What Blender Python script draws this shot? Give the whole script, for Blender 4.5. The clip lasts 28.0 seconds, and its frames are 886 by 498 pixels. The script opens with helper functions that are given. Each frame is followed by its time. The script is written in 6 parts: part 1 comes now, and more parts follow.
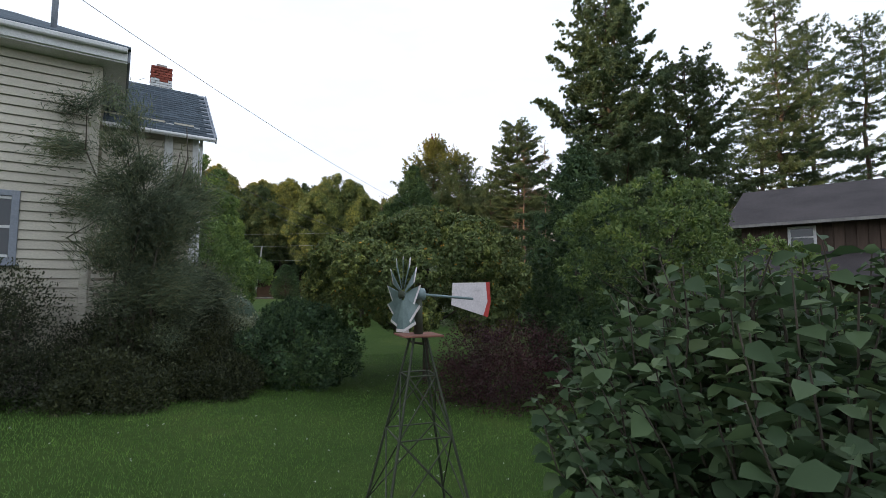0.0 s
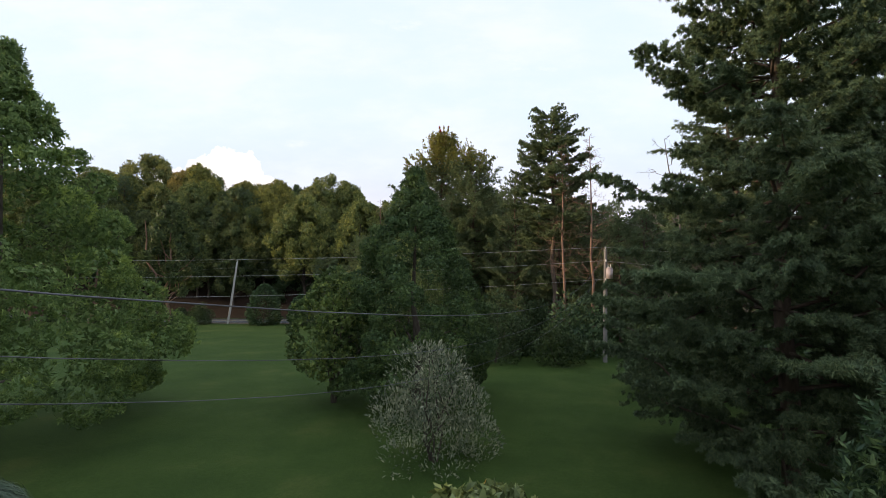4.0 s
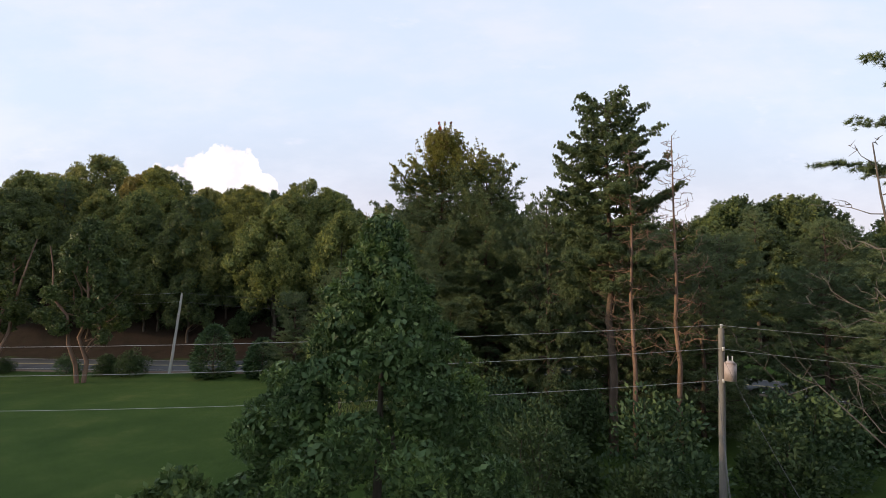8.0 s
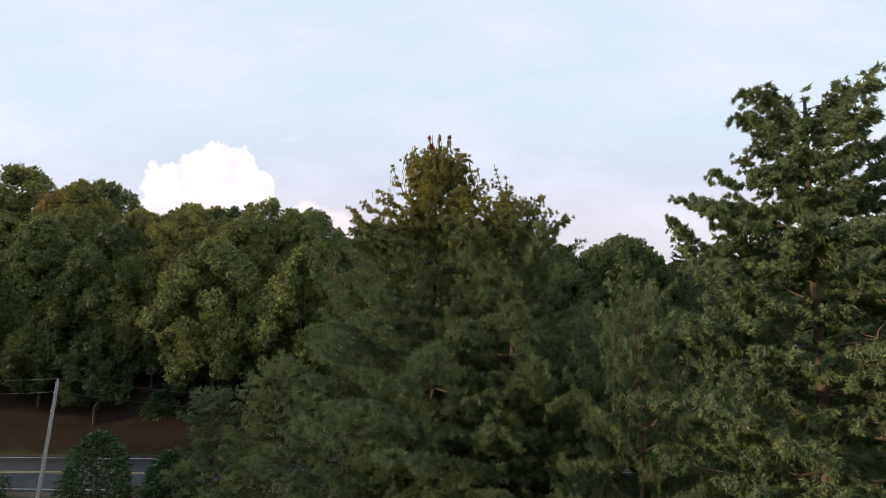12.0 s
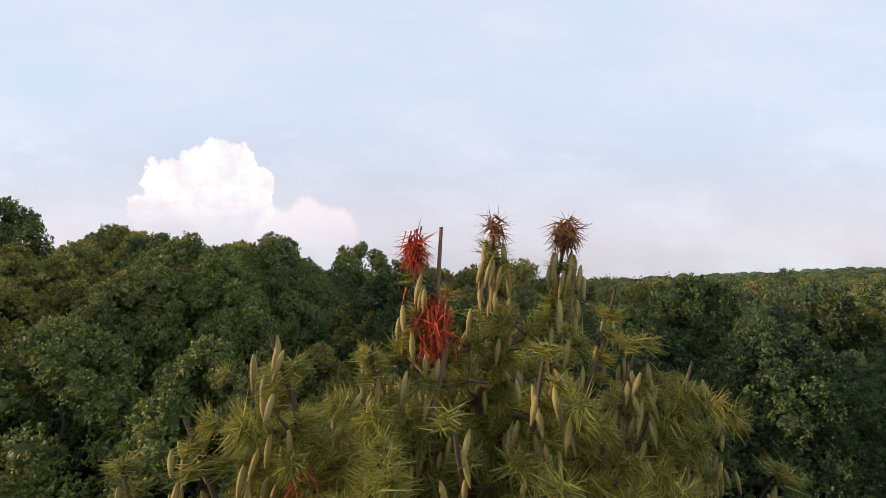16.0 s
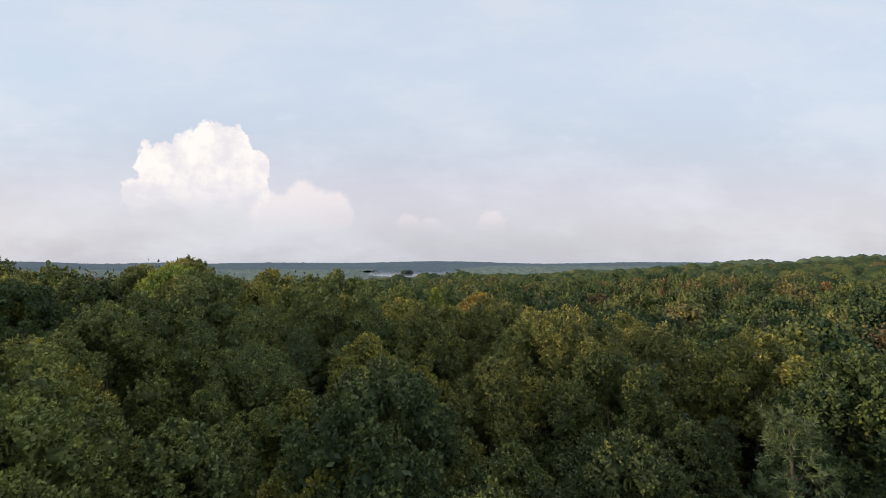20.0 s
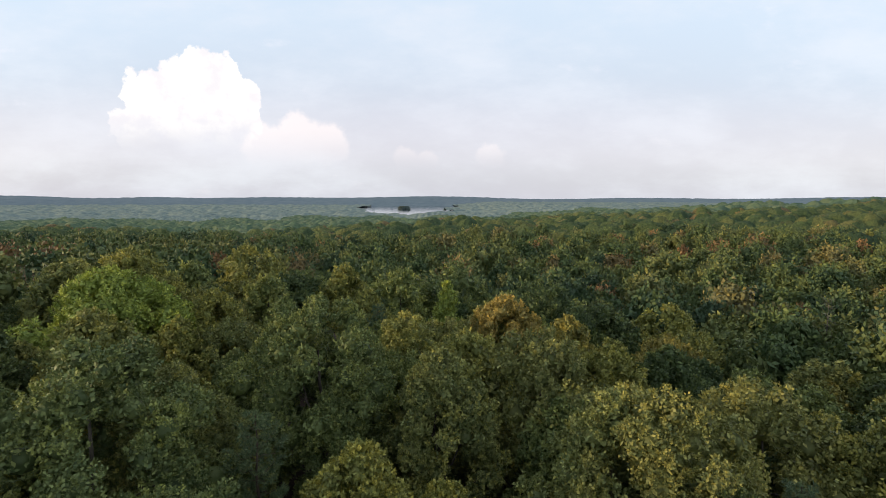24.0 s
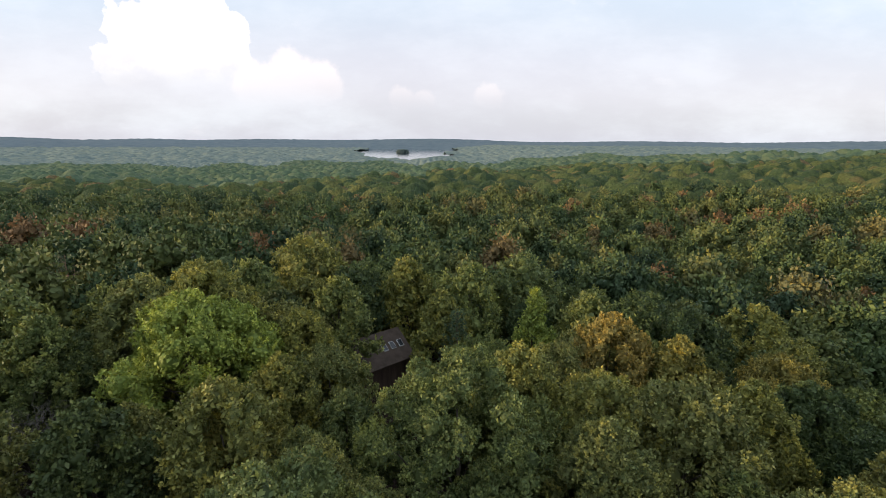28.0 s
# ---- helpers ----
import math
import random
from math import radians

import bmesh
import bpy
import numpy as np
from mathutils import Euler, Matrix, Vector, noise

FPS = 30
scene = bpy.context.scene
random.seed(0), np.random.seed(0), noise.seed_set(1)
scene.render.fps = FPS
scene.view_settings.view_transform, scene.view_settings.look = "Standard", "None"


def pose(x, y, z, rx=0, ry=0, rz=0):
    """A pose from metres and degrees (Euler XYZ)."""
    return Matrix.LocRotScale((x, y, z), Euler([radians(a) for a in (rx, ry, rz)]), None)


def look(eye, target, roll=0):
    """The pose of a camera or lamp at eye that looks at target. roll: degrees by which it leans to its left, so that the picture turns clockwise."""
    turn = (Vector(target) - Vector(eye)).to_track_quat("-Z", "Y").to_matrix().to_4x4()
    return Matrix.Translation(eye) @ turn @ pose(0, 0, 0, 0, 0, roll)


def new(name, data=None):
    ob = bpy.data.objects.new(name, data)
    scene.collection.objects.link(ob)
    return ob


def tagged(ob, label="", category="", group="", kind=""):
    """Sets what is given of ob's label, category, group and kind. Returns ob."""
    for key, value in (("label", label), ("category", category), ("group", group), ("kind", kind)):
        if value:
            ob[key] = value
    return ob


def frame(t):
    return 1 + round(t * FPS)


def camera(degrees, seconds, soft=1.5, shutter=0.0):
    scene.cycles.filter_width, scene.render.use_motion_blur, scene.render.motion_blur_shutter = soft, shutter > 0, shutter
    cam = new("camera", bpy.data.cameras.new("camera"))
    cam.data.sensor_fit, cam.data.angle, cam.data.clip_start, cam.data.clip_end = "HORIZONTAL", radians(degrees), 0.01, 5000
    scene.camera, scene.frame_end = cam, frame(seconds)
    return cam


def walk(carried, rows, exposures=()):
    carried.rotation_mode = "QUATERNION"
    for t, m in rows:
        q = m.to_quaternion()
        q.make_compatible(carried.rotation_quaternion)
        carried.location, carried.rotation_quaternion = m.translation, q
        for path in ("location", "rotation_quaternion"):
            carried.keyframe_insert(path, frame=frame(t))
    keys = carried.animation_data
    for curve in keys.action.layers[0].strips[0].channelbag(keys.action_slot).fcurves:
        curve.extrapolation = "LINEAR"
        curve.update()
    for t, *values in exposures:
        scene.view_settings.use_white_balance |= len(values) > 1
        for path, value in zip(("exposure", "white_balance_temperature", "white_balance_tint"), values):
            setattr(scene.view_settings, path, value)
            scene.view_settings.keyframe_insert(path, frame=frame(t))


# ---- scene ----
# camera and its walk
cam = camera(84.5, 28.0, soft=0.75)
METRES, EYE, TILT, LEAN, TURN = 110.0, 2.0, 4.8, 0.0, 0.0
EXPOSURES = [(0.0, 0.52, 6500, 13), (3.0, 0.38, 6500, 14), (6.0, 0.14, 6500, 15), (11.0, 0.06, 6500, 15), (17.0, -0.08, 6500, 14), (21.0, -0.18, 6500, 11), (24.0, 0.05, 6500, 10), (28.0, 0.15, 6500, 10)]
ROWS = [
    (0.0, 0.0, 0.0, 0.0, 0.0, 0.0, 0.0),
    (0.5, 0.0002, 0.0077, 0.0015, -0.01, -0.01, -0.04),
    (1.0, -0.0001, 0.0175, 0.0028, -0.11, -0.06, -0.03),
    (1.5, -0.0008, 0.0296, 0.0043, -0.17, -0.05, -0.06),
    (2.0, -0.0018, 0.0431, 0.0068, 0.02, -0.05, -0.06),
    (2.5, -0.0029, 0.0573, 0.0095, 0.2, -0.04, -0.11),
    (3.0, -0.004, 0.0723, 0.0122, 0.35, -0.06, -0.17),
    (3.5, -0.0045, 0.088, 0.0151, 0.5, -0.04, -0.24),
    (5.5, -0.0072, 0.1419, 0.029, 0.58, -0.46, 0.02),
    (6.0, -0.0078, 0.1565, 0.032, 0.53, -0.45, -0.08),
    (6.5, -0.0079, 0.1712, 0.035, 0.5, -0.42, -0.14),
    (7.0, -0.008, 0.1859, 0.0382, 0.44, -0.39, -0.16),
    (7.5, -0.008, 0.2007, 0.0415, 0.38, -0.34, -0.15),
    (8.0, -0.0077, 0.2159, 0.0453, 0.34, -0.35, -0.21),
    (8.5, -0.0074, 0.2314, 0.0495, 0.3, -0.38, -0.2),
    (9.0, -0.0072, 0.2471, 0.0541, 0.26, -0.34, -0.24),
    (9.5, -0.0072, 0.2628, 0.0593, 0.2, -0.39, -0.23),
    (10.0, -0.0073, 0.2788, 0.0647, 0.16, -0.51, -0.21),
    (10.5, -0.0073, 0.2953, 0.0696, 0.1, -0.46, -0.23),
    (11.0, -0.0071, 0.3123, 0.0748, 0.08, -0.51, -0.18),
    (11.5, -0.0072, 0.3295, 0.0801, -0.01, -0.57, -0.2),
    (13.5, -0.0069, 0.4055, 0.1009, -0.03, -0.81, -0.23),
    (14.0, -0.0074, 0.4261, 0.1057, -0.07, -0.78, -0.24),
    (14.5, -0.008, 0.4475, 0.1106, -0.08, -0.8, -0.25),
    (15.0, -0.0088, 0.4696, 0.116, -0.14, -0.85, -0.24),
    (15.5, -0.0096, 0.4931, 0.1216, -0.1, -0.93, -0.19),
    (16.0, -0.0113, 0.5185, 0.128, -0.06, -1.04, -0.31),
    (16.5, -0.0128, 0.5436, 0.1322, -0.08, -1.08, -0.17),
    (17.0, -0.0126, 0.5661, 0.1374, -0.09, -1.17, -0.17),
    (17.5, -0.0129, 0.5881, 0.1423, -0.13, -1.17, -0.17),
    (18.0, -0.0135, 0.6096, 0.1472, -0.18, -1.18, -0.18),
    (18.5, -0.0147, 0.6307, 0.1522, -0.28, -1.2, -0.16),
    (19.0, -0.016, 0.6514, 0.1569, -0.34, -1.21, -0.15),
    (19.5, -0.0175, 0.6719, 0.1624, -0.38, -2.06, -0.14),
    (20.0, -0.0191, 0.6917, 0.1682, -0.44, -3.0, -0.13),
    (20.5, -0.0209, 0.7113, 0.1742, -0.49, -3.98, -0.15),
    (21.0, -0.0228, 0.7304, 0.1802, -0.56, -4.93, -0.16),
    (21.5, -0.0248, 0.7489, 0.1863, -0.62, -5.94, -0.19),
    (23.5, -0.0337, 0.818, 0.2088, -0.74, -9.74, -0.28),
    (24.0, -0.0361, 0.8339, 0.2146, -0.77, -10.68, -0.34),
    (24.5, -0.0395, 0.8486, 0.2207, -0.8, -11.62, -0.37),
    (25.0, -0.0456, 0.8616, 0.2266, -0.84, -12.5, -0.42),
    (25.5, -0.0548, 0.8733, 0.2328, -0.84, -13.38, -0.45),
    (26.0, -0.0672, 0.8833, 0.2392, -0.92, -14.23, -0.49),
    (26.5, -0.0824, 0.8911, 0.2455, -1.14, -15.04, -0.55),
    (27.0, -0.0989, 0.8955, 0.2523, -1.41, -15.82, -0.61),
    (27.5, -0.1153, 0.896, 0.2594, -1.4, -16.58, -0.62),
    (28.0, -0.1301, 0.8922, 0.2665, -1.08, -17.32, -0.58),
]
walk(cam, [(t, pose(0, 0, EYE, TILT, LEAN, TURN) @ pose(METRES * x, METRES * y, METRES * z, 90 + pitch, roll, yaw)) for t, x, y, z, yaw, pitch, roll in ROWS],
     EXPOSURES)

# ---- world, sun and light ----
SUN_AZ, SUN_EL = -98.0, 9.0      # degrees clockwise from +y, degrees above the horizon
world = bpy.data.worlds.new("dusk_sky")
scene.world = world
world.use_nodes = True
wt = world.node_tree
wt.nodes.clear()


def wn(kind, **props):
    n = wt.nodes.new(kind)
    for k, v in props.items():
        if k == "op":
            n.operation = v
    return n


def wmath(op, a, b=None, c=None, clamp=False):
    n = wt.nodes.new("ShaderNodeMath")
    n.operation, n.use_clamp = op, clamp
    for i, s in enumerate((a, b, c)):
        if s is None:
            continue
        if isinstance(s, (int, float)):
            n.inputs[i].default_value = s
        else:
            wt.links.new(s, n.inputs[i])
    return n.outputs[0]


def wmix(fac, a, b):
    n = wt.nodes.new("ShaderNodeMix")
    n.data_type = "RGBA"
    for i, s in ((0, fac), (6, a), (7, b)):
        if isinstance(s, tuple):
            n.inputs[i].default_value = (*s, 1)
        elif isinstance(s, (int, float)):
            n.inputs[i].default_value = s
        else:
            wt.links.new(s, n.inputs[i])
    return n.outputs[2]


def wstep(x, lo, hi):
    n = wt.nodes.new("ShaderNodeMapRange")
    n.interpolation_type = "SMOOTHSTEP"
    wt.links.new(x, n.inputs[0])
    n.inputs[1].default_value, n.inputs[2].default_value = lo, hi
    return n.outputs[0]


def wnoise(vec, scale, detail=5.0, rough=0.55):
    n = wt.nodes.new("ShaderNodeTexNoise")
    wt.links.new(vec, n.inputs["Vector"])
    n.inputs["Scale"].default_value, n.inputs["Detail"].default_value, n.inputs["Roughness"].default_value = scale, detail, rough
    return n.outputs["Fac"]


wcoord = wt.nodes.new("ShaderNodeTexCoord").outputs["Generated"]
wsep = wt.nodes.new("ShaderNodeSeparateXYZ")
wt.links.new(wcoord, wsep.inputs[0])
ahead = wmath("MAXIMUM", wsep.outputs[1], 0.08)
sky_u, sky_v = wmath("DIVIDE", wsep.outputs[0], ahead), wmath("DIVIDE", wsep.outputs[2], ahead)
wcomb = wt.nodes.new("ShaderNodeCombineXYZ")
wt.links.new(sky_u, wcomb.inputs[0])
wt.links.new(wmath("MULTIPLY", sky_v, 2.4), wcomb.inputs[1])
flat_uv = wcomb.outputs[0]
wcomb2 = wt.nodes.new("ShaderNodeCombineXYZ")
wt.links.new(sky_u, wcomb2.inputs[0])
wt.links.new(sky_v, wcomb2.inputs[1])
true_uv = wcomb2.outputs[0]
sky = wt.nodes.new("ShaderNodeTexSky")
sky.sky_type, sky.sun_disc = "NISHITA", False
sky.sun_elevation, sky.sun_rotation = radians(SUN_EL), radians(SUN_AZ)
scaled = wt.nodes.new("ShaderNodeVectorMath")
scaled.operation = "SCALE"
wt.links.new(sky.outputs[0], scaled.inputs[0])
scaled.inputs["Scale"].default_value = 0.13
# a thin high veil over the clear sky: pinkish grey low down, pale blue above, in long streaks
low = wstep(sky_v, 0.02, 0.42)
veil = wmix(low, (0.560, 0.570, 0.645), (0.622, 0.728, 0.852))
streak = wstep(wnoise(flat_uv, 2.2, 6.0, 0.6), 0.38, 0.68)
veil = wmix(wmath("MULTIPLY", streak, 0.8), veil, (0.74, 0.78, 0.86))
pink = wmath("MULTIPLY", wmath("MULTIPLY", wstep(sky_v, 0.02, 0.10), wmath("SUBTRACT", 1.0, wstep(sky_v, 0.12, 0.26))), 0.38)
veil = wmix(pink, veil, (0.77, 0.71, 0.77))
wisp = wstep(wnoise(flat_uv, 5.0, 7.0, 0.62), 0.60, 0.72)
veil = wmix(wmath("MULTIPLY", wisp, 0.22), veil, (0.92, 0.88, 0.93))
air = wmix(0.86, scaled.outputs[0], veil)


# heaps of a far cumulus, each a disc roughened by noise: u, v, radius
def puff(u, v, r):
    du, dv = wmath("SUBTRACT", sky_u, u), wmath("SUBTRACT", sky_v, v)
    d = wmath("SQRT", wmath("ADD", wmath("MULTIPLY", du, du), wmath("MULTIPLY", dv, dv)))
    return wmath("DIVIDE", d, r)


billow = wmath("MULTIPLY", wmath("SUBTRACT", wnoise(true_uv, 26.0, 5.0, 0.55), 0.5), 1.15)
heap = None
for pu in ((-0.565, 0.195, 0.065), (-0.50, 0.195, 0.085), (-0.455, 0.235, 0.06), (-0.435, 0.19, 0.07), (-0.39, 0.195, 0.042),
           (-0.61, 0.14, 0.045), (-0.53, 0.15, 0.10), (-0.42, 0.15, 0.07)):
    p = puff(*pu)
    heap = p if heap is None else wmath("MINIMUM", heap, p)
heap = wmath("SUBTRACT", 1.0, wstep(wmath("ADD", heap, billow), 0.90, 1.02))
heap = wmath("MULTIPLY", heap, wstep(sky_v, 0.085, 0.19))
small = None
for pu in ( (-0.275, 0.115, 0.055), (-0.22, 0.105, 0.045), (-0.34, 0.10, 0.05),
           (-0.06, 0.075, 0.030), (-0.02, 0.072, 0.025), (0.11, 0.08, 0.03)):
    p = puff(*pu)
    small = p if small is None else wmath("MINIMUM", small, p)
small = wmath("SUBTRACT", 1.0, wstep(wmath("ADD", small, billow), 0.75, 1.15))
small = wmath("MULTIPLY", small, wstep(sky_v, 0.055, 0.15))
air = wmix(wmath("MULTIPLY", small, 0.6), air, (0.93, 0.84, 0.82))
billow_tone = wmix(wstep(wnoise(true_uv, 17.0, 5.0, 0.6), 0.36, 0.62), (0.80, 0.765, 0.785), (0.97, 0.92, 0.865))
air = wmix(wmath("MULTIPLY", heap, 0.92), air, billow_tone)
bg = wt.nodes.new("ShaderNodeBackground")
wt.links.new(air, bg.inputs[0])
bg.inputs[1].default_value = 1.22
wout = wt.nodes.new("ShaderNodeOutputWorld")
wt.links.new(bg.outputs[0], wout.inputs[0])

sun_data = bpy.data.lights.new("sun", "SUN")
sun_data.energy, sun_data.angle, sun_data.color = 4.0, radians(3), (1.0, 0.76, 0.46)
sun = new("sun", sun_data)
sd = Vector((math.sin(radians(SUN_AZ)) * math.cos(radians(SUN_EL)), math.cos(radians(SUN_AZ)) * math.cos(radians(SUN_EL)), math.sin(radians(SUN_EL))))
sun.matrix_world = look(sd * 50, (0, 0, 0))


# ---- materials ----
def material(name, rough=0.8, metal=0.0, spec=0.3):
    m = bpy.data.materials.new(name)
    m.use_nodes = True
    b = m.node_tree.nodes["Principled BSDF"]
    b.inputs["Roughness"].default_value, b.inputs["Metallic"].default_value = rough, metal
    b.inputs["Specular IOR Level"].default_value = spec
    return m, m.node_tree, b


def ramp(nt, fac, stops):
    r = nt.nodes.new("ShaderNodeValToRGB")
    while len(r.color_ramp.elements) < len(stops):
        r.color_ramp.elements.new(0.5)
    for e, (p, c) in zip(r.color_ramp.elements, stops):
        e.position, e.color = p, (*c, 1)
    nt.links.new(fac, r.inputs[0])
    return r.outputs[0]


def noise_fac(nt, scale, detail=4.0, rough=0.6, stretch=None, space="Object"):
    tc = nt.nodes.new("ShaderNodeTexCoord")
    out = tc.outputs["Object"]
    if space == "World":
        out = nt.nodes.new("ShaderNodeNewGeometry").outputs["Position"]
    if stretch:
        mp = nt.nodes.new("ShaderNodeMapping")
        mp.inputs["Scale"].default_value = stretch
        nt.links.new(out, mp.inputs[0])
        out = mp.outputs[0]
    n = nt.nodes.new("ShaderNodeTexNoise")
    n.inputs["Scale"].default_value, n.inputs["Detail"].default_value, n.inputs["Roughness"].default_value = scale, detail, rough
    nt.links.new(out, n.inputs["Vector"])
    return n.outputs["Fac"]


def mix(nt, fac, a, b, blend="MIX"):
    n = nt.nodes.new("ShaderNodeMix")
    n.data_type, n.blend_type = "RGBA", blend
    for i, s in ((0, fac), (6, a), (7, b)):
        if isinstance(s, tuple):
            n.inputs[i].default_value = (*s, 1)
        elif isinstance(s, (int, float)):
            n.inputs[i].default_value = s
        else:
            nt.links.new(s, n.inputs[i])
    return n.outputs[2]


def bump(nt, b, height, strength=0.4, dist=0.02):
    n = nt.nodes.new("ShaderNodeBump")
    n.inputs["Strength"].default_value, n.inputs["Distance"].default_value = strength, dist
    nt.links.new(height, n.inputs["Height"])
    nt.links.new(n.outputs[0], b.inputs["Normal"])


def surface(name, stops, scale=3.0, fine=40.0, rough=0.8, metal=0.0, stretch=None, relief=0.3, dist=0.01, spec=0.3, each=0.0):
    """Two scales of noise over a ramp of colours, with fine relief; each: how far single pieces differ."""
    m, nt, b = material(name, rough, metal, spec)
    c = ramp(nt, noise_fac(nt, scale, stretch=stretch), stops)
    f = noise_fac(nt, fine, 3.0, 0.7, stretch)
    c = mix(nt, 0.5, c, ramp(nt, f, [(0.25, (0.45, 0.45, 0.45)), (0.75, (1.0, 1.0, 1.0))]), "MULTIPLY")
    if each:
        rnd = nt.nodes.new("ShaderNodeObjectInfo").outputs["Random"]
        c = mix(nt, each, c, ramp(nt, rnd, [(0.0, (0.4, 0.4, 0.4)), (1.0, (1.3, 1.3, 1.3))]), "MULTIPLY")
    nt.links.new(c, b.inputs["Base Color"])
    bump(nt, b, f, relief, dist)
    return m


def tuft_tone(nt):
    """The tone that a mesh carries for each tuft, from 0 to 1, low for painted shade inside crowns; 0.5 where it has
    none.
    """
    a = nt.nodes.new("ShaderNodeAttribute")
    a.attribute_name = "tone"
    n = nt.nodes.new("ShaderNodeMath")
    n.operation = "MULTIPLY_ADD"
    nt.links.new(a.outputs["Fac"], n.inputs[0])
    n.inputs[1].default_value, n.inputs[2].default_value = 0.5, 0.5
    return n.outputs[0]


def foliage(name, dark, mid, light, rough=0.55, glow=0.14, tree_spread=0.35, spec=0.25, autumn=None, rare=None, lumpy=False):
    """Leaves: each leaf has its own shade, each tree its own tone; thin, so some light comes through."""
    m, nt, b = material(name, rough, 0, spec)
    leaf = nt.nodes.new("ShaderNodeNewGeometry").outputs["Random Per Island"]
    tree = nt.nodes.new("ShaderNodeObjectInfo").outputs["Random"]
    stops = [(0.0, dark), (0.5, mid), (0.97, light)]
    if rare:
        stops += [(0.988, light), (0.992, rare)]
    c = ramp(nt, leaf, stops)
    tone = [(0.0, (0.66, 0.76, 0.72)), (0.25, (0.84, 0.90, 0.66)), (0.45, (0.92, 0.90, 0.80)), (0.6, (1.06, 0.92, 0.72)), (0.75, (1.14, 1.02, 0.68)), (0.93, (1.24, 1.06, 0.62))]
    if autumn:
        tone.append((1.0, autumn))
    c = mix(nt, tree_spread, c, ramp(nt, tree, tone), "MULTIPLY")
    patch = noise_fac(nt, 1.15, 3.0, 0.55, space="World")
    c = mix(nt, 0.3 if lumpy else 0.4, c, ramp(nt, patch, [(0.36, (0.44, 0.52, 0.54)), (0.64, (1.48, 1.40, 1.14))]), "MULTIPLY")
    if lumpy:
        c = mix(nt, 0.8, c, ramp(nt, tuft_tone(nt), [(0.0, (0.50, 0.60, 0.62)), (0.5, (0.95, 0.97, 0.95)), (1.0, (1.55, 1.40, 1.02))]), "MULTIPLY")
    nt.links.new(c, b.inputs["Base Color"])
    t = nt.nodes.new("ShaderNodeBsdfTranslucent")
    nt.links.new(c, t.inputs[0])
    s = nt.nodes.new("ShaderNodeMixShader")
    s.inputs[0].default_value = glow
    nt.links.new(b.outputs[0], s.inputs[1])
    nt.links.new(t.outputs[0], s.inputs[2])
    nt.links.new(s.outputs[0], nt.nodes["Material Output"].inputs[0])
    return m


M_OAK = foliage("broad_leaves", (0.138, 0.158, 0.060), (0.222, 0.240, 0.092), (0.330, 0.335, 0.124), tree_spread=0.75, lumpy=True, autumn=(1.65, 1.05, 0.7))
# darker kind of leaf, also used as painted shade on the right-hand crowns
M_MAPLE_SHADE = foliage("dark_and_shaded_leaves", (0.056, 0.080, 0.036), (0.092, 0.124, 0.052), (0.145, 0.176, 0.074), tree_spread=0.5, lumpy=True)
M_BRIGHT = foliage("bright_leaves", (0.190, 0.230, 0.048), (0.290, 0.340, 0.072), (0.400, 0.440, 0.105), tree_spread=0.1, lumpy=True)
M_PINE = foliage("pine_needles", (0.074, 0.112, 0.064), (0.122, 0.174, 0.094), (0.186, 0.230, 0.118), glow=0.25, tree_spread=0.3)
M_REDWOOD = foliage("soft_feathery_leaves", (0.052, 0.094, 0.034), (0.088, 0.144, 0.050), (0.136, 0.192, 0.070), tree_spread=0.1, lumpy=True)
M_FEATHER = foliage("light_feathery_leaves", (0.110, 0.172, 0.058), (0.170, 0.252, 0.082), (0.240, 0.320, 0.112), tree_spread=0.1, glow=0.35, lumpy=True)
# low warm sun painted into the needle colour of the pine tops
M_SUNLIT_TOP = foliage("sun_painted_needles", (0.140, 0.144, 0.036), (0.265, 0.254, 0.056), (0.415, 0.372, 0.080), glow=0.3, tree_spread=0.0)
M_CEDAR = foliage("cedar_sprays", (0.040, 0.074, 0.038), (0.070, 0.118, 0.054), (0.112, 0.165, 0.072), glow=0.12, tree_spread=0.2, lumpy=True)
M_CHERRY = foliage("weeping_leaves", (0.084, 0.112, 0.042), (0.142, 0.184, 0.066), (0.240, 0.275, 0.105), tree_spread=0.1, rare=(0.50, 0.26, 0.045), lumpy=True)
M_LILAC = foliage("large_leaves", (0.042, 0.074, 0.035), (0.070, 0.112, 0.050), (0.110, 0.155, 0.074), rough=0.6, tree_spread=0.1, spec=0.2, glow=0.25)
M_ELDER = foliage("pinnate_leaves", (0.078, 0.124, 0.042), (0.128, 0.186, 0.062), (0.200, 0.252, 0.092), tree_spread=0.1, lumpy=True, glow=0.3)
M_LOCUST = foliage("feathery_leaves", (0.034, 0.060, 0.026), (0.056, 0.092, 0.036), (0.086, 0.126, 0.050), tree_spread=0.15)
M_WILLOW = foliage("willow_leaves", (0.128, 0.175, 0.050), (0.211, 0.263, 0.084), (0.311, 0.350, 0.136), tree_spread=0.1)
M_YEW = foliage("yew_needles", (0.022, 0.028, 0.015), (0.038, 0.046, 0.022), (0.072, 0.080, 0.034), glow=0.1, tree_spread=0.2)
M_BARBERRY = foliage("dark_red_leaves", (0.030, 0.012, 0.014), (0.055, 0.022, 0.025), (0.085, 0.038, 0.040), tree_spread=0.1)
M_GRASSCLUMP = foliage("striped_grass_blades", (0.090, 0.120, 0.070), (0.169, 0.200, 0.122), (0.339, 0.340, 0.226), tree_spread=0.2)
M_BLUEGRASS = foliage("blue_green_grass_blades", (0.050, 0.085, 0.062), (0.085, 0.135, 0.095), (0.140, 0.190, 0.135), tree_spread=0.2)
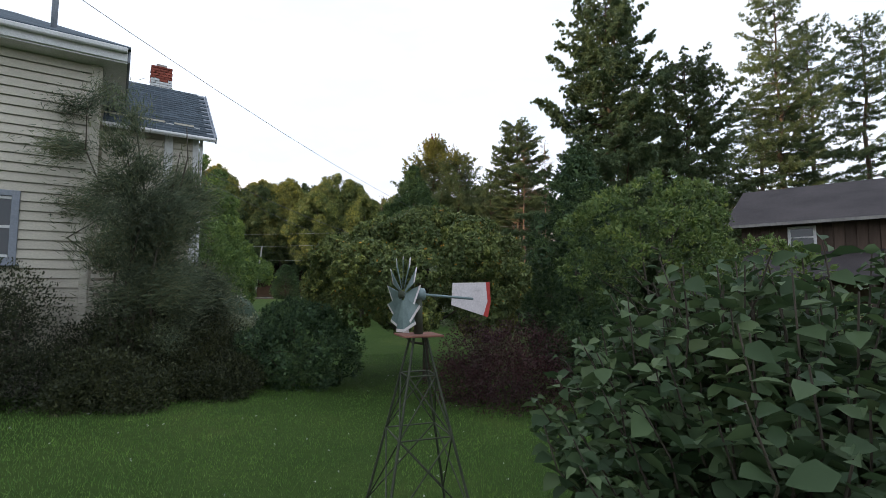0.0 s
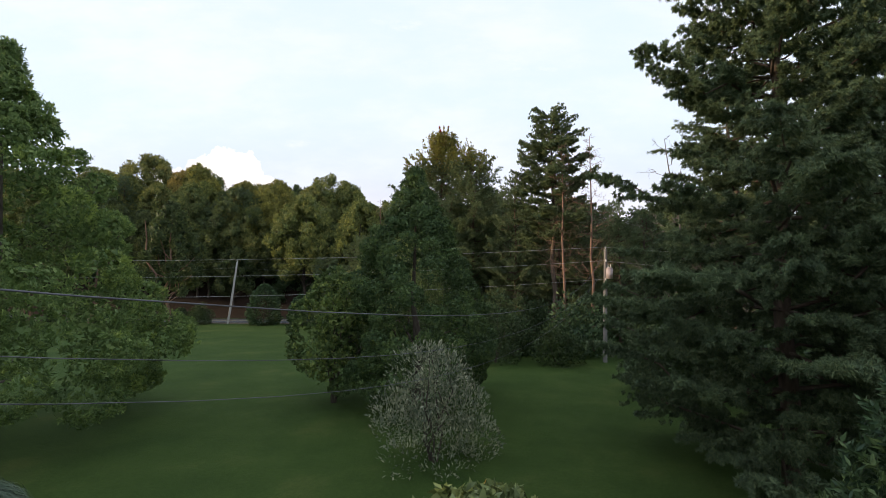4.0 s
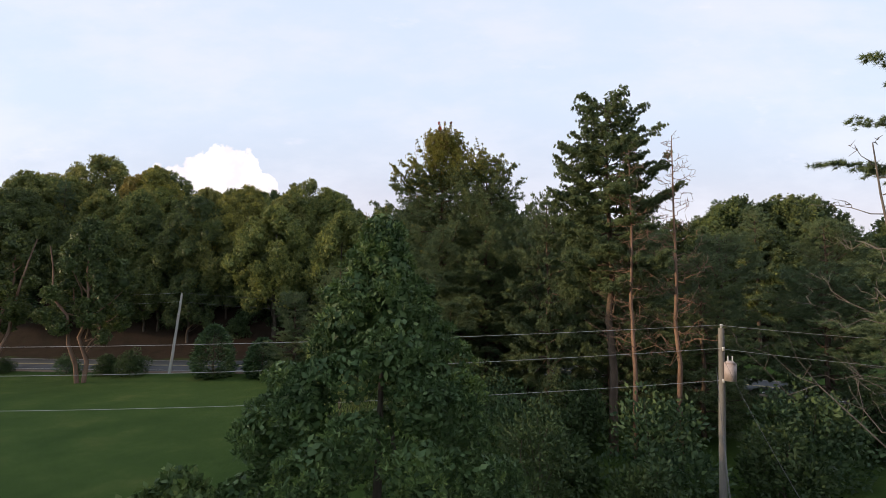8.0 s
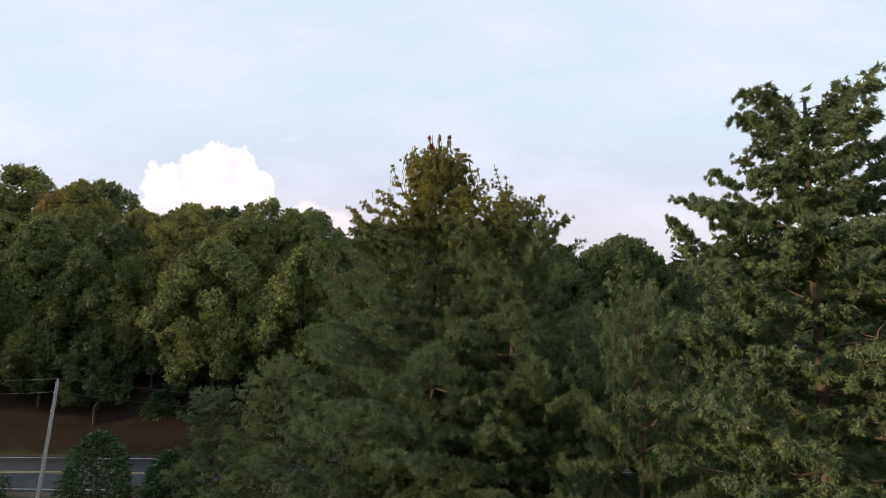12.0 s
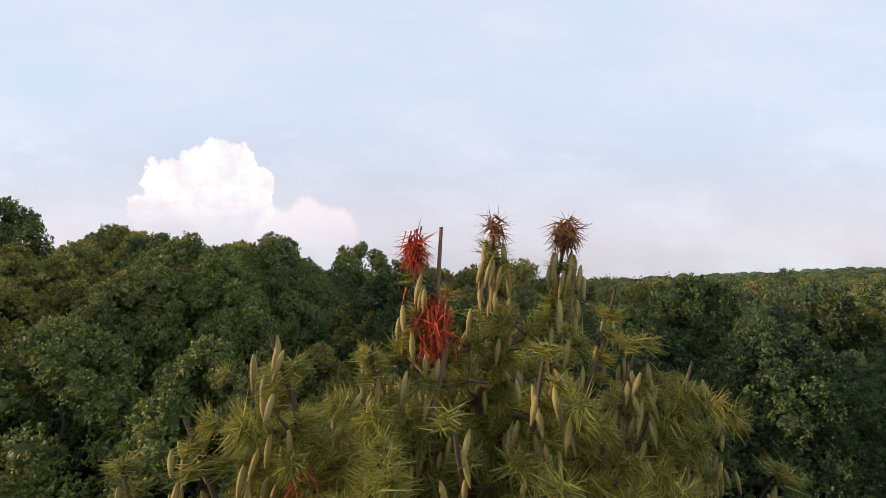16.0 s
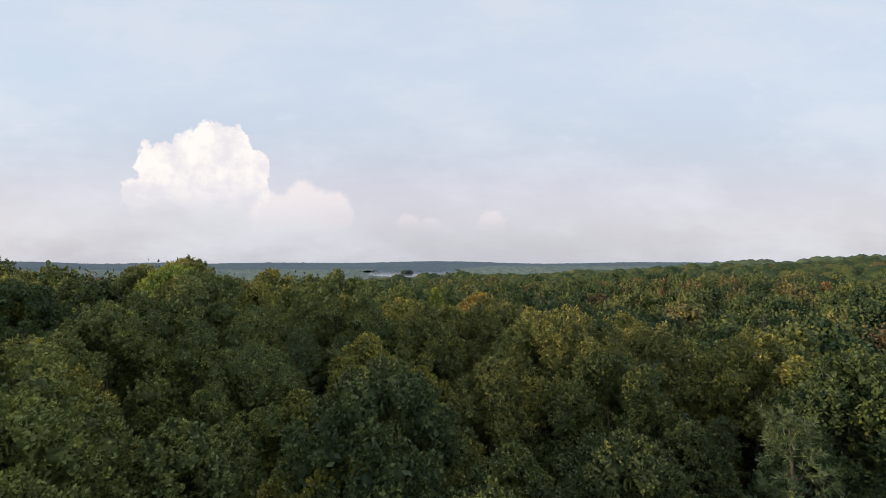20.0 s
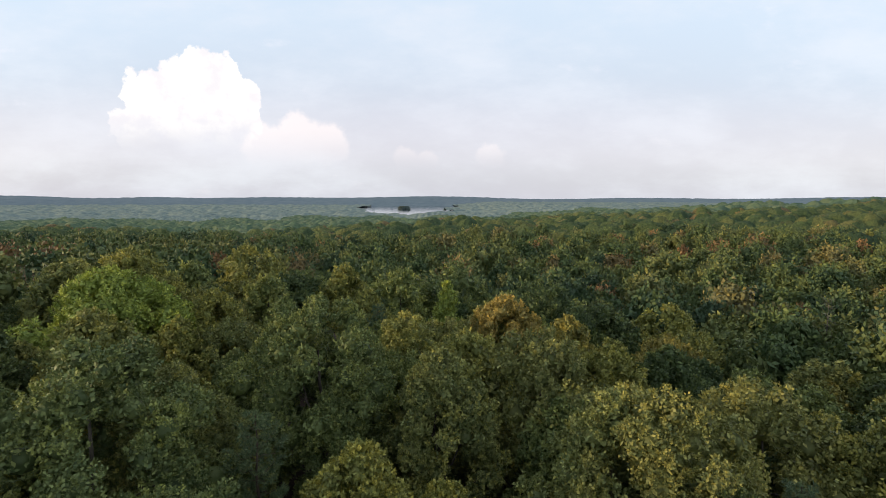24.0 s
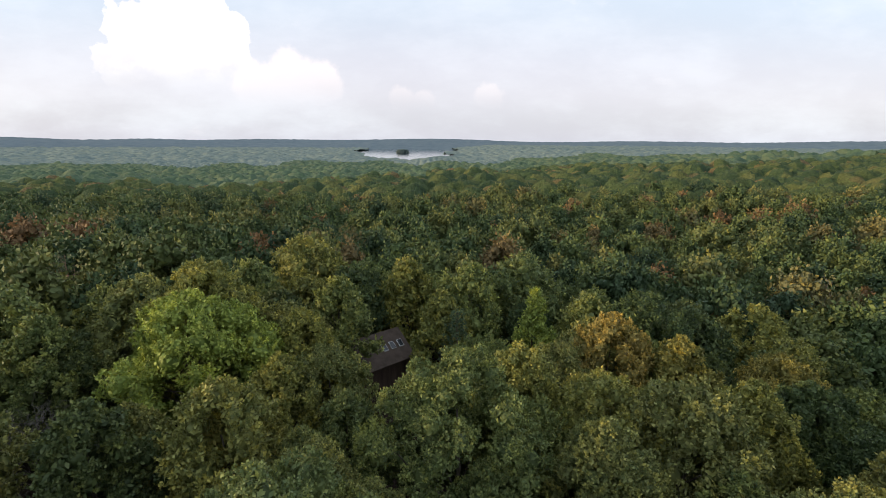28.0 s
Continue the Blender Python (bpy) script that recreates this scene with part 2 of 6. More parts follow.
M_TAMARISK = foliage("wispy_sprays", (0.075, 0.105, 0.070), (0.125, 0.155, 0.100), (0.205, 0.215, 0.130), tree_spread=0.1, glow=0.4)
M_OLIVE = foliage("silvery_leaves", (0.124, 0.150, 0.094), (0.215, 0.240, 0.160), (0.339, 0.340, 0.235), tree_spread=0.1)
M_BLADES = foliage("lawn_blades", (0.066, 0.146, 0.032), (0.114, 0.222, 0.047), (0.182, 0.286, 0.076), tree_spread=0.0)
M_RUST = surface("dead_red_needles", [(0.3, (0.42, 0.05, 0.02)), (0.7, (0.62, 0.11, 0.04))], 4.0, 30.0)
M_BROWNTUFT = surface("withered_needles", [(0.3, (0.20, 0.075, 0.035)), (0.7, (0.36, 0.16, 0.07))], 4.0, 30.0)
M_CONE = surface("pine_cones", [(0.3, (0.26, 0.19, 0.06)), (0.7, (0.46, 0.36, 0.13))], 8.0, 60.0)
M_BARK = surface("bark", [(0.3, (0.060, 0.048, 0.038)), (0.7, (0.140, 0.115, 0.090))], 3.0, 16.0, 0.95, stretch=(1, 1, 0.25), relief=0.8, dist=0.03)
M_PINEBARK = surface("pine_bark", [(0.3, (0.080, 0.058, 0.044)), (0.7, (0.170, 0.122, 0.088))], 3.0, 14.0, 0.95, stretch=(1, 1, 0.3), relief=0.8, dist=0.03)
M_DEADBARK = surface("dead_bark", [(0.3, (0.16, 0.10, 0.075)), (0.7, (0.32, 0.20, 0.14))], 1.5, 18.0, 0.9, stretch=(1, 1, 0.4), relief=0.6, dist=0.02)
M_DEADGREY = surface("dead_grey_wood", [(0.3, (0.11, 0.095, 0.085)), (0.7, (0.21, 0.185, 0.165))], 2.0, 24.0, 0.9, stretch=(1, 1, 0.3), relief=0.5)
M_GREYWOOD = surface("weathered_pole", [(0.3, (0.19, 0.175, 0.16)), (0.7, (0.34, 0.32, 0.295))], 2.0, 30.0, 0.9, stretch=(1, 1, 0.12), relief=0.5)
M_PALEWOOD = surface("pale_weathered_pole", [(0.3, (0.42, 0.40, 0.37)), (0.7, (0.62, 0.59, 0.55))], 2.0, 30.0, 0.9, stretch=(1, 1, 0.12), relief=0.4)
M_WIRE = surface("wire", [(0.3, (0.10, 0.10, 0.11)), (0.7, (0.16, 0.16, 0.17))], 2.0, 30.0, 0.6)
M_WIREPALE = surface("pale_wire", [(0.3, (0.42, 0.42, 0.42)), (0.7, (0.55, 0.55, 0.55))], 2.0, 30.0, 0.5, 0.3)
M_SIDING = surface("cream_siding", [(0.3, (0.52, 0.47, 0.38)), (0.75, (0.66, 0.61, 0.51))], 0.9, 26.0, 0.6, stretch=(1, 1, 3), relief=0.12, dist=0.003, each=0.12)
M_WHITE = surface("white_trim_paint", [(0.3, (0.62, 0.61, 0.60)), (0.75, (0.78, 0.77, 0.76))], 1.4, 30.0, 0.55, relief=0.15, dist=0.004)
M_GREYTRIM = surface("grey_fascia", [(0.3, (0.22, 0.24, 0.28)), (0.75, (0.32, 0.34, 0.38))], 1.4, 30.0, 0.6, relief=0.15)
M_SHINGLE = surface("slate_blue_shingles", [(0.3, (0.046, 0.064, 0.080)), (0.7, (0.098, 0.124, 0.148))], 2.0, 45.0, 0.9, relief=0.5, each=0.5)
M_BARNROOF = surface("barn_shingles", [(0.3, (0.034, 0.027, 0.028)), (0.7, (0.064, 0.052, 0.053))], 0.8, 40.0, 0.85, relief=0.4, each=0.3)
M_BARNWOOD = surface("barn_boards", [(0.3, (0.070, 0.046, 0.036)), (0.7, (0.150, 0.104, 0.080))], 1.2, 22.0, 0.9, stretch=(1, 1, 0.15), relief=0.5, each=0.5)
M_BRICK = surface("chimney_brick", [(0.3, (0.26, 0.060, 0.040)), (0.7, (0.40, 0.110, 0.075))], 3.0, 50.0, 0.9, relief=0.5, each=0.5)
M_MORTAR = surface("mortar", [(0.3, (0.34, 0.30, 0.27)), (0.7, (0.50, 0.46, 0.42))], 5.0, 60.0, 0.95)
M_WINDMILL = surface("green_painted_metal", [(0.3, (0.150, 0.205, 0.205)), (0.7, (0.260, 0.330, 0.325))], 5.0, 70.0, 0.5, 0.2, relief=0.2, dist=0.002)
M_TOWER = surface("weathered_steel", [(0.3, (0.045, 0.055, 0.035)), (0.7, (0.105, 0.110, 0.080))], 5.0, 70.0, 0.6, 0.4, relief=0.3, dist=0.002)
M_REDPAINT = surface("red_paint", [(0.3, (0.42, 0.035, 0.030)), (0.7, (0.55, 0.065, 0.050))], 5.0, 60.0, 0.5, relief=0.15, dist=0.002)
M_VANE = surface("chipped_white_paint", [(0.28, (0.30, 0.26, 0.25)), (0.36, (0.70, 0.62, 0.62)), (0.8, (0.80, 0.72, 0.72))], 6.0, 60.0, 0.5, relief=0.2, dist=0.002)
M_PLATFORM = surface("rusty_platform", [(0.3, (0.20, 0.085, 0.060)), (0.7, (0.32, 0.140, 0.100))], 6.0, 60.0, 0.8, relief=0.4, dist=0.003)
M_ASPHALT = surface("asphalt", [(0.3, (0.075, 0.080, 0.088)), (0.7, (0.110, 0.115, 0.122))], 0.7, 30.0, 0.85, relief=0.4, dist=0.006)
M_LINE = surface("road_line_paint", [(0.3, (0.50, 0.50, 0.48)), (0.7, (0.66, 0.66, 0.63))], 4.0, 40.0, 0.7)
M_YELLOW = surface("yellow_line_paint", [(0.3, (0.50, 0.42, 0.20)), (0.7, (0.62, 0.52, 0.26))], 4.0, 40.0, 0.7)
M_GRAVEL = surface("gravel", [(0.3, (0.16, 0.12, 0.09)), (0.7, (0.26, 0.20, 0.16))], 6.0, 60.0, 0.95, relief=0.7)
M_METAL = surface("grey_metal", [(0.3, (0.36, 0.37, 0.38)), (0.7, (0.50, 0.51, 0.52))], 4.0, 40.0, 0.45, 0.6, relief=0.1)
M_PINKCAN = surface("transformer_enamel", [(0.3, (0.45, 0.36, 0.34)), (0.7, (0.58, 0.48, 0.46))], 4.0, 40.0, 0.5)
M_CABINROOF = surface("brown_shingles", [(0.3, (0.085, 0.062, 0.050)), (0.7, (0.150, 0.112, 0.090))], 1.0, 30.0, 0.9, relief=0.4)
M_VOID_SHADE = surface("painted_void_shade", [(0.3, (0.016, 0.015, 0.015)), (0.7, (0.03, 0.028, 0.026))], 3.0, 30.0, 0.9)

M_GLASS, gnt, gb = material("window_glass", 0.05, 0.0, 0.6)
gb.inputs["Base Color"].default_value = (0.02, 0.024, 0.03, 1)
M_WATER, wnt2, wb2 = material("lake_water", 0.08, 0.0, 0.5)
wb2.inputs["Base Color"].default_value = (0.05, 0.07, 0.09, 1)
bump(wnt2, wb2, noise_fac(wnt2, 0.05, 3.0, 0.6, space="World"), 0.05, 1.0)

# ground: mown lawn on the near side of the road, leaf litter in the woods
M_GROUND, gt, gbs = material("lawn_and_woodland_floor", 0.95, 0, 0.15)
gpos = gt.nodes.new("ShaderNodeNewGeometry").outputs["Position"]
gsep = gt.nodes.new("ShaderNodeSeparateXYZ")
gt.links.new(gpos, gsep.inputs[0])
lawn = ramp(gt, noise_fac(gt, 0.35, 5.0, 0.65, space="World"), [(0.3, (0.037, 0.073, 0.014)), (0.55, (0.055, 0.096, 0.020)), (0.75, (0.092, 0.120, 0.031))])
lawn = mix(gt, 0.6, lawn, ramp(gt, noise_fac(gt, 14.0, 4.0, 0.7, space="World"), [(0.3, (0.45, 0.5, 0.4)), (0.7, (1.15, 1.1, 1.0))]), "MULTIPLY")
litter = ramp(gt, noise_fac(gt, 0.8, 5.0, 0.65, space="World"), [(0.3, (0.022, 0.016, 0.010)), (0.6, (0.036, 0.023, 0.016)), (0.8, (0.024, 0.030, 0.014))])
edge = gt.nodes.new("ShaderNodeMath")
edge.operation = "MULTIPLY_ADD"
gt.links.new(noise_fac(gt, 0.3, 3.0, space="World"), edge.inputs[0])
edge.inputs[1].default_value = 3.0
gt.links.new(gsep.outputs[1], edge.inputs[2])
woods = gt.nodes.new("ShaderNodeMapRange")
woods.inputs[1].default_value, woods.inputs[2].default_value = 78.5, 80.0
gt.links.new(edge.outputs[0], woods.inputs[0])
gt.links.new(mix(gt, woods.outputs[0], lawn, litter), gbs.inputs["Base Color"])
bump(gt, gbs, noise_fac(gt, 22.0, 4.0, 0.75, space="World"), 0.8, 0.05)


# ---- mesh tools ----
def mesh_from(name, V, F, mat, smooth=False):
    """A mesh from arrays of points and equal-sided faces."""
    V, F = np.asarray(V, np.float32), np.asarray(F, np.int32)
    me = bpy.data.meshes.new(name)
    me.vertices.add(len(V))
    me.vertices.foreach_set("co", V.ravel())
    k = F.shape[1]
    me.loops.add(F.size)
    me.loops.foreach_set("vertex_index", F.ravel())
    me.polygons.add(len(F))
    me.polygons.foreach_set("loop_start", np.arange(0, F.size, k, dtype=np.int32))
    if smooth:
        me.polygons.foreach_set("use_smooth", np.ones(len(F), bool))
    me.update(calc_edges=True)
    me.materials.append(mat)
    return me


def part(name, bm, mat, parent=None, label="", smooth=False):
    """Links a bmesh as one mesh object under a thing or a part."""
    me = bpy.data.meshes.new(name)
    bm.to_mesh(me)
    bm.free()
    me.materials.append(mat)
    if smooth:
        for p in me.polygons:
            p.use_smooth = True
    ob = new(name, me)
    ob.parent = parent
    return tagged(ob, label)


def put(name, me, parent=None, at=None, label=""):
    ob = new(name, me)
    ob.parent = parent
    if at is not None:
        ob.matrix_basis = at
    return tagged(ob, label)


def thing(name, label, category, at=None, group="", kind=""):
    ob = new(name)
    ob.empty_display_size = 0.2
    if at is not None:
        ob.matrix_basis = at
    return tagged(ob, label, category, group, kind)


def unit(a):
    return a / np.maximum(np.linalg.norm(a, axis=-1, keepdims=True), 1e-9)


def leaf_cards(rng, P, D, L, W, fold=0.15, face=None):
    """A pointed leaf at each P along D, its upper side towards face: four points, folded a little along its middle."""
    n = len(P)
    L, W = np.broadcast_to(L, n)[:, None], np.broadcast_to(W, n)[:, None]
    S = unit(np.cross(D, rng.normal(size=(n, 3)) if face is None else face))
    N = np.cross(S, D)
    V = np.stack([P, P + D * L * 0.45 + S * W * 0.5 + N * W * fold, P + D * L, P + D * L * 0.45 - S * W * 0.5 + N * W * fold], 1)
    return V.reshape(-1, 3), np.arange(4 * n).reshape(n, 4)


def needle_tris(rng, P, D, L, W):
    n = len(P)
    L, W = np.broadcast_to(L, n)[:, None], np.broadcast_to(W, n)[:, None]
    S = unit(np.cross(D, rng.normal(size=(n, 3))))
    V = np.stack([P - S * W * 0.5, P + S * W * 0.5, P + D * L], 1)
    return V.reshape(-1, 3), np.arange(3 * n).reshape(n, 3)


def tubes(lines, sides=6):
    """Tapered tubes along lines of (points, radii), joined."""
    VV, FF, base = [], [], 0
    ang = np.arange(sides) * 2 * np.pi / sides
    for pts, rad in lines:
        pts, rad = np.asarray(pts, float), np.asarray(rad, float)
        k = len(pts)
        T = unit(np.gradient(pts, axis=0))
        ref = np.where(np.abs(T[:, 2:3]) > 0.9, np.array([[1.0, 0, 0]]), np.array([[0, 0, 1.0]]))
        A = unit(np.cross(T, ref))
        B = np.cross(T, A)
        ring = pts[:, None] + rad[:, None, None] * (np.cos(ang)[None, :, None] * A[:, None] + np.sin(ang)[None, :, None] * B[:, None])
        VV.append(ring.reshape(-1, 3))
        i, j = np.meshgrid(np.arange(k - 1), np.arange(sides), indexing="ij")
        a = base + i * sides + j
        b = base + i * sides + (j + 1) % sides
        FF.append(np.stack([a, b, b + sides, a + sides], -1).reshape(-1, 4))
        base += k * sides
    return np.concatenate(VV), np.concatenate(FF)


def bend(rng, a, b, k=5, wob=0.06, sag=0.0):
    """A slightly crooked line from a to b."""
    a, b = np.asarray(a, float), np.asarray(b, float)
    t = np.linspace(0, 1, k)[:, None]
    ln = np.linalg.norm(b - a)
    p = a + (b - a) * t + rng.normal(size=(k, 3)) * wob * ln * np.sin(np.pi * t) ** 0.5 * (t * (1 - t) * 4) ** 0.5
    p[:, 2] -= sag * ln * (4 * t * (1 - t))[:, 0]
    return p


def box(bm, cx, cy, cz, sx, sy, sz, m=None, bev=0.0):
    r = bmesh.ops.create_cube(bm, size=1.0, matrix=(m or Matrix()) @ Matrix.LocRotScale((cx, cy, cz), None, (sx, sy, sz)))
    if bev:
        es = list({e for v in r["verts"] for e in v.link_edges})
        bmesh.ops.bevel(bm, geom=es, offset=bev, segments=1, affect="EDGES")
    return r


def box_bm(cx, cy, cz, sx, sy, sz, m=None, bev=0.0):
    bm = bmesh.new()
    box(bm, cx, cy, cz, sx, sy, sz, m, bev)
    return bm


# ---- land ----
ROAD = [(-420, 92), (-200, 82), (-90, 76), (-40, 74.0), (-15, 73.6), (4, 73.2), (16, 70.2), (28, 62.2), (42, 50), (70, 30), (130, -5), (300, -80)]


def smooth(x, lo, hi):
    t = np.clip((x - lo) / (hi - lo), 0, 1)
    return t * t * (3 - 2 * t)


def bell(x, y, cx, cy, sx, sy):
    return np.exp(-0.5 * (((x - cx) / sx) ** 2 + ((y - cy) / sy) ** 2))


def road_y(x):
    return np.interp(x, [p[0] for p in ROAD], [p[1] for p in ROAD])


LAKE_Z = -14.0
HILL_A, HILL_B, HILL_C = 7.6, 3.6, 2.0


def in_lake(x, y):
    c, w = -0.055 * y - 20 * np.sin(y / 260.0), 0.088 * y + 25 * np.sin(y / 170.0)
    w = w * smooth(y, 1300, 1650)
    return (np.abs(x - c) < w) & (y > 1300) & (y < 3350)


def land(x, y):
    """The ground's height, an added unseen ridge included."""
    x, y = np.asarray(x, float), np.asarray(y, float)
    z = -0.28 * bell(x, y, 0, 13, 9, 5) + 0.55 * smooth(y, 16, 55) - 0.35 * smooth(x, 0, 12) * (1 - smooth(y, 14, 45)) + 0.30 * smooth(-x, 0.5, 4.5) * (1 - smooth(y, 8, 13))
    back = y - road_y(x)
    z = z + 2.6 * smooth(back, 4.5, 11) * smooth(-x, -60, 10)
    z = z + smooth(back, 3, 17) * (HILL_A * bell(x, y, -58, 95, 21, 27) + HILL_B * bell(x, y, -60, 150, 34, 30) + HILL_C * bell(x, y, -14, 118, 26, 30) + 1.4 * bell(x, y, -29, 103, 12, 16) + 4.0 * bell(x, y, 40, 100, 14, 14)) - 6.0 * smooth(y, 215, 400) * smooth(-x, -20, 90)
    # the 47 m bell is an unseen ridge added to shade the yard
    z = z + 17.0 * (bell(x, y, 430, 500, 230, 230) - 0.0165) + 47.0 * bell(x, y, -178, -50, 45, 80)
    z = z - 18.0 * smooth(y, 260, 1000) * smooth(-x, -420, -40)
    z = z + 1.3 * np.sin(x / 37.0 + y / 53.0) * smooth(back, 15, 60)
    return z


gx = np.concatenate([-np.geomspace(4800, 60, 60), np.linspace(-58, 58, 110), np.geomspace(60, 4800, 60)])
gy = np.concatenate([-np.geomspace(4800, 12, 30), np.linspace(-10, 135, 150), np.geomspace(137, 4900, 90)])
X, Y = np.meshgrid(gx, gy)
V = np.stack([X.ravel(), Y.ravel(), land(X, Y).ravel()], 1)
inl = in_lake(V[:, 0], V[:, 1])
V[inl, 2] = np.minimum(V[inl, 2], LAKE_Z - 6)
i, j = np.meshgrid(np.arange(len(gy) - 1), np.arange(len(gx) - 1), indexing="ij")
a = i * len(gx) + j
F = np.stack([a, a + 1, a + 1 + len(gx), a + len(gx)], -1).reshape(-1, 4)
tagged(put("ground", mesh_from("ground", V, F, M_GROUND, True)), "mown green lawn running into brown woodland floor", "ground", kind="structure")


def strip(name, half, offset, lift, mat, label, category, thick=0.06, x0=-420, x1=300, dash=None, kind="structure", parent=None):
    """A band along the road's line, with a drop at both sides."""
    xs = np.arange(x0, x1, 1.5)
    pts = np.stack([xs, road_y(xs)], 1)
    pts[:, 1] = np.convolve(np.pad(pts[:, 1], 4, "edge"), np.ones(9) / 9, "valid")
    T = unit(np.gradient(pts, axis=0))
    N = np.stack([-T[:, 1], T[:, 0]], 1)
    rows = []
    for o, dz in ((-half, -thick), (-half, 0), (half, 0), (half, -thick)):
        p = pts + N * (o + offset)
        rows.append(np.column_stack([p, land(pts[:, 0], pts[:, 1]) + lift + dz]))
    V = np.stack(rows, 1).reshape(-1, 3)
    FF = []
    for k in range(len(xs) - 1):
        if dash and (k % dash[0]) >= dash[1]:
            continue
        for s in range(3):
            a = k * 4 + s
            FF.append((a, a + 4, a + 5, a + 1))
    return tagged(put(name, mesh_from(name, V, FF, mat), parent), label, category, kind=kind)


strip("road_shoulder", 3.9, 0, 0.05, M_GRAVEL, "brown gravel shoulder beside the asphalt road", "shoulder", 0.3)
strip("road", 3.2, 0, 0.10, M_ASPHALT, "grey two-lane asphalt country road", "road")
strip("edge_line", 0.06, -2.9, 0.106, M_LINE, "worn white edge line on the road", "road marking", 0.004)
strip("edge_line", 0.06, 2.9, 0.106, M_LINE, "worn white edge line on the road", "road marking", 0.004)
strip("centre_line", 0.06, -0.12, 0.106, M_YELLOW, "worn yellow centre line on the road", "road marking", 0.004)
strip("centre_line", 0.06, 0.12, 0.106, M_YELLOW, "worn yellow centre line on the road", "road marking", 0.004)


# ---- trees ----
def limbs_mesh(name, lines, mat, sides=6):
    return mesh_from(name, *tubes(lines, sides), mat, True)


def ball_mesh(level):
    """Points and triangles of a round ball: an icosahedron, split level times."""
    g = (1 + 5 ** 0.5) / 2
    V = [(-1, g, 0), (1, g, 0), (-1, -g, 0), (1, -g, 0), (0, -1, g), (0, 1, g), (0, -1, -g), (0, 1, -g), (g, 0, -1), (g, 0, 1), (-g, 0, -1), (-g, 0, 1)]
    F = [(0, 11, 5), (0, 5, 1), (0, 1, 7), (0, 7, 10), (0, 10, 11), (1, 5, 9), (5, 11, 4), (11, 10, 2), (10, 7, 6), (7, 1, 8), (3, 9, 4), (3, 4, 2), (3, 2, 6), (3, 6, 8), (3, 8, 9), (4, 9, 5), (2, 4, 11), (6, 2, 10), (8, 6, 7), (9, 8, 1)]
    for k in range(level):
        mid, G = {}, []
        for f in F:
            m = []
            for a, b in ((f[0], f[1]), (f[1], f[2]), (f[2], f[0])):
                key = (min(a, b), max(a, b))
                if key not in mid:
                    mid[key] = len(V)
                    V.append(tuple((p + q) / 2 for p, q in zip(V[a], V[b])))
                m.append(mid[key])
            G += [(f[0], m[0], m[2]), (f[1], m[1], m[0]), (f[2], m[2], m[1]), tuple(m)]
        F = G
    return unit(np.array(V, float)), np.array(F)


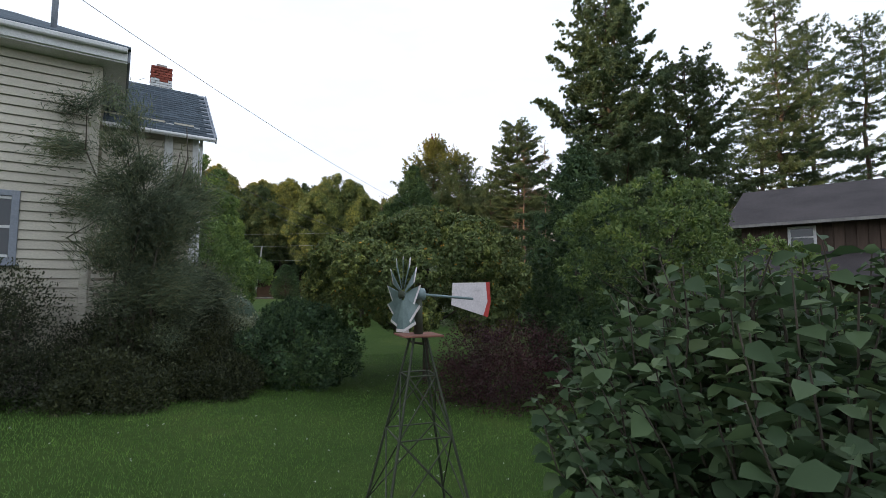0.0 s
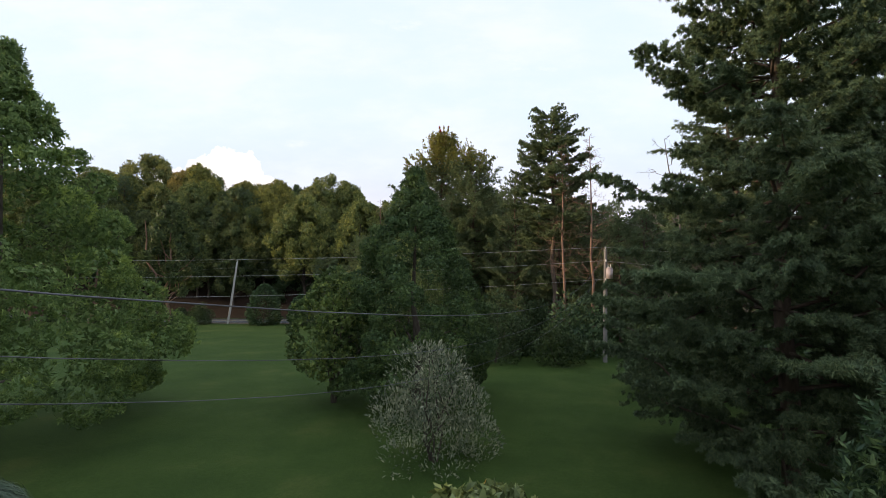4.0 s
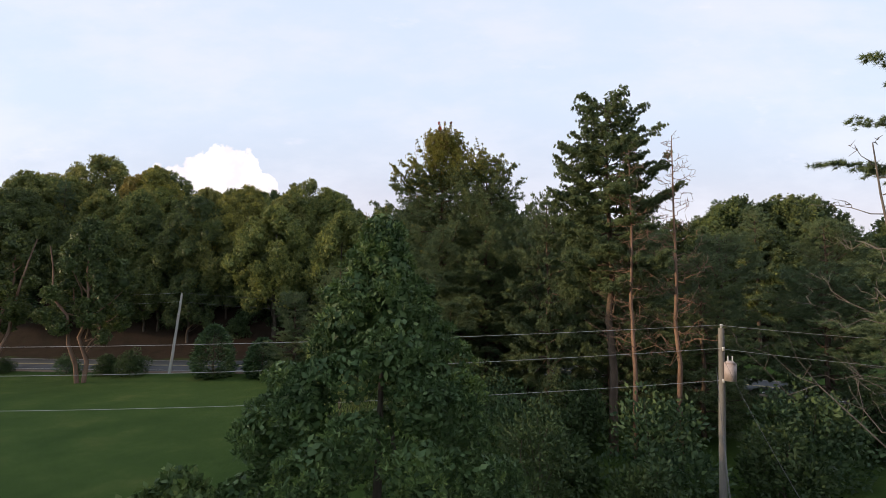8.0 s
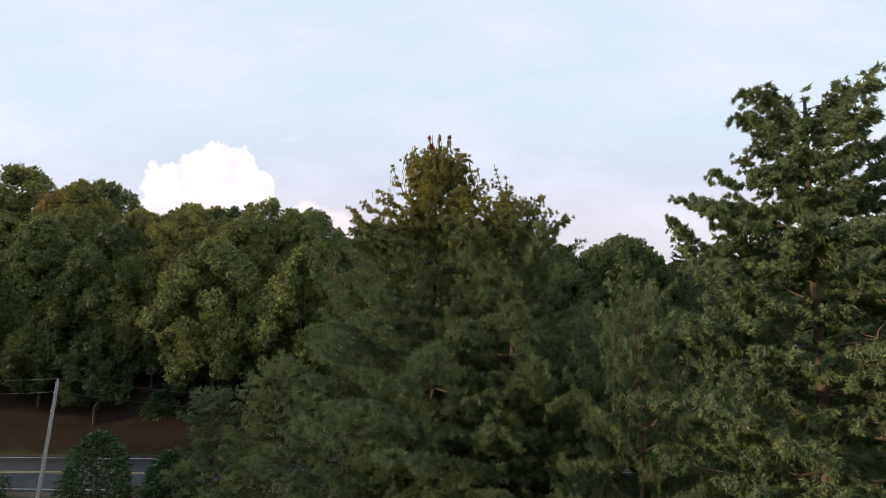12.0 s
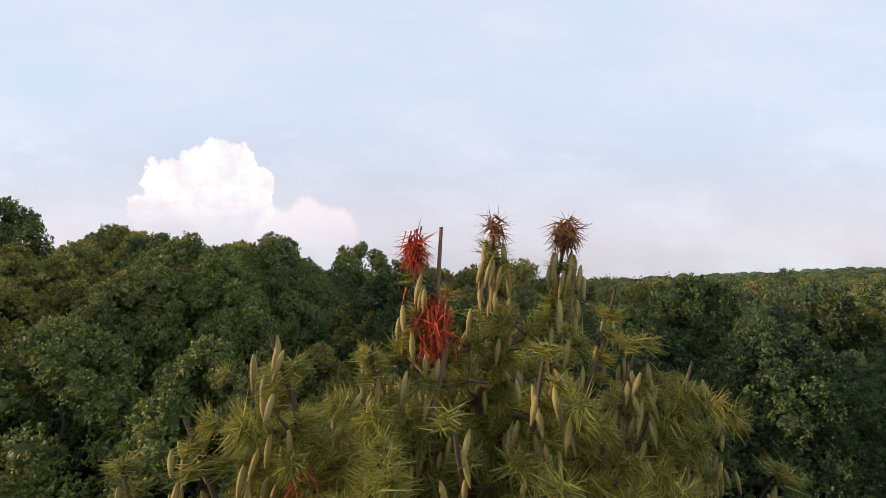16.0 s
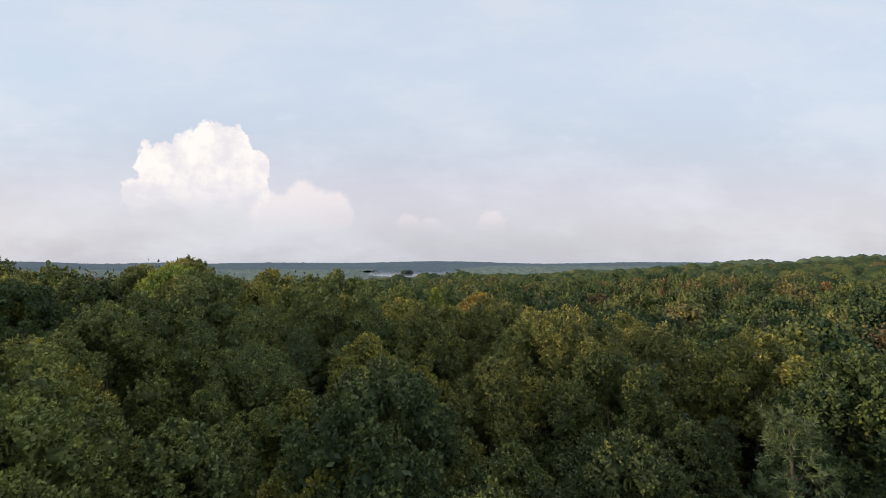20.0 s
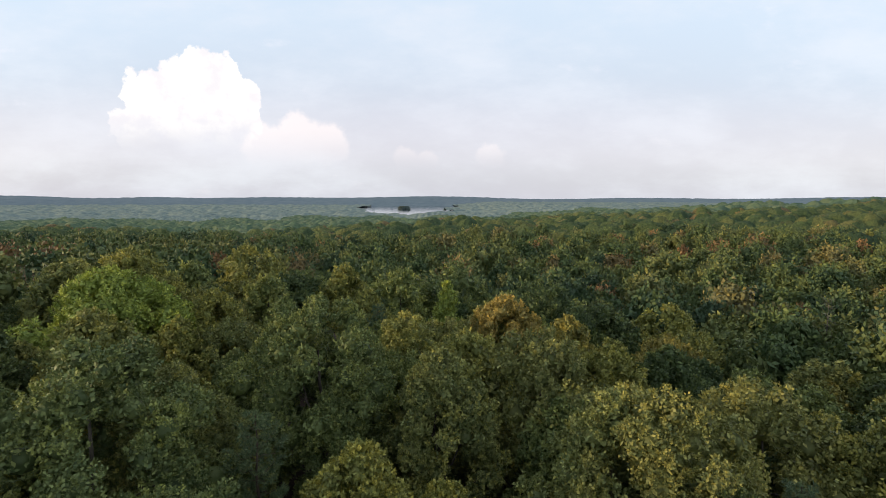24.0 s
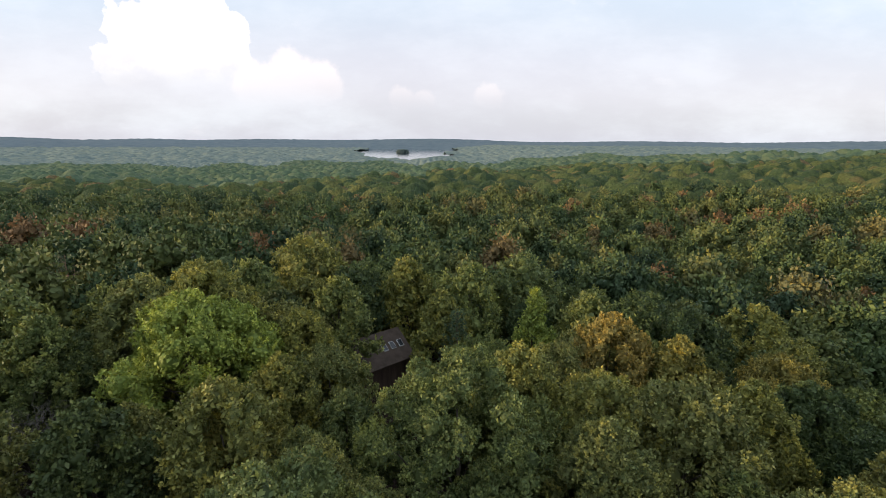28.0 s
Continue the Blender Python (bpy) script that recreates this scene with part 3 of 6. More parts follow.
def crown_leaves(rng, h, r, base, lobes, leaves, size, droop=0.0, lean=0.0, taper=0.35, upright=1.15, low=0.85, thick=0.66, per=16, core=1, tight=1.0, inner=1.7):
    """Leaves of a crown: boughs inside its outline, tufts on the open side of each bough, leaves standing out of each
    tuft.
    Returns the boughs' middles and sizes, and points, triangles and a tone for each tuft, with painted shade inside."""
    ch = h - base
    zr = (np.arange(lobes) + rng.uniform(0, 1, lobes)) / lobes
    zr = zr ** low
    az = np.arange(lobes) * 2.39996 + rng.normal(size=lobes) * 0.35
    prof = np.sqrt(np.maximum(1 - (2 * zr - 0.85) ** 2 / 1.36, 0.02)) * (1 - taper * zr)
    lr = rng.uniform(0.72, 1.22, lobes) * r * 1.75 / lobes ** 0.5 * (0.55 + 0.45 * prof / prof.max()) * tight
    rad = np.maximum(r * prof * (1 + 0.13 * np.sin(az * 3 + rng.uniform(0, 6)) + 0.10 * rng.normal(size=lobes)) - lr * 0.85, 0.0)
    C = np.stack([np.cos(az) * rad, np.sin(az) * rad, base + lr * 0.4 + zr * (ch - lr * 1.5)], 1)
    C[:, 0] += lean * (C[:, 2] / h)
    heart = np.array([lean * 0.5, 0, base + ch * 0.3])
    # tufts on the boughs, none inside a neighbour
    n = int(leaves / per * 1.9)
    w = lr ** 2
    b = rng.choice(lobes, n, p=w / w.sum())
    d = unit(rng.normal(size=(n, 3)) + unit(C - heart)[b] * 0.7 + np.array([0, 0, 0.35]))
    K = C[b] + d * (lr[b] * rng.uniform(0.86, 1.06, n))[:, None] * np.array([1, 1, upright])
    near = (np.linalg.norm(K[:, None] - C[None], axis=2) / lr[None])
    near[np.arange(n), b] = 9.0
    keep = near.min(1) > 0.80
    K, d, b = K[keep], d[keep], b[keep]
    n = len(K)
    cr = 0.72 * lr.mean() * (lobes * 5.5 / max(n, 1)) ** 0.5 * rng.uniform(0.75, 1.25, n)
    which = np.repeat(np.arange(n), per)
    m = len(which)
    e = unit(rng.normal(size=(m, 3)) + d[which] * 0.75 + np.array([0, 0, 0.45]))
    axis = unit(d * 0.6 + np.array([0, 0, 0.5]))[which]
    off = e * (cr[which] * rng.uniform(0.25, 0.95, m))[:, None]
    along_axis = (off * axis).sum(1, keepdims=True) * axis
    P = K[which] + (off - along_axis) * 0.72 + along_axis * 1.35 * upright
    D = unit(e * 0.85 + rng.normal(size=(m, 3)) * 0.50 + np.array([0, 0, 0.12 - droop]))
    s = size * rng.uniform(0.65, 1.3, m)
    LV, LF = leaf_cards(rng, P - D * (s * 0.4)[:, None], D, s, s * thick, 0.12, unit(e + rng.normal(size=(m, 3)) * 0.75))
    tone = np.repeat(np.clip(rng.normal(size=n) * 0.45 + (rng.normal(size=lobes) * 0.35)[b], -1, 1)[which], 4)
    LF = np.concatenate([LF[:, :3], LF[:, [0, 2, 3]]])
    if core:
        # inside each bough a shell of larger leaves round a heart, both toned down as painted shade
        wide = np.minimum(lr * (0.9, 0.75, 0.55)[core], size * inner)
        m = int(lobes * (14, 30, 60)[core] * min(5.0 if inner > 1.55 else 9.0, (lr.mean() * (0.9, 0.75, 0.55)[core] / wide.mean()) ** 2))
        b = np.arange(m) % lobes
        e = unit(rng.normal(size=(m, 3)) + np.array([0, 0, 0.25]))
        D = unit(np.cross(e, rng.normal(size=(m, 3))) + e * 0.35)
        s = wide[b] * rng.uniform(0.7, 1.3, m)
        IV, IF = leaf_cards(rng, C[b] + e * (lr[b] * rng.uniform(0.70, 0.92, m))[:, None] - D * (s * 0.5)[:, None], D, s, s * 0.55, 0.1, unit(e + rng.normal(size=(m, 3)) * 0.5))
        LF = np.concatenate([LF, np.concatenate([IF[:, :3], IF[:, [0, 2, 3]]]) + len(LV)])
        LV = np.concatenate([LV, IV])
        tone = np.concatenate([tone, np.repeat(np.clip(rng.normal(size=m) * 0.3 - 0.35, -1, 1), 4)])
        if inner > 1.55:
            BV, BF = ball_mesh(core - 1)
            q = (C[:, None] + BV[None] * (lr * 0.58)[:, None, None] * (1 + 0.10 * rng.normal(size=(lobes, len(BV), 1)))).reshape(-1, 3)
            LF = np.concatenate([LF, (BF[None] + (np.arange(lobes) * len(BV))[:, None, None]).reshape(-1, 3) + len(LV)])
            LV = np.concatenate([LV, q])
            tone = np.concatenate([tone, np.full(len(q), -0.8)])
    return C, lr, (LV, LF, tone)


def toned(name, V, F, tone, mat):
    """A mesh with a tone for each point."""
    me = mesh_from(name, V, F, mat)
    me.attributes.new("tone", "FLOAT", "POINT").data.foreach_set("value", np.asarray(tone, np.float32))
    return me


def broad_tree(seed, h, r, base, lobes, leaves, size, mat, bark=None, stems=1, trunk_r=None, droop=0.0, lean=0.0, taper=0.35, low=0.85, thick=0.66, core=1, upright=1.12, per=16, tight=1.0, inner=1.7):
    """Meshes of a leafy tree: trunk, limbs, and a crown of leaves."""
    rng = np.random.default_rng(seed)
    bark = bark or M_BARK
    trunk_r = trunk_r or 0.013 * h + 0.03
    C, lr, cards = crown_leaves(rng, h, r, base, lobes, leaves, size, droop, lean, taper, upright, low, thick, per, core, tight, inner)
    lines = []
    for k in range(stems):
        off = rng.normal(size=2) * 0.05 * h * (stems > 1)
        top = np.array([off[0] * 2 + lean * 0.8, off[1] * 2, base + (h - base) * 0.72])
        lines.append((bend(rng, (off[0] * 0.3, off[1] * 0.3, -0.4), top, 7, 0.02), np.linspace(trunk_r * 1.25, trunk_r * 0.25, 7) / stems ** 0.5))
    trunk = limbs_mesh("trunk", lines, bark)
    lines = []
    for o in np.argsort(-lr)[:min(12, lobes)]:
        z0 = max(C[o][2] - rng.uniform(0.10, 0.28) * h, base * 0.6 + 0.1)
        lines.append((bend(rng, (lean * 0.6 * z0 / h, 0, z0), C[o], 5, 0.07), np.linspace(trunk_r * 0.36, trunk_r * 0.08, 5)))
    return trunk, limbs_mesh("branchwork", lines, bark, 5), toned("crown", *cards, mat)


def pine_tree(seed, h, r, base, whorl, shoots, dense, nl, nw, mat=None, gap=0.0, up=0.16, round_top=0.62, leaders=(), top_mat=None, top_from=99.0, top_dense=1.0, top_w=1.0, steep=0.75):
    """Meshes of a white pine: a straight trunk, whorls of level limbs with fans of side shoots, each shoot a brush of needles."""
    rng = np.random.default_rng(seed)
    mat = mat or M_PINE
    trunk = limbs_mesh("trunk", [(bend(rng, (0, 0, -0.4), (0, 0, h - 0.45), 9, 0.006), np.linspace(0.012 * h + 0.03, 0.03, 9))], M_PINEBARK)
    lines, S0, S1 = [], [], []
    z = base
    while z < h - 0.7:
        f = (z - base) / (h - base)
        reach = r * (1 - f) ** round_top * (0.62 + 0.38 * min(1, f * 5 + 0.25))
        n = rng.integers(4, 7)
        az0 = rng.uniform(0, 6.28)
        for k in range(n):
            if rng.random() < gap:
                continue
            az = az0 + k * 6.283 / n + rng.normal() * 0.25
            ln = reach * rng.uniform(0.45, 1.15) + 0.2
            rise = (up + steep * f ** 2.0) * ln
            tip = np.array([np.cos(az) * ln, np.sin(az) * ln, min(z + rise, h - 0.1 - 0.15 * ln)])
            br = bend(rng, (0, 0, z), tip, 6, 0.07, sag=0.06 if steep < 1 else 0.06 + 0.10 * f)
            lines.append((br, np.linspace(0.010 + 0.010 * ln, 0.007, 6)))
            m = max(4, int(shoots * ln))
            t = rng.uniform(0.08, 1.0, m) ** 0.75
            q = np.stack([np.interp(t, np.linspace(0, 1, 6), br[:, c]) for c in range(3)], 1)
            out, side = np.array([np.cos(az), np.sin(az), 0.0]), np.array([-np.sin(az), np.cos(az), 0.0])
            sg = np.where(rng.random(m) < 0.5, -1.0, 1.0)
            L = (0.25 + 0.34 * ln * (1.12 - t)) * rng.uniform(0.5, 1.2, m)
            d = unit(out * 0.8 + side * (sg * rng.uniform(0.35, 1.1, m))[:, None] + np.array([0, 0, 1.0]) * rng.uniform(-0.1, 0.30, m)[:, None])
            S0.append(q)
            S1.append(q + d * L[:, None])
            S0.append(br[-3:-1])
            S1.append(br[-2:])
        z += whorl * rng.uniform(0.75, 1.25) * (1.15 - 0.5 * f)
    for lx, ly, lz in leaders:
        tip = np.array([lx, ly, lz])
        b0 = np.array([lx * 0.35, ly * 0.35, lz - 1.7 - 0.5 * np.hypot(lx, ly)])
        st = bend(rng, b0, tip, 7, 0.025)
        lines.append((st, np.linspace(0.034, 0.010, 7)))
        S0.append(st[1:-1])
        S1.append(st[2:])
        for w in range(20):
            a = st[rng.integers(1, 5)] + (0, 0, rng.uniform(-0.1, 0.05))
            th = rng.uniform(0, 6.28)
            b = a + np.array([np.cos(th) * 0.36, np.sin(th) * 0.36, rng.uniform(0.0, 0.22)]) * rng.uniform(0.6, 1.2)
            lines.append((bend(rng, a, b, 4, 0.05), np.linspace(0.012, 0.006, 4)))
            S0.append(a[None])
            S1.append(b[None])
    S0.append(np.array([[0, 0, h - 0.9], [0, 0, h - 0.6]]))
    S1.append(np.array([[0, 0, h - 0.5], [0, 0, h - 0.2]]))
    S0, S1 = np.concatenate(S0), np.concatenate(S1)
    SL = np.linalg.norm(S1 - S0, axis=1)
    tufts = np.maximum(1, (SL / 0.17 * np.where(S1[:, 2] > top_from, 1.3, 1.0)).astype(int))
    each = np.maximum(8, (0.32 * dense * np.where(S1[:, 2] > top_from, top_dense, 1.0)).astype(int))
    tw = np.repeat(np.arange(len(S0)), tufts)
    tt = 1.0 - rng.uniform(0, 0.9, len(tw)) ** 1.15
    TP = S0[tw] + (S1 - S0)[tw] * tt[:, None] + rng.normal(size=(len(tw), 3)) * 0.03
    who = np.repeat(np.arange(len(tw)), each[tw])
    n = len(who)
    ax = unit(unit(S1 - S0)[tw] + np.array([0, 0, 0.25]))[who]
    side = unit(np.cross(ax, rng.normal(size=(n, 3))))
    D = unit(ax * rng.uniform(0.1, 1.1, (n, 1)) + side * rng.uniform(0.35, 0.95, (n, 1)) + np.array([0, 0, -0.03]))
    PP = TP[who] + rng.normal(size=(n, 3)) * 0.02
    LL = nl * 0.95 * rng.uniform(0.7, 1.2, n)
    wide = nw * 0.46 * rng.uniform(0.8, 1.3, n)
    # needles above top_from go into top_mat, which can carry painted sunlight
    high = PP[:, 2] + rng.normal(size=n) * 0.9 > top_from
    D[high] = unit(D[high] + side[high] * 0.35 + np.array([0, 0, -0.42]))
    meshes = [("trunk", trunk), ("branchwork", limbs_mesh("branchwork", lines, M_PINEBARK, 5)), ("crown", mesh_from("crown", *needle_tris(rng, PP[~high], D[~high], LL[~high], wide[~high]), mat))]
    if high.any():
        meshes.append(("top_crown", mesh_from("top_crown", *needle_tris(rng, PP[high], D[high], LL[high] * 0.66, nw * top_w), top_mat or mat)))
    return meshes, S1


def bare_tree(seed, h, r, base, n, mat=None, twigs=3, up=0.35, bow=0.0):
    """A dead tree: trunk and bare crooked branches with twigs."""
    rng = np.random.default_rng(seed)
    trunk = limbs_mesh("trunk", [(bend(rng, (0, 0, -0.4), (bow, 0, h), 10, 0.004), np.linspace(0.008 * h + 0.02, 0.015, 10))], mat or M_DEADBARK)
    lines = []
    for k in range(n):
        z = base + (h - base) * (k + rng.uniform(0, 1)) / n
        f = (z - base) / (h - base)
        az, ln = rng.uniform(0, 2 * np.pi), r * (1.05 - f) ** 0.6 * rng.uniform(0.4, 1.1)
        tip = np.array([bow * z / h + np.cos(az) * ln, np.sin(az) * ln, z + up * ln * rng.uniform(0.2, 1.6)])
        br = bend(rng, (bow * z / h, 0, z), tip, 6, 0.09, sag=0.05)
        lines.append((br, np.linspace(0.012 + 0.004 * ln, 0.005, 6)))
        for w in range(twigs):
            t = rng.integers(2, 6)
            d = unit(rng.normal(size=3) + np.array([np.cos(az), np.sin(az), 0.6]))
            lines.append((bend(rng, br[t], br[t] + d * ln * rng.uniform(0.2, 0.45), 4, 0.1), np.linspace(0.012, 0.004, 4)))
    return trunk, limbs_mesh("branchwork", lines, mat or M_DEADBARK, 5)


def shrub(seed, r, h, leaves, size, mat, lobes=26, width=0.6, up=0.35, stems=6, rough_top=0.2, flat=1.0):
    """A leafy shrub standing on the ground: stems and heaps of leaves down to the grass."""
    rng = np.random.default_rng(seed)
    u = unit(rng.normal(size=(lobes, 3)))
    u[:, 2] = np.abs(u[:, 2])
    k = rng.uniform(0.35, 1.0, lobes) ** 0.5
    lr = rng.uniform(0.22, 0.42, lobes) * min(r, h)
    C = u * k[:, None] * np.array([r - lr.mean() * 0.6, r - lr.mean() * 0.6, h - lr.mean() * 0.9])
    C[:, 2] = np.maximum(C[:, 2] * (1 + rng.normal(size=lobes) * rough_top * 0.3), lr * 0.6)
    w = lr ** 2
    which = rng.choice(lobes, leaves, p=w / w.sum())
    d = unit(rng.normal(size=(leaves, 3)) + np.array([0, 0, 0.3]))
    P = C[which] + d * (lr[which] * rng.uniform(0.7, 1.08, leaves))[:, None]
    P[:, 2] = np.maximum(P[:, 2], 0.03)
    D = unit(d * 0.7 + rng.normal(size=(leaves, 3)) * 0.6 + np.array([0, 0, up]))
    s = size * rng.uniform(0.6, 1.3, leaves)
    lines = []
    for c in C[np.argsort(-C[:, 2])[:stems]]:
        lines.append((bend(rng, (c[0] * 0.15, c[1] * 0.15, -0.1), c, 5, 0.07), np.linspace(0.035, 0.01, 5)))
    return mesh_from("stemwork", *tubes(lines, 5), M_BARK, True), mesh_from("foliage", *leaf_cards(rng, P, D, s, s * width), mat)


def plant(name, label, category, meshes, x, y, turn=0.0, scale=1.0, group="", z=None, sz=None):
    """A plant as a thing with its parts, standing on the land."""
    zz = float(land(x, y)) if z is None else z
    ob = thing(name, label, category, Matrix.LocRotScale((x, y, zz), Euler((0, 0, turn)), (scale, scale, sz or scale)), group)
    for nm, me in meshes:
        o = put(nm, me, ob)
        if nm in ("branchwork", "crown", "top_crown", "foliage", "stemwork", "blades"):
            o["kind"] = "stuff"
    return ob


def tc(meshes):
    return list(zip(("trunk", "branchwork", "crown"), meshes))


# the woods: shared meshes at two grades of fineness; the three hundred nearest trees are things, the rest one mass
OAKS, MASS = [], []
for s in range(8):
    hh, rr = (15.0, 14.0, 16.0, 13.0, 15.0, 14.5, 12.5, 15.0)[s], (4.8, 4.2, 5.4, 4.0, 4.7, 4.4, 3.6, 5.0)[s]
    tp, cb = (0.15, 0.3, 0.05, 0.35, 0.15, 0.25, 0.4, 0.0)[s], 0.20 * hh
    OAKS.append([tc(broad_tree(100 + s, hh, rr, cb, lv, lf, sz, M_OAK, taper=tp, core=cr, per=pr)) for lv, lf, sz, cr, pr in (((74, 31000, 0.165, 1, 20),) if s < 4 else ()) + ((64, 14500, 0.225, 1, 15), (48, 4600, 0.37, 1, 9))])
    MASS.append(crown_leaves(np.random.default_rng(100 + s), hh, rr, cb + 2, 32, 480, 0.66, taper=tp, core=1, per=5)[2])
WOOD_PINES = []
for s in range(3):
    WOOD_PINES.append([pine_tree(200 + s, 15.0 + s, 3.0, 3.0, 0.85, sh, nd, nlen, nwd)[0] for sh, nd, nlen, nwd in ((6, 60, 0.26, 0.075), (5, 40, 0.34, 0.12), (4, 24, 0.45, 0.2))])

rng = np.random.default_rng(7)
KEEP_OUT = [(-17.5, 142, 5.0), (-18.5, 147, 5.2), (-20, 153, 3.4), (-23.5, 157, 5.0), (-20.3, 151, 3.4), (-22.5, 145, 4.0), (-19.5, 144.5, 4.2), (-18.8, 139, 3.6), (-41.9, 126.5, 4.0), (-35, 135.5, 6.5), (-34, 129, 4.5), (-2.6, 148, 4.0), (-3, 142.5, 3), (-67.5, 165, 4), (-54, 175, 4), (-47, 171, 3.5), (-10, 79, 3)]
spots = []
for gyy in np.arange(76, 300, 6.2):
    for gxx in np.arange(-265, 300, 6.4):
        x, y = gxx + rng.uniform(-2.8, 2.8), gyy + rng.uniform(-2.8, 2.8)
        back = y - float(road_y(x))
        dice = rng.random(6)
        if back < 5.6 or abs(x + 8) > 1.08 * (y - 18) or any((x - kx) ** 2 + (y - ky) ** 2 < kr * kr for kx, ky, kr in KEEP_OUT):
            continue
        d = min(math.hypot(x + 10, y - 105), math.hypot(x + 6, y - 85), math.hypot(x + 25, y - 85), math.hypot(x - 12, y - 90) + 4, math.hypot(x + 42, y - 90) + 6)
        spots.append((d, x, y, dice))
spots.sort(key=lambda q: q[0])
massV, massF, massT, massU, massN = [], [], [], [], 0
for n_, (d, x, y, dice) in enumerate(spots):
    sc = 0.84 + 0.34 * dice[2]
    if n_ < 290:
        pine = dice[0] < (0.3 if x > 9 and y < 112 else 0.05)
        kind = WOOD_PINES if pine else OAKS
        lab = "dark green white pine standing in the woods" if pine else ("tall green broadleaf tree in the dense woods", "olive green broadleaf tree in the dense woods", "round-topped green tree in the dense woods")[int(dice[4] * 3)]
        tree = plant("forest_pine" if pine else "forest_tree", lab, "tree", kind[int(dice[1] * len(kind) * (0.5 if n_ < 70 and not pine else 1))][0 if n_ < 70 and not pine else -2 if n_ < 190 else -1], x, y, dice[3] * 6.28, sc * (0.86 if pine else 0.95), "trees of the woods", sz=sc * (0.86 if pine else 0.97))
        # near right-hand crowns all take darker leaves as painted shade, others at random
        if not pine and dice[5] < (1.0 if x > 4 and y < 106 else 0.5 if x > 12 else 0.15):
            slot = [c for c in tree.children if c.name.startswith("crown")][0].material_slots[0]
            slot.link, slot.material = "OBJECT", M_MAPLE_SHADE
        continue
    mv, mf, mt = MASS[int(dice[1] * len(MASS))]
    ca, sa = math.cos(dice[3] * 6.28) * sc * 0.9, math.sin(dice[3] * 6.28) * sc * 0.9
    q = np.stack([mv[:, 0] * ca - mv[:, 1] * sa + x, mv[:, 0] * sa + mv[:, 1] * ca + y, mv[:, 2] * sc + float(land(x, y))], 1)
    massV.append(q)
    massT.append(np.full(len(q), dice[5]))
    massU.append(mt)
    massF.append(mf + massN)
    massN += len(q)
for k in range(24):
    x = -74 + k * 3.3 + rng.uniform(-0.9, 0.9)
    y = float(road_y(x)) + rng.uniform(6.8, 10.5)
    tree = plant("forest_tree", "young leafy tree at the edge of the woods", "tree", OAKS[4 + k % 4][0], x, y, k * 2.2, 0.62, "trees of the woods", sz=rng.uniform(0.5, 0.72))
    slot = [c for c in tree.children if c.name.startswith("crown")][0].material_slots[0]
    slot.link, slot.material = "OBJECT", M_MAPLE_SHADE


def cell_colour(nt, size, stops):
    """A colour for each patch of about that many metres, by place."""
    v = nt.nodes.new("ShaderNodeTexVoronoi")
    v.inputs["Scale"].default_value = 1.0 / size
    mp = nt.nodes.new("ShaderNodeMapping")
    mp.inputs["Scale"].default_value = (1, 1, 0.3)
    nt.links.new(nt.nodes.new("ShaderNodeNewGeometry").outputs["Position"], mp.inputs[0])
    nt.links.new(mp.outputs[0], v.inputs["Vector"])
    sp = nt.nodes.new("ShaderNodeSeparateColor")
    nt.links.new(v.outputs["Color"], sp.inputs[0])
    return ramp(nt, sp.outputs[0], stops)


M_MASS, mnt, mb = material("mixed_leaves", 0.6, 0, 0.2)
tone = mnt.nodes.new("ShaderNodeAttribute")
tone.attribute_name = "tree_tone"
mc = ramp(mnt, tone.outputs["Fac"], [(0.0, (0.050, 0.080, 0.039)), (0.3, (0.088, 0.124, 0.046)), (0.6, (0.122, 0.146, 0.050)), (0.85, (0.165, 0.174, 0.058)), (0.94, (0.200, 0.160, 0.070)), (0.985, (0.230, 0.135, 0.065))])
leafr = mnt.nodes.new("ShaderNodeNewGeometry").outputs["Random Per Island"]
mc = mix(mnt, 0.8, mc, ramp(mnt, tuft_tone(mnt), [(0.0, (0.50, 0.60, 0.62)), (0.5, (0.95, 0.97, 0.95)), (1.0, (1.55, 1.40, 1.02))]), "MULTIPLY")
mc = mix(mnt, 0.4, mc, ramp(mnt, leafr, [(0.0, (0.6, 0.64, 0.64)), (1.0, (1.3, 1.26, 1.2))]), "MULTIPLY")
mnt.links.new(mc, mb.inputs["Base Color"])
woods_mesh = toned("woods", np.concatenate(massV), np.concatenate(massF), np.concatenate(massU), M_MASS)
woods_mesh.attributes.new("tree_tone", "FLOAT", "POINT").data.foreach_set("value", np.concatenate(massT))
tagged(put("woods", woods_mesh), "mass of mixed green treetops in the woods", "woods", kind="stuff")

# far woods: one rough canopy of crowns out to the hills
cols = np.linspace(-1.02, 1.02, 1000)
dist = np.geomspace(190, 4700, 330)
A, R = np.meshgrid(cols, dist)
X, Y = -10 + R * np.sin(A), 90 + R * np.cos(A)
rng = np.random.default_rng(11)
cell = 8.0 * np.maximum(1.0, R / 650.0)


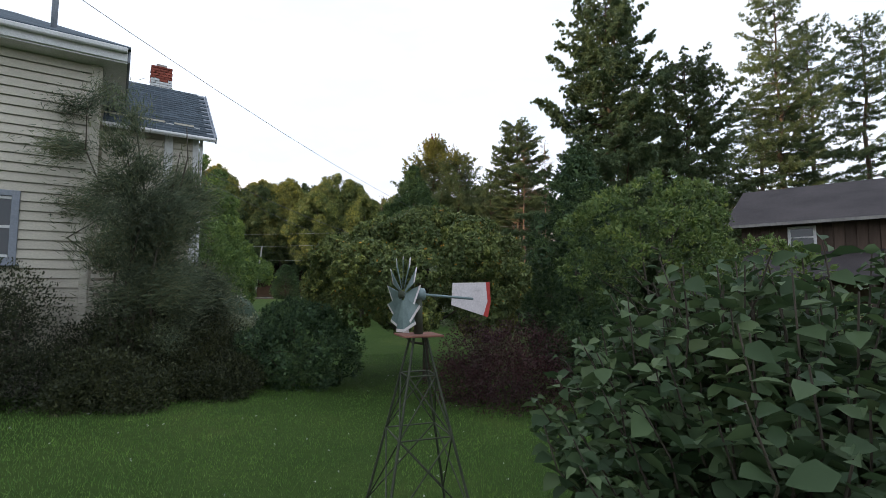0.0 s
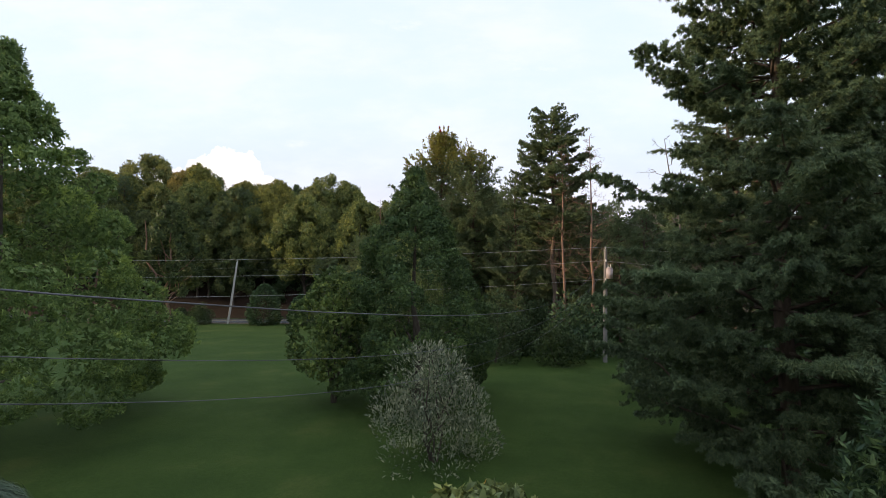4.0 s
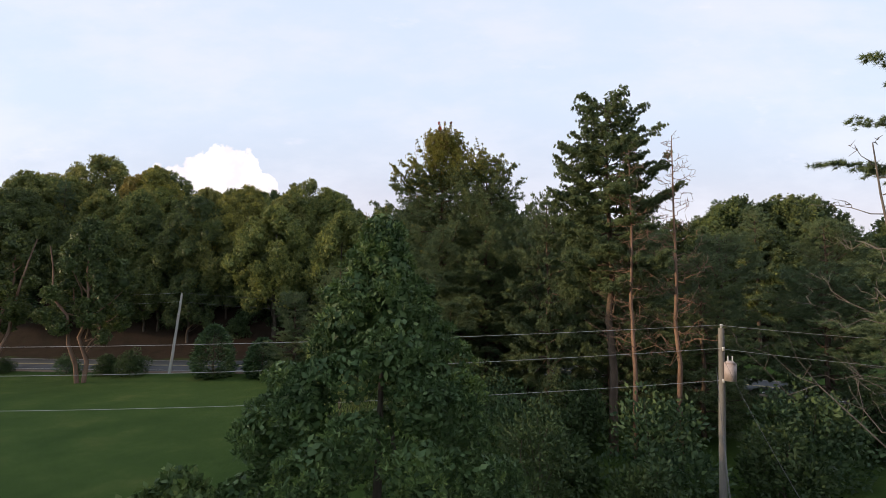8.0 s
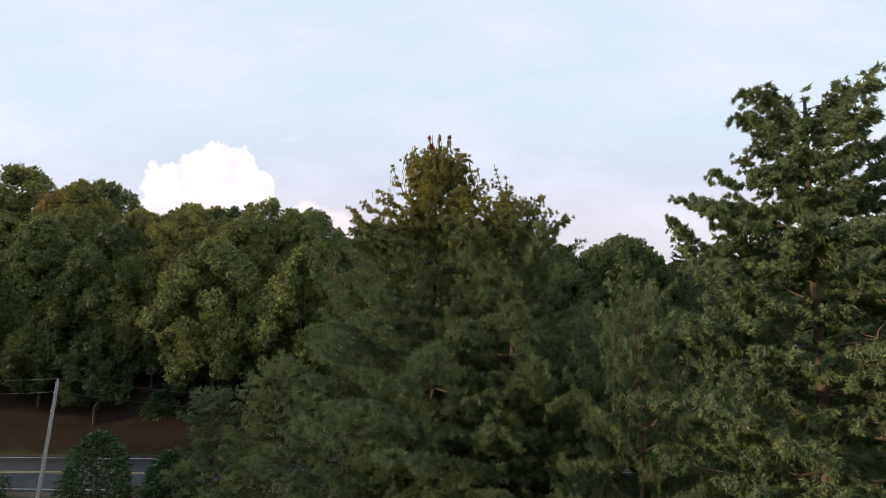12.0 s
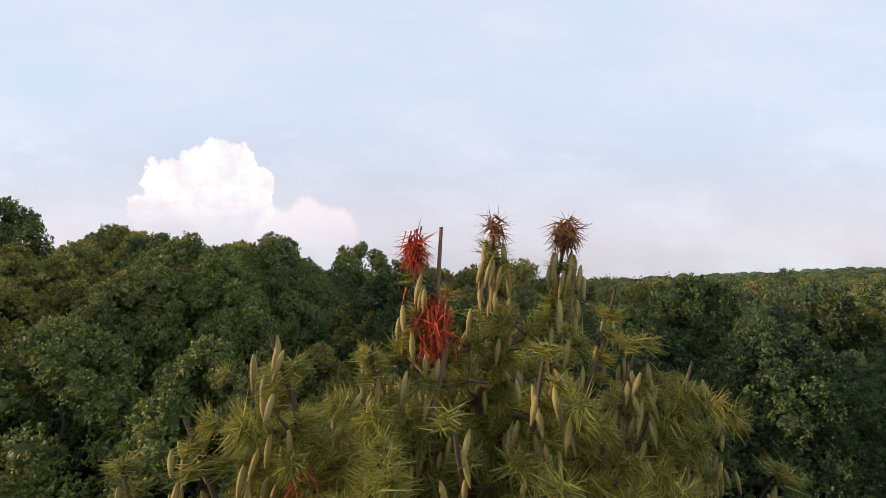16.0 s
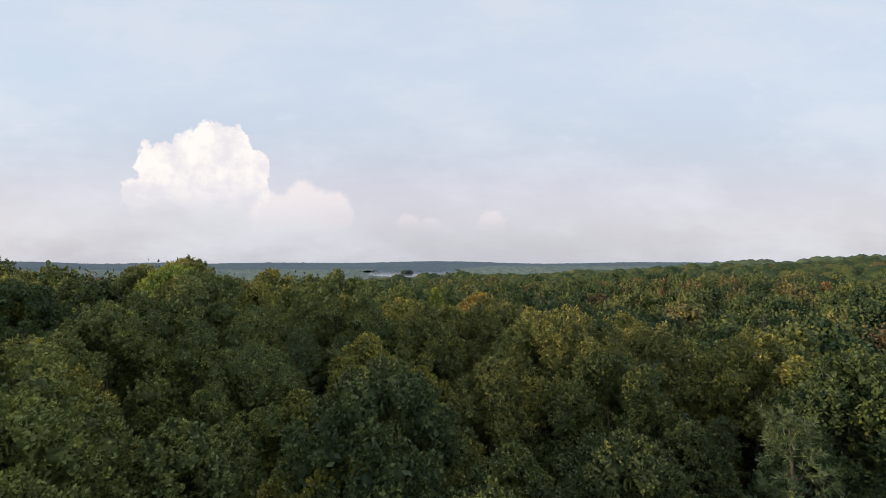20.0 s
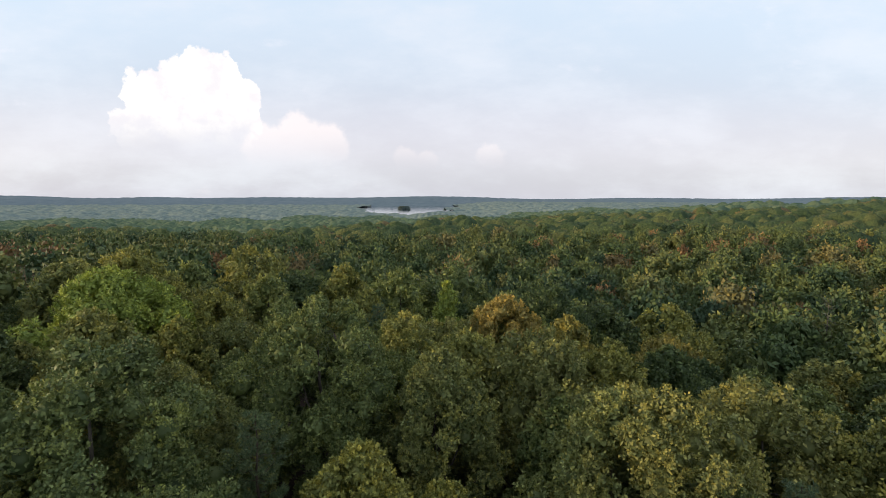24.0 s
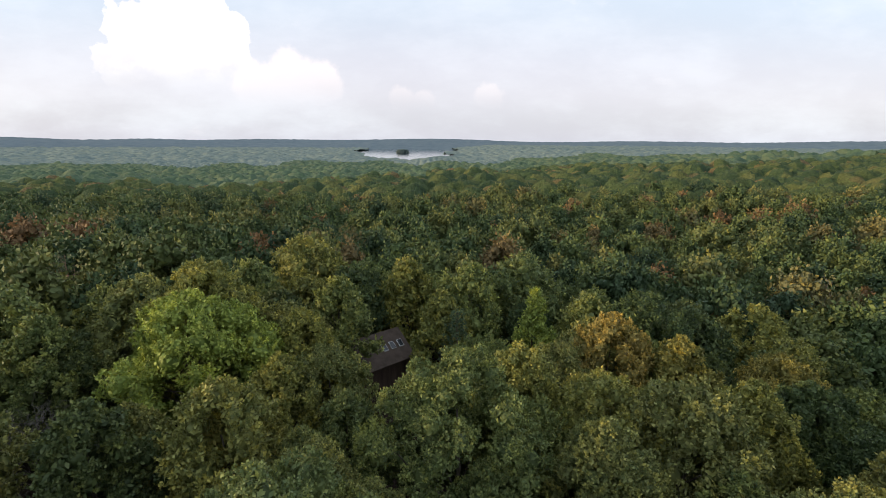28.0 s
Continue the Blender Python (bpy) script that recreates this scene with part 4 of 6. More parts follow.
def domes(X, Y, size):
    """Heights of crowns set on a jittered grid of that size."""
    best = np.zeros_like(X)
    ix, iy = np.floor(X / size), np.floor(Y / size)
    for dx in (-1, 0, 1):
        for dy in (-1, 0, 1):
            cx, cy = ix + dx, iy + dy
            h1 = np.modf(np.abs(np.sin(cx * 127.1 + cy * 311.7) * 43758.5453))[0]
            h2 = np.modf(np.abs(np.sin(cx * 269.5 + cy * 183.3) * 43758.5453))[0]
            h3 = np.modf(np.abs(np.sin(cx * 419.2 + cy * 371.9) * 43758.5453))[0]
            px, py = (cx + 0.2 + 0.6 * h1) * size, (cy + 0.2 + 0.6 * h2) * size
            q = 1 - ((X - px) ** 2 + (Y - py) ** 2) / (0.72 * size) ** 2
            best = np.maximum(best, np.sqrt(np.maximum(q, 0)) * (0.7 + 0.55 * h3))
    return best


near_c, far_c = np.maximum(domes(X, Y, 8.5) * 0.86, domes(X + 3.1, Y - 2.3, 13.7)), np.maximum(domes(X, Y, 19.0) * 0.86, domes(X + 5.0, Y - 9.0, 31.0))
w = smooth(R, 700, 1700)
Z = land(X, Y) + 3.5 + (near_c * (1 - w) + far_c * w) * 11.5 + rng.normal(size=X.shape) * 0.25 + 2.0 * np.sin(X / 23.0) * np.sin(Y / 31.0)
Z = Z - 14 * (1 - smooth(R, 185, 215))
V = np.stack([X.ravel(), Y.ravel(), Z.ravel()], 1)
nc = len(cols)
i, j = np.meshgrid(np.arange(len(dist) - 1), np.arange(nc - 1), indexing="ij")
a = (i * nc + j).ravel()
lake = in_lake(X, Y).ravel()
back = (Y - road_y(X)).ravel()
ok = ~(lake[a] | lake[a + 1] | lake[a + nc]) & (back[a] > 20)
quads = np.stack([a, a + 1, a + 1 + nc, a + nc], -1)
M_FAR, fnt, fb = material("far_canopy", 0.9, 0, 0.1)
fc = cell_colour(fnt, 8.5, [(0.0, (0.045, 0.072, 0.036)), (0.4, (0.075, 0.104, 0.042)), (0.7, (0.104, 0.124, 0.046)), (0.9, (0.135, 0.140, 0.050)), (0.985, (0.165, 0.120, 0.058))])
fc = mix(fnt, 0.75, fc, ramp(fnt, noise_fac(fnt, 0.7, 5.0, 0.75, space="World"), [(0.3, (0.3, 0.36, 0.38)), (0.7, (1.35, 1.3, 1.15))]), "MULTIPLY")
fnt.links.new(fc, fb.inputs["Base Color"])
bump(fnt, fb, noise_fac(fnt, 0.9, 5.0, 0.7, space="World"), 1.0, 1.2)
# canopy colours with distance haze painted in, paler and bluer for farther bands
def hazed_canopy(name, size, cols, low_tone):
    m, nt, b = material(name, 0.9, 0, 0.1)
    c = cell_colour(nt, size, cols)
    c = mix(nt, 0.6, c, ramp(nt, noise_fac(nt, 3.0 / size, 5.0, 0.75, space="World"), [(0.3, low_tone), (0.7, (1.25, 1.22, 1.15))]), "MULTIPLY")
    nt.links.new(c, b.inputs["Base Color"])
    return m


M_MIDW = hazed_canopy("hazed_valley_canopy", 10.0, [(0.0, (0.062, 0.100, 0.062)), (0.5, (0.092, 0.132, 0.072)), (0.9, (0.130, 0.155, 0.080))], (0.42, 0.47, 0.5))
M_DIST = hazed_canopy("hazed_far_canopy", 20.0, [(0.0, (0.130, 0.170, 0.160)), (0.5, (0.160, 0.200, 0.180)), (0.9, (0.190, 0.220, 0.180))], (0.6, 0.64, 0.68))
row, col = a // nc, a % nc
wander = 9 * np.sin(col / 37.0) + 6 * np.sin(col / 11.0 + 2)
# farther bands get the hazier colours, along wandering edges
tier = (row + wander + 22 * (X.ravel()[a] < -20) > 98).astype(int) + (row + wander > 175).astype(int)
for k, (nm, mt, lab) in enumerate((("far_woods", M_FAR, "wide canopy of mixed green woods beyond the near trees"), ("valley_woods", M_MIDW, "woods in the wide valley, paled by painted haze"), ("distant_woods", M_DIST, "distant woods reaching to the hills, blued by painted haze"))):
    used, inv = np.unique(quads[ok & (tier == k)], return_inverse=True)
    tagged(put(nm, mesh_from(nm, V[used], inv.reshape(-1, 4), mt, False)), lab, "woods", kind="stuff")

# lake
lx, ly = np.meshgrid(np.linspace(-900, 500, 3), np.linspace(950, 3500, 3))
V = np.stack([lx.ravel(), ly.ravel(), np.full(9, LAKE_Z)], 1)
F = [(r * 3 + c, r * 3 + c + 1, r * 3 + c + 4, r * 3 + c + 3) for r in range(2) for c in range(2)]
tagged(put("water", mesh_from("water", V, F, M_WATER)), "pale lake water reflecting the evening sky", "water", kind="structure")

# far hills on the horizon, distance haze painted blue into their colour
M_HILL, hnt, hb = material("hazed_far_hills", 0.95, 0, 0.1)
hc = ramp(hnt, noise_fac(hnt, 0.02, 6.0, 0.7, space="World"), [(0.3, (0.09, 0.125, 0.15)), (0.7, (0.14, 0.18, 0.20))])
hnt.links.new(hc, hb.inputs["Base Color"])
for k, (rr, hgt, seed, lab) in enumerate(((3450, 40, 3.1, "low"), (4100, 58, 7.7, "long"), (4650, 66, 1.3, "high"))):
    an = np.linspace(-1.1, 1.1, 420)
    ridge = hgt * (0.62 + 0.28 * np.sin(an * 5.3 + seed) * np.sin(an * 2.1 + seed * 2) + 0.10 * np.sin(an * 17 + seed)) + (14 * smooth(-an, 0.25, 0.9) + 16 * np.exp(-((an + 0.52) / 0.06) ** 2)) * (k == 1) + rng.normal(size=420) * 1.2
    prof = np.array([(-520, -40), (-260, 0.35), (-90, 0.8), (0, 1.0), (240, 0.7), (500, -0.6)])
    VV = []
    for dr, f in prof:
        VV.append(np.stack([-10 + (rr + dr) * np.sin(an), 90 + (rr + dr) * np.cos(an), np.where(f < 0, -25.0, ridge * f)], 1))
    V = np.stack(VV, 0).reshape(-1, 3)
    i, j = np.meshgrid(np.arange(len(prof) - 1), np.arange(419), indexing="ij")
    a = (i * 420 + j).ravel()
    tagged(put("backdrop", mesh_from("backdrop", V, np.stack([a, a + 1, a + 421, a + 420], -1), M_HILL, True)), lab + " wooded hills on the horizon, blued by painted haze", "hills", kind="structure")

# a small wooded island in the lake
isle = thing("island", "small dark wooded island in the lake", "island", Matrix.Translation((-148.0, 2267.8, LAKE_Z)))
rng = np.random.default_rng(61)
V, F, n0 = [], [], 0
for k in range(26):
    q = crown_leaves(rng, 15.0, 9.0, 0.0, 14, 200, 2.2, core=1, per=5)[2]
    V.append(q[0] + np.array([rng.normal() * 10, rng.normal() * 8, -3.0]))
    F.append(q[1] + n0)
    n0 += len(q[0])
# the island's crowns share the far colour with painted haze
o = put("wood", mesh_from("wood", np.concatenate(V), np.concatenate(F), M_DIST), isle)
o["kind"] = "stuff"


# ---- the roadside pines and the trees round the field ----
def pine_at(seed, x, y, top, r, base, label, shoots, dense, nl, nw, whorl, gap=0.0, up=0.16, turn=0.0, round_top=0.62, leaders=(), top_mat=None, fade=99.0, top_dense=1.0, top_w=1.0, steep=0.75):
    z = float(land(x, y))
    meshes, ends = pine_tree(seed, top - z, r, base, whorl, shoots, dense, nl, nw, gap=gap, up=up, round_top=round_top, leaders=[(a, b, c - z) for a, b, c in leaders], top_mat=top_mat, top_from=top - z - fade, top_dense=top_dense, top_w=top_w, steep=steep)
    return plant("white_pine", label, "tree", meshes, x, y, turn, group="white pines"), ends


LEADERS = [(-0.29, -0.39, 20.93), (0.16, -0.15, 21.08), (0.59, -0.05, 21.05), (1.03, 0.38, 20.75), (-0.94, -0.66, 20.55), (-1.94, -0.15, 19.8), (2.3, 2.2, 19.7), (-0.1, 0.7, 20.7), (1.5, -0.5, 19.9), (-0.6, 0.4, 20.4), (0.3, -1.1, 20.0), (1.9, 0.7, 19.9), (-1.3, 0.9, 19.9), (0.35, -0.6, 20.5), (-0.5, -0.5, 20.45), (0.9, -0.3, 20.45), (1.45, 0.2, 20.3), (-0.1, -0.85, 20.25), (-1.35, -0.6, 20.15), (0.1, 0.3, 20.65), (0.7, 0.4, 20.5)]
PINE_C, TIPS = pine_at(31, -1.1, 58.6, 20.5, 8.4, 2.0, "tall white pine with hanging cones and sun-painted yellow-green top beside the road", 15, 80, 0.18, 0.034, 0.46, round_top=0.82, leaders=LEADERS, top_mat=M_SUNLIT_TOP, fade=4.4, top_dense=5.0, top_w=0.21, steep=1.0)
pine_at(34, 1.9, 56.0, 18.2, 5.6, 2.0, "white pine with cone-hung limbs beside the tallest one", 15, 80, 0.18, 0.034, 0.46, round_top=0.70, leaders=[(-0.8, -0.9, 19.0), (-0.3, -0.3, 18.7), (0.9, 0.1, 18.0), (1.7, -0.3, 17.3), (-1.4, -0.4, 18.2)], top_mat=M_SUNLIT_TOP, fade=2.0, top_dense=3.5, top_w=0.22, steep=1.0)
PINE_D, _ = pine_at(32, 7.5, 48.2, 19.3, 3.9, 8.0, "tall white pine with a bare lower trunk", 20, 100, 0.17, 0.030, 0.50, round_top=0.52, up=0.10)
pine_at(33, 8.4, 24.2, 18.8, 5.7, 0.8, "large dark white pine at the edge of the yard", 17, 105, 0.18, 0.032, 0.50, up=0.12, round_top=0.78)
pine_at(35, 13.0, 25.4, 15.0, 4.4, 1.2, "dense dark white pine beside the large one", 14, 90, 0.19, 0.036, 0.55, up=0.14)
ROW = "dense white pine in the roadside row"
ROW_PINES = [pine_tree(340 + k, 12.0, 4.4, 0.7, 0.60, 11, 76, 0.19, 0.040, round_top=0.55)[0] for k in range(4)]
for k, (x, y, top, wide, lab) in enumerate((
        (4.5, 56.0, 13.4, 1.0, ROW), (-5.2, 60.5, 13.6, 1.0, ROW), (11.5, 56.0, 13.6, 1.05, ROW), (17.5, 56.0, 12.8, 1.05, ROW), (-9.5, 63.5, 11.0, 0.9, "short white pine at the end of the roadside row"),
        (5.2, 52.3, 15.0, 0.7, "slim white pine behind the lawn"), (23.0, 54.0, 13.5, 1.05, ROW), (13.5, 51.0, 11.0, 0.9, "young white pine under taller ones"), (0.6, 63.8, 13.5, 1.0, ROW),
        (7.5, 63.0, 14.0, 1.0, ROW), (15.0, 62.0, 14.0, 1.0, ROW), (28.5, 51.5, 13.5, 1.05, ROW), (34.0, 50.0, 13.0, 1.05, ROW), (20.0, 50.5, 10.5, 0.95, ROW), (9.0, 53.0, 12.4, 0.95, ROW), (-14.0, 66.2, 8.6, 0.75, "short white pine at the end of the roadside row"),
        (0.2, 56.0, 10.5, 0.85, ROW), (-2.6, 57.0, 9.5, 0.8, ROW))):
    h = top - float(land(x, y))
    plant("white_pine", lab, "tree", ROW_PINES[k % 4], x, y, k * 1.37, wide, "white pines", sz=h / 12.0)
TALL_PINES = [pine_tree(360 + k, 22.0, 4.5, 8.0 + k, 0.85, 12, 80, 0.20, 0.042, gap=0.15, round_top=0.42)[0] for k in range(2)]
for k, (x, y, top, lab) in enumerate(((14.6, 36.8, 17.1, "tall thin white pine with a bare lower trunk"), (26.2, 36.9, 25.5, "tall white pine with a bare lower trunk"), (30.2, 38.8, 24.0, "tall thin white pine with a bare lower trunk"),
                                      (25.0, 37.6, 17.5, "tall thin white pine with a bare lower trunk"), (34.6, 38.8, 24.5, "tall white pine with a bare lower trunk"))):
    h = top - float(land(x, y))
    plant("white_pine", lab, "tree", TALL_PINES[k % 2], x, y, k * 2.3, 1.0, "white pines", sz=h / 22.0)

# hanging cones in bunches, and dead red tufts, on the tall pine
rng = np.random.default_rng(5)
LZ = float(land(-1.1, 58.6))
LT = [np.array([a, b, c - LZ]) for a, b, c in LEADERS]


def cone_mesh(lines):
    return mesh_from("cone_bunch", *tubes(lines, 6), M_CONE, True)


def cone_line(p):
    ln, t = rng.uniform(0.11, 0.17), np.linspace(0, 1, 5)
    return p + np.stack([rng.normal() * 0.03 * t, rng.normal() * 0.03 * t, -0.02 - ln * t], 1), 0.016 * np.array([0.35, 0.9, 1.0, 0.75, 0.2])


CONES = [mesh_from("cone", *tubes([cone_line(np.zeros(3))], 6), M_CONE, True) for k in range(8)]
for k, tip in enumerate(LT):
    lines = []
    for w in range(46 if k in (1, 2) else 34):
        back = rng.uniform(0.03, 0.85) if k not in (1, 2) or w > 14 else rng.uniform(0.02, 0.15)
        th, rd = rng.uniform(0, 6.28), rng.uniform(0.04, 0.08 + 0.25 * min(back, 0.8))
        p = tip * (1 - back * 0.03) + np.array([np.cos(th) * rd, np.sin(th) * rd, -back])
        if k < 7:
            put("cone", CONES[w % 8], PINE_C, pose(p[0], p[1], p[2], 0, 0, w * 47))
        else:
            lines.append(cone_line(p))
    if lines:
        o = put("cone_bunch", cone_mesh(lines), PINE_C, label="bunch of hanging tan pine cones")
        o["kind"] = "stuff"
high = TIPS[(TIPS[:, 2] > TIPS[:, 2].max() - 6.5)]
lines = []
for p in high[rng.choice(len(high), 190, replace=False)]:
    for w in range(rng.integers(2, 5)):
        lines.append(cone_line(p + rng.normal(size=3) * 0.05))
o = put("cone_bunch", cone_mesh(lines), PINE_C, label="scattered hanging tan pine cones")
o["kind"] = "stuff"


def dead_tuft(p, n, wide, drop, mat, label):
    PP = np.tile(p, (n, 1)) + rng.normal(size=(n, 3)) * np.array([wide, wide, wide * 1.6])
    DD = unit(rng.normal(size=(n, 3)) + np.array([0, 0, drop]))
    o = put("dead_tuft", mesh_from("dead_tuft", *needle_tris(rng, PP, DD, 0.13, 0.010), mat), PINE_C, label=label)
    o["kind"] = "stuff"


dead_tuft(LT[0] + (0, 0, 0.05), 320, 0.020, -1.5, M_RUST, "tuft of dead red needles")
dead_tuft(LT[0] + (0.10, 0.05, -0.33), 560, 0.045, -2.2, M_RUST, "tuft of dead red needles")
dead_tuft(LT[2] + (0, 0, 0.05), 320, 0.025, -1.3, M_BROWNTUFT, "tuft of withered brown needles")
dead_tuft(LT[1] + (0, 0, 0.03), 120, 0.02, -0.6, M_BROWNTUFT, "tuft of withered brown needles")
dead_tuft(LT[4] + (0.15, 0.1, -0.7), 120, 0.03, -2.0, M_RUST, "tuft of dead red needles")
put("broken_leader", limbs_mesh("broken_leader", [(bend(rng, LT[0] + (0.10, 0.02, -1.0), LT[0] + (0.14, 0.04, 0.16), 5, 0.02), np.linspace(0.022, 0.011, 5))], M_DEADBARK), PINE_C, label="bare broken leader shoot")

# dead pines
for k, (x, y, top, lab) in enumerate(((7.7, 45.7, 15.4, "dead pine with pinkish bare trunk and broken branches"), (9.75, 45.8, 16.1, "dead pine with bare trunk and dry twigs"))):
    me = bare_tree(50 + k, top - float(land(x, y)), 2.1, 5.0, 84, twigs=4)
    plant("dead_pine", lab, "tree", tc(me), x, y, k * 2.0, group="dead pines")
for k, (x, y, h, b) in enumerate(((12.6, 36.6, 12.6, -1.6), (15.5, 37.5, 11.5, 1.0), (16.5, 38.5, 9.0, 0.6))):
    me = bare_tree(60 + k, h, 4.2, 3.0, 22, M_DEADGREY, 5, 0.5, b)
    plant("dead_tree", "bare grey dead tree with spreading thin branches", "tree", tc(me), x, y, k * 1.3, group="bare trees")

# trees in and round the yard
plant("redwood_tree", "tall feathery green tree with layered branches and a slim top", "tree", tc(broad_tree(71, 13.4, 6.9, 0.9, 120, 80000, 0.14, M_FEATHER, droop=-0.05, taper=0.90, low=1.3, thick=0.30, core=1, upright=0.7, per=26, tight=0.8, inner=1.3)), -15.8, 27.2)
plant("ash_tree", "feathery dark green tree in the middle of the lawn", "tree", tc(broad_tree(73, 10.0, 4.4, 0.4, 150, 120000, 0.085, M_REDWOOD, droop=-0.05, taper=0.82, low=1.1, thick=0.32, core=1, upright=0.6, per=32, tight=1.0, inner=1.5)), -1.9, 31.4)
plant("young_maple", "small bright green tree with several stems", "tree", tc(broad_tree(74, 5.5, 2.1, 1.3, 34, 9000, 0.15, M_ELDER, stems=3, taper=0.4, core=0, per=14)), -5.3, 31.6)
plant("silvery_shrub", "grey-green shrub with pale upright leaves", "shrub", list(zip(("stemwork", "foliage"), shrub(75, 1.8, 3.7, 6500, 0.13, M_OLIVE, 40, 0.34, 0.8))), -0.9, 25.2)
plant("silvery_shrub", "dark grey-green upright shrub at the edge of the lawn", "shrub", list(zip(("stemwork", "foliage"), shrub(76, 2.0, 4.6, 5200, 0.17, M_LOCUST, 40, 0.4, 0.6))), 2.3, 41.2)


def weeping(seed, h, r, sprays, per, size, width, mat, spread=1.0, long=1.0, bunches=46, lumpy=0.12):
    """A weeping tree: arching limbs from a short trunk and curtains of hanging leaves."""
    rng = np.random.default_rng(seed)
    trunk = limbs_mesh("trunk", [(bend(rng, (0, 0, -0.2), (0, 0, h * 0.72), 6, 0.03), np.linspace(0.11, 0.07, 6))], M_BARK)
    lines, P, D = [], [], []
    heads = np.stack([rng.uniform(0, 2 * np.pi, bunches), rng.uniform(0.12, 1.0, bunches) ** 0.6, rng.normal(size=bunches) * lumpy], 1)
    for k in range(sprays):
        az, f, dz = heads[k % bunches]
        az, f = az + rng.normal() * 0.16 / max(f, 0.3), np.clip(f + rng.normal() * 0.05, 0.08, 1.05)
        ln = r * f * rng.uniform(0.75, 1.05)
        top = h * (1 - 0.30 * f ** 2.2) + dz + rng.normal() * 0.05
        drop = long * rng.uniform(0.35, 1.0) * (0.25 + 0.75 * f) * h * 0.42
        t = np.linspace(0, 1, 9)
        reach = np.where(t < 0.55, ln * (t / 0.55) ** 0.75, ln * (1 + 0.10 * (t - 0.55)))
        rise = np.where(t < 0.55, h * 0.66 + (top - h * 0.66) * np.sin(t / 0.55 * np.pi / 2), top - drop * (np.maximum(t - 0.55, 0) / 0.45) ** 1.3)
        pts = np.stack([np.cos(az) * reach, np.sin(az) * reach, np.maximum(rise, 0.25)], 1) + rng.normal(size=(9, 3)) * 0.03
        lines.append((pts, np.linspace(0.016, 0.003, 9)))
        tt = rng.uniform(0.3, 1.0, per)
        q = np.stack([np.interp(tt, t, pts[:, c]) for c in range(3)], 1) + rng.normal(size=(per, 3)) * 0.10 * spread
        P.append(q)
        D.append(unit(np.array([np.cos(az), np.sin(az), 0]) * 0.35 + rng.normal(size=(per, 3)) * 0.40 + np.array([0, 0, -1.0])))
    P, D = np.concatenate(P), np.concatenate(D)
    s = size * rng.uniform(0.65, 1.25, len(P))
    return trunk, limbs_mesh("branchwork", lines, M_BARK, 4), mesh_from("crown", *leaf_cards(rng, P, D, s, s * width), mat)


plant("weeping_cherry", "weeping tree with a dome of drooping green leaves", "tree", tc(broad_tree(81, 4.5, 2.7, 1.2, 44, 130000, 0.085, M_CHERRY, droop=0.8, taper=0.12, low=0.75, upright=0.75, thick=0.46, per=42, trunk_r=0.1, core=1, inner=1.3, stems=2)), -0.42, 12.45)
plant("willow", "pale green weeping willow beside the lawn", "tree", tc(weeping(82, 8.75, 2.1, 560, 130, 0.20, 0.2, M_WILLOW, 0.7, 1.2)), -3.1, 46.4)
plant("willow", "small pale green weeping willow beside the lawn", "tree", tc(weeping(83, 7.7, 1.6, 340, 110, 0.20, 0.2, M_WILLOW, 0.7, 1.2)), -5.6, 46.0)


def cone_bush(seed, h, r, n, size, mat, flame=1.0):
    """A dense cone of upright sprays."""
    rng = np.random.default_rng(seed)
    z = rng.uniform(0, 1, n) ** 1.25
    az = rng.uniform(0, 2 * np.pi, n)
    lump = 1 + 0.13 * np.sin(az * 5 + z * 9) * np.sin(z * 23 + az * 2) + 0.08 * np.sin(az * 11 - z * 31)
    rad = r * (1 - z ** 2.6) ** 0.62 * lump * (0.75 + 0.25 * smooth(z, 0.0, 0.15))
    rad = rad * rng.uniform(0.72, 1.05, n)
    P = np.stack([np.cos(az) * rad, np.sin(az) * rad, 0.05 + z * h], 1)
    D = unit(np.stack([np.cos(az), np.sin(az), np.full(n, 0.7 * flame)], 1) + rng.normal(size=(n, 3)) * 0.4)
    s = size * rng.uniform(0.6, 1.3, n)
    trunk = limbs_mesh("trunk", [(bend(rng, (0, 0, -0.2), (0, 0, h * 0.9), 5, 0.01), np.linspace(0.09, 0.02, 5))], M_BARK)
    lines = []
    for k in range(26):
        zb, ab = rng.uniform(0.05, 0.8), rng.uniform(0, 6.28)
        rb = r * (1 - zb ** 2.6) ** 0.62 * 0.8
        lines.append((bend(rng, (0, 0, zb * h), (np.cos(ab) * rb, np.sin(ab) * rb, zb * h + 0.3), 4, 0.05), np.linspace(0.02, 0.006, 4)))
    return trunk, limbs_mesh("branchwork", lines, M_BARK, 4), mesh_from("crown", *leaf_cards(rng, P, D, s, s * 0.4), mat)


plant("cedar", "dense dark green columnar cedar beside the weeping tree", "tree", tc(broad_tree(84, 6.6, 1.95, 0.1, 90, 42000, 0.095, M_CEDAR, taper=0.55, thick=0.30, upright=1.25, per=24, low=1.05, inner=1.5)), 4.1, 14.6)
plant("small_tree", "small spreading tree with thin trunk and layered green leaves", "tree", tc(broad_tree(85, 4.75, 1.8, 2.0, 30, 14000, 0.085, M_ELDER, stems=2, trunk_r=0.05, taper=0.1, upright=0.6, core=0, per=18, thick=0.45)), 4.2, 9.5)
plant("barberry", "dark red barberry shrub at the foot of the cedar", "shrub", list(zip(("stemwork", "foliage"), shrub(86, 1.5, 1.8, 24000, 0.042, M_BARBERRY, 50, 0.6, 0.3))), 1.3, 9.75)
